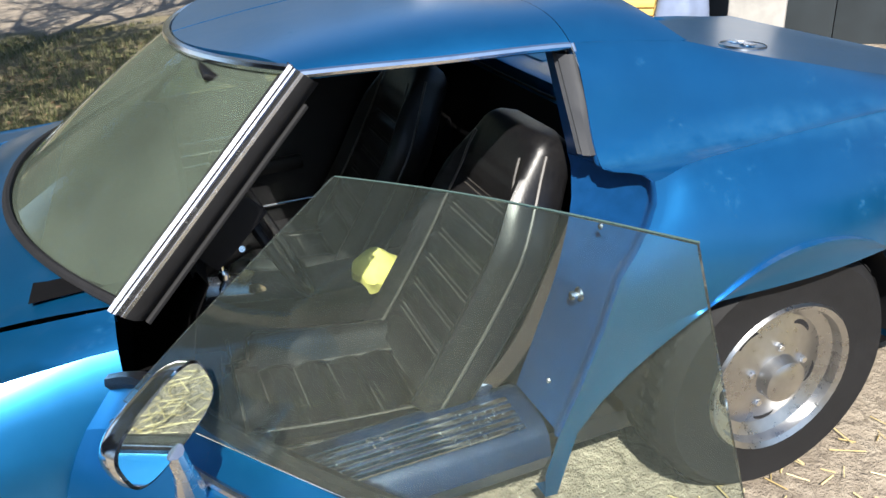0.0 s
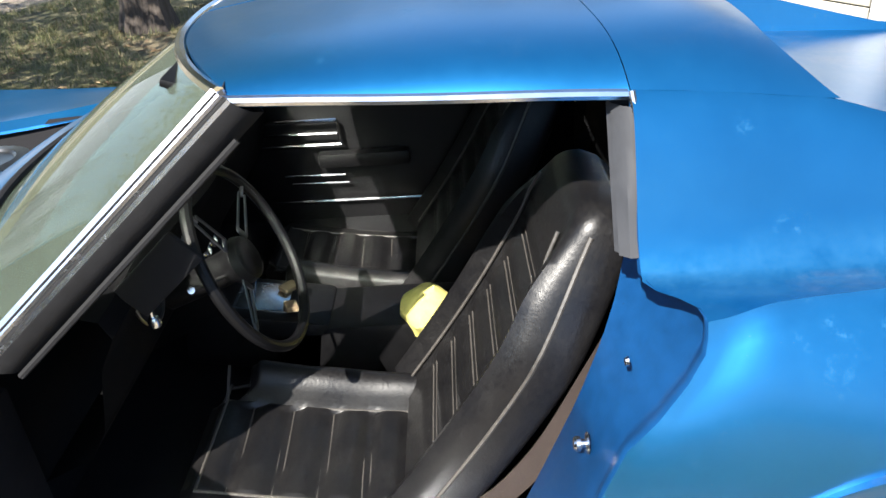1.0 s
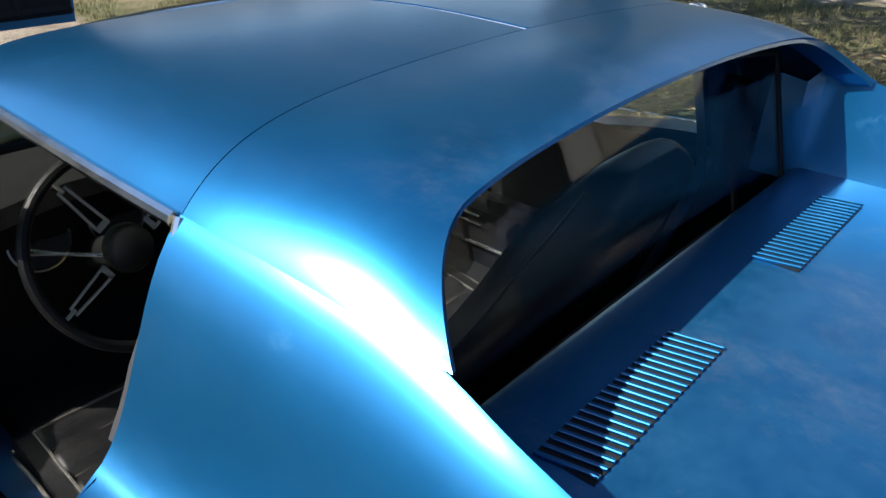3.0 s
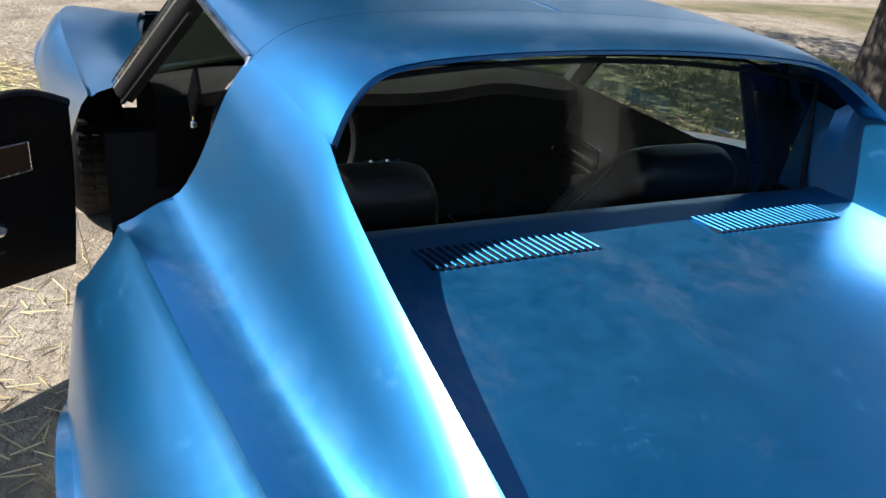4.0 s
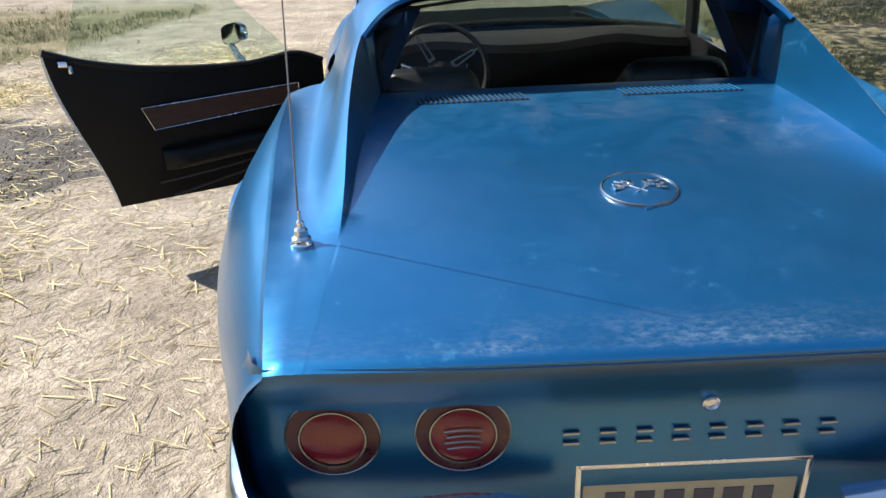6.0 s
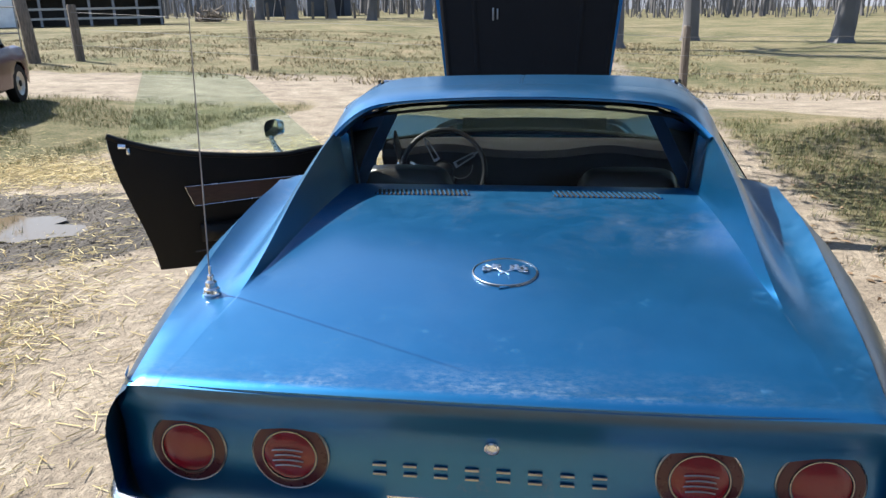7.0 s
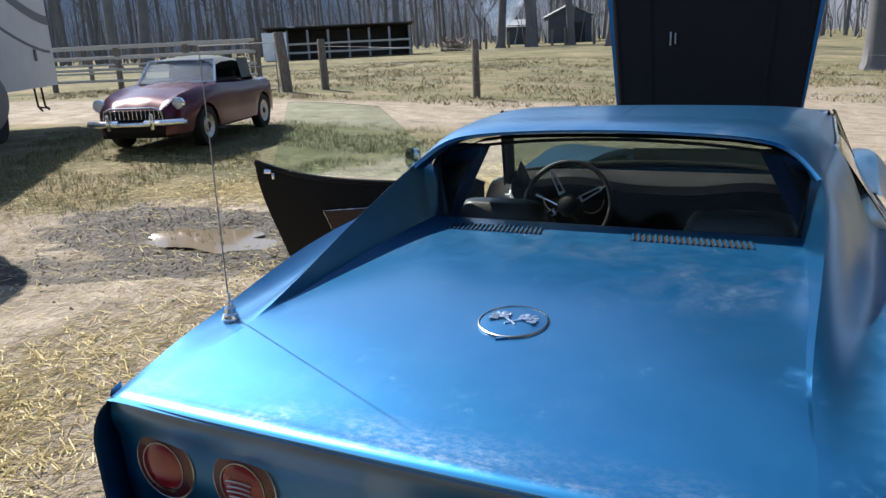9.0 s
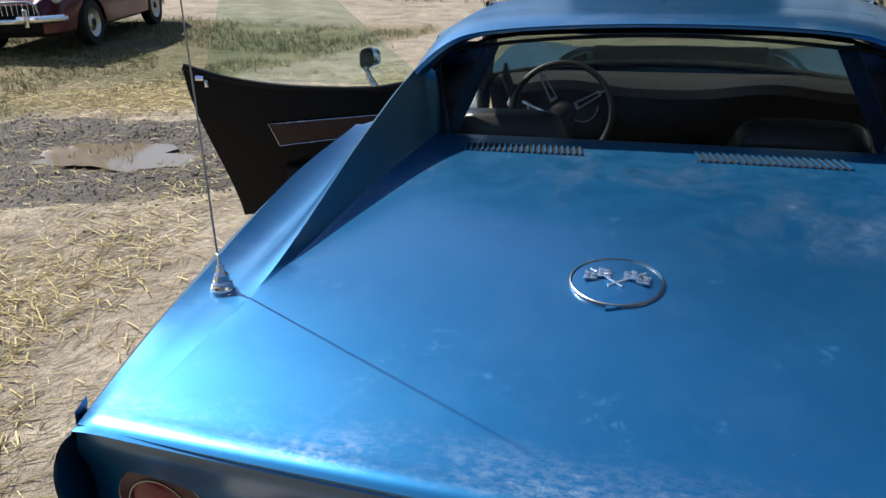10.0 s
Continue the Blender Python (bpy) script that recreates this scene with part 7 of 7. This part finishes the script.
SHINGLE = plain("dark_roof_shingle", (0.04, 0.04, 0.042), 0.9, 0, 0.3, 5, 0.3)
garage = empty("garage", (4.3, -4.2, 0), "beige garage with white door posts and dark panels for its shaded opening", "garage")
ALONG, OUT = Vector((-0.70, -0.714, 0)), Vector((0.714, -0.70, 0))
FRONT = Vector((3.78, -1.50, 0))
for k in range(12):
    bm = bmesh.new()
    block(bm, (1.75, 0.04, 0.2), at(4.44, -0.65, 0.12 + 0.215 * k) @ pose(0, 0, 0, -6, 0, 28), 0.006)
    part("siding_board", bm, SIDING, garage)
for k in range(15):
    bm = bmesh.new()
    p = FRONT + ALONG * (0.2 + 0.405 * k) + OUT * 0.12
    block(bm, (0.05, 0.40, 2.5), at(p.x, p.y, 1.25) @ pose(0, 0, 0, 0, 0, -44.4), 0.008)
    part("opening_board", bm, DARK_OPENING, garage)
for x, y in ((3.55, -1.15), (5.27, -0.21)):
    bm = bmesh.new()
    block(bm, (0.19, 0.19, 2.6), at(x, y, 1.3) @ pose(0, 0, 0, 0, 0, 28), 0.01)
    part("post", bm, WHITE_TRIM, garage)
# unseen garage body and gable roof, added to darken reflections in the car
mid = FRONT + ALONG * 2.6 + OUT * 3.3
body_m = at(mid.x, mid.y, 0) @ pose(0, 0, 0, 0, 0, -44.4)
bm = bmesh.new()
block(bm, (6.0, 7.4, 2.75), body_m @ at(0, 0, 1.375))
part("wall", bm, SIDING, garage)
for q in (-1, 1):
    bm = bmesh.new()
    block(bm, (4.1, 8.2, 0.1), body_m @ at(q * 1.72, 0, 3.75) @ pose(0, 0, 0, 0, q * 31, 0), 0.01)
    part("roof", bm, SHINGLE, garage)
bm = bmesh.new()
for y in (-3.7, 3.7):
    vs = [bm.verts.new(body_m @ Vector(p)) for p in ((-3.0, y, 2.75), (3.0, y, 2.75), (0, y, 4.7))]
    bm.faces.new(vs)
part("gable", bm, SIDING, garage)
bm = bmesh.new()
block(bm, (0.16, 0.40, 2.4), at(2.55, -1.78, 1.2) @ pose(0, 0, 0, 0, 0, -44.4), 0.03)
part("column", bm, CONCRETE, garage, "grey rendered column")
LUMBER = plain("yellow_lumber", (0.62, 0.42, 0.12), 0.7, 0, 0.2, 14, 0.2)
for k in range(7):
    bm = bmesh.new()
    block(bm, (0.26, 0.27, 0.05), at(3.44, -1.37, 0.03 + 0.062 * k) @ pose(0, 0, 0, 0, 0, 50 + 3 * math.sin(k * 2.1)), 0.006)
    tagged(link("lumber_board", bm, LUMBER), "short yellow board stacked beside the garage post", "board", "stacked boards")
TARP = plain("blue_grey_tarp", (0.16, 0.20, 0.30), 0.5, 0, 0.25, 8, 0.4)


def draped(name, place, size, mat, label, category, seed):
    """A bundle under a sheet, with folds."""
    bm = bmesh.new()
    rows = []
    for v in frange(0, 1, 12):
        k = math.cos(v * math.pi / 2) ** 0.5 if v < 1 else 0.03
        rows.append([place @ Vector((size[0] * k * math.cos(a) * (1 + 0.14 * math.sin(a * 5 + seed) * (1 - v)), size[1] * k * math.sin(a) * (1 + 0.14 * math.sin(a * 4 + seed) * (1 - v)), size[2] * math.sin(v * math.pi / 2) * (1 + 0.1 * math.sin(3 * a + seed)))) for a in frange(0, math.tau, 29)[:-1]])
    sheet(bm, rows, close=True)
    tagged(link(name, bm, mat, sharp=60), label, category)


draped("tarpaulin", at(3.22, -1.62, 0), (0.22, 0.25, 0.62), TARP, "blue-grey tarpaulin bundle by the dark garage opening", "tarpaulin", 1)
draped("white_bag", at(6.19, 4.02, 0), (0.10, 0.14, 0.20), plain("white_plastic", (0.7, 0.72, 0.75), 0.4, 0, 0.1, 20, 0.4), "crumpled white plastic bag on the grass", "bag", 4)
YELLOW = plain("yellow_green_plastic", (0.5, 0.5, 0.06), 0.4, 0, 0.15, 20, 0.1)
for k, (x, y, r) in enumerate(((5.66, 4.14, 0.036), (5.74, 4.05, 0.034), (5.60, 4.06, 0.03), (5.52, 3.86, 0.03))):
    bm = bmesh.new()
    lathe(bm, [(0, 0), (r * 0.8, 0.005), (r, r * 0.6), (r * 0.95, r * 1.4), (r * 0.5, r * 1.9), (r * 0.3, r * 2.0), (r * 0.3, r * 2.3), (0, r * 2.3)], at(x, y, ground_z(x, y)) @ pose(0, 0, 0, 6 * k, 0, 40 * k), 16)
    tagged(link("yellow_jug", bm, YELLOW), "small yellow plastic jug on the grass", "jug", "yellow jugs")


# ---- unseen caster on the yard, known by its shadow; bin form invented ----
def shadow_bin(x, y):
    z = ground_z(x, y)
    bin_thing = empty("shadow_bin", at(x, y, z), "unseen round-topped shadow caster, shaped as a galvanised bin with domed lid", "feed bin")
    bm = bmesh.new()
    lathe(bm, [(0, 0.32), (0.30, 0.34), (0.84, 0.85), (0.86, 0.87), (0.85, 1.4), (0.865, 1.42), (0.85, 1.44), (0.85, 2.0), (0.865, 2.02), (0.85, 2.04), (0.85, 2.55)], at(x, y, z), 40)
    part("body", bm, GALV, bin_thing)
    bm = bmesh.new()
    lathe(bm, [(0.87, 2.53), (0.88, 2.56), (0.80, 2.78), (0.62, 3.0), (0.38, 3.15), (0.16, 3.21), (0, 3.22)], at(x, y, z), 40)
    part("lid", bm, GALV, bin_thing, "domed steel lid")
    for k in range(4):
        a = math.pi / 4 + k * math.pi / 2
        bm = bmesh.new()
        tube(bm, [(x + 0.83 * math.cos(a), y + 0.83 * math.sin(a), z - 0.05), (x + 0.87 * math.cos(a), y + 0.87 * math.sin(a), z + 1.5)], 0.035, 8)
        part("leg", bm, GALV, bin_thing)


GALV = plain("galvanised_sheet", (0.42, 0.44, 0.45), 0.45, 0.7, 0.2, 6, 0.08)
shadow_bin(-7.1, 2.7)
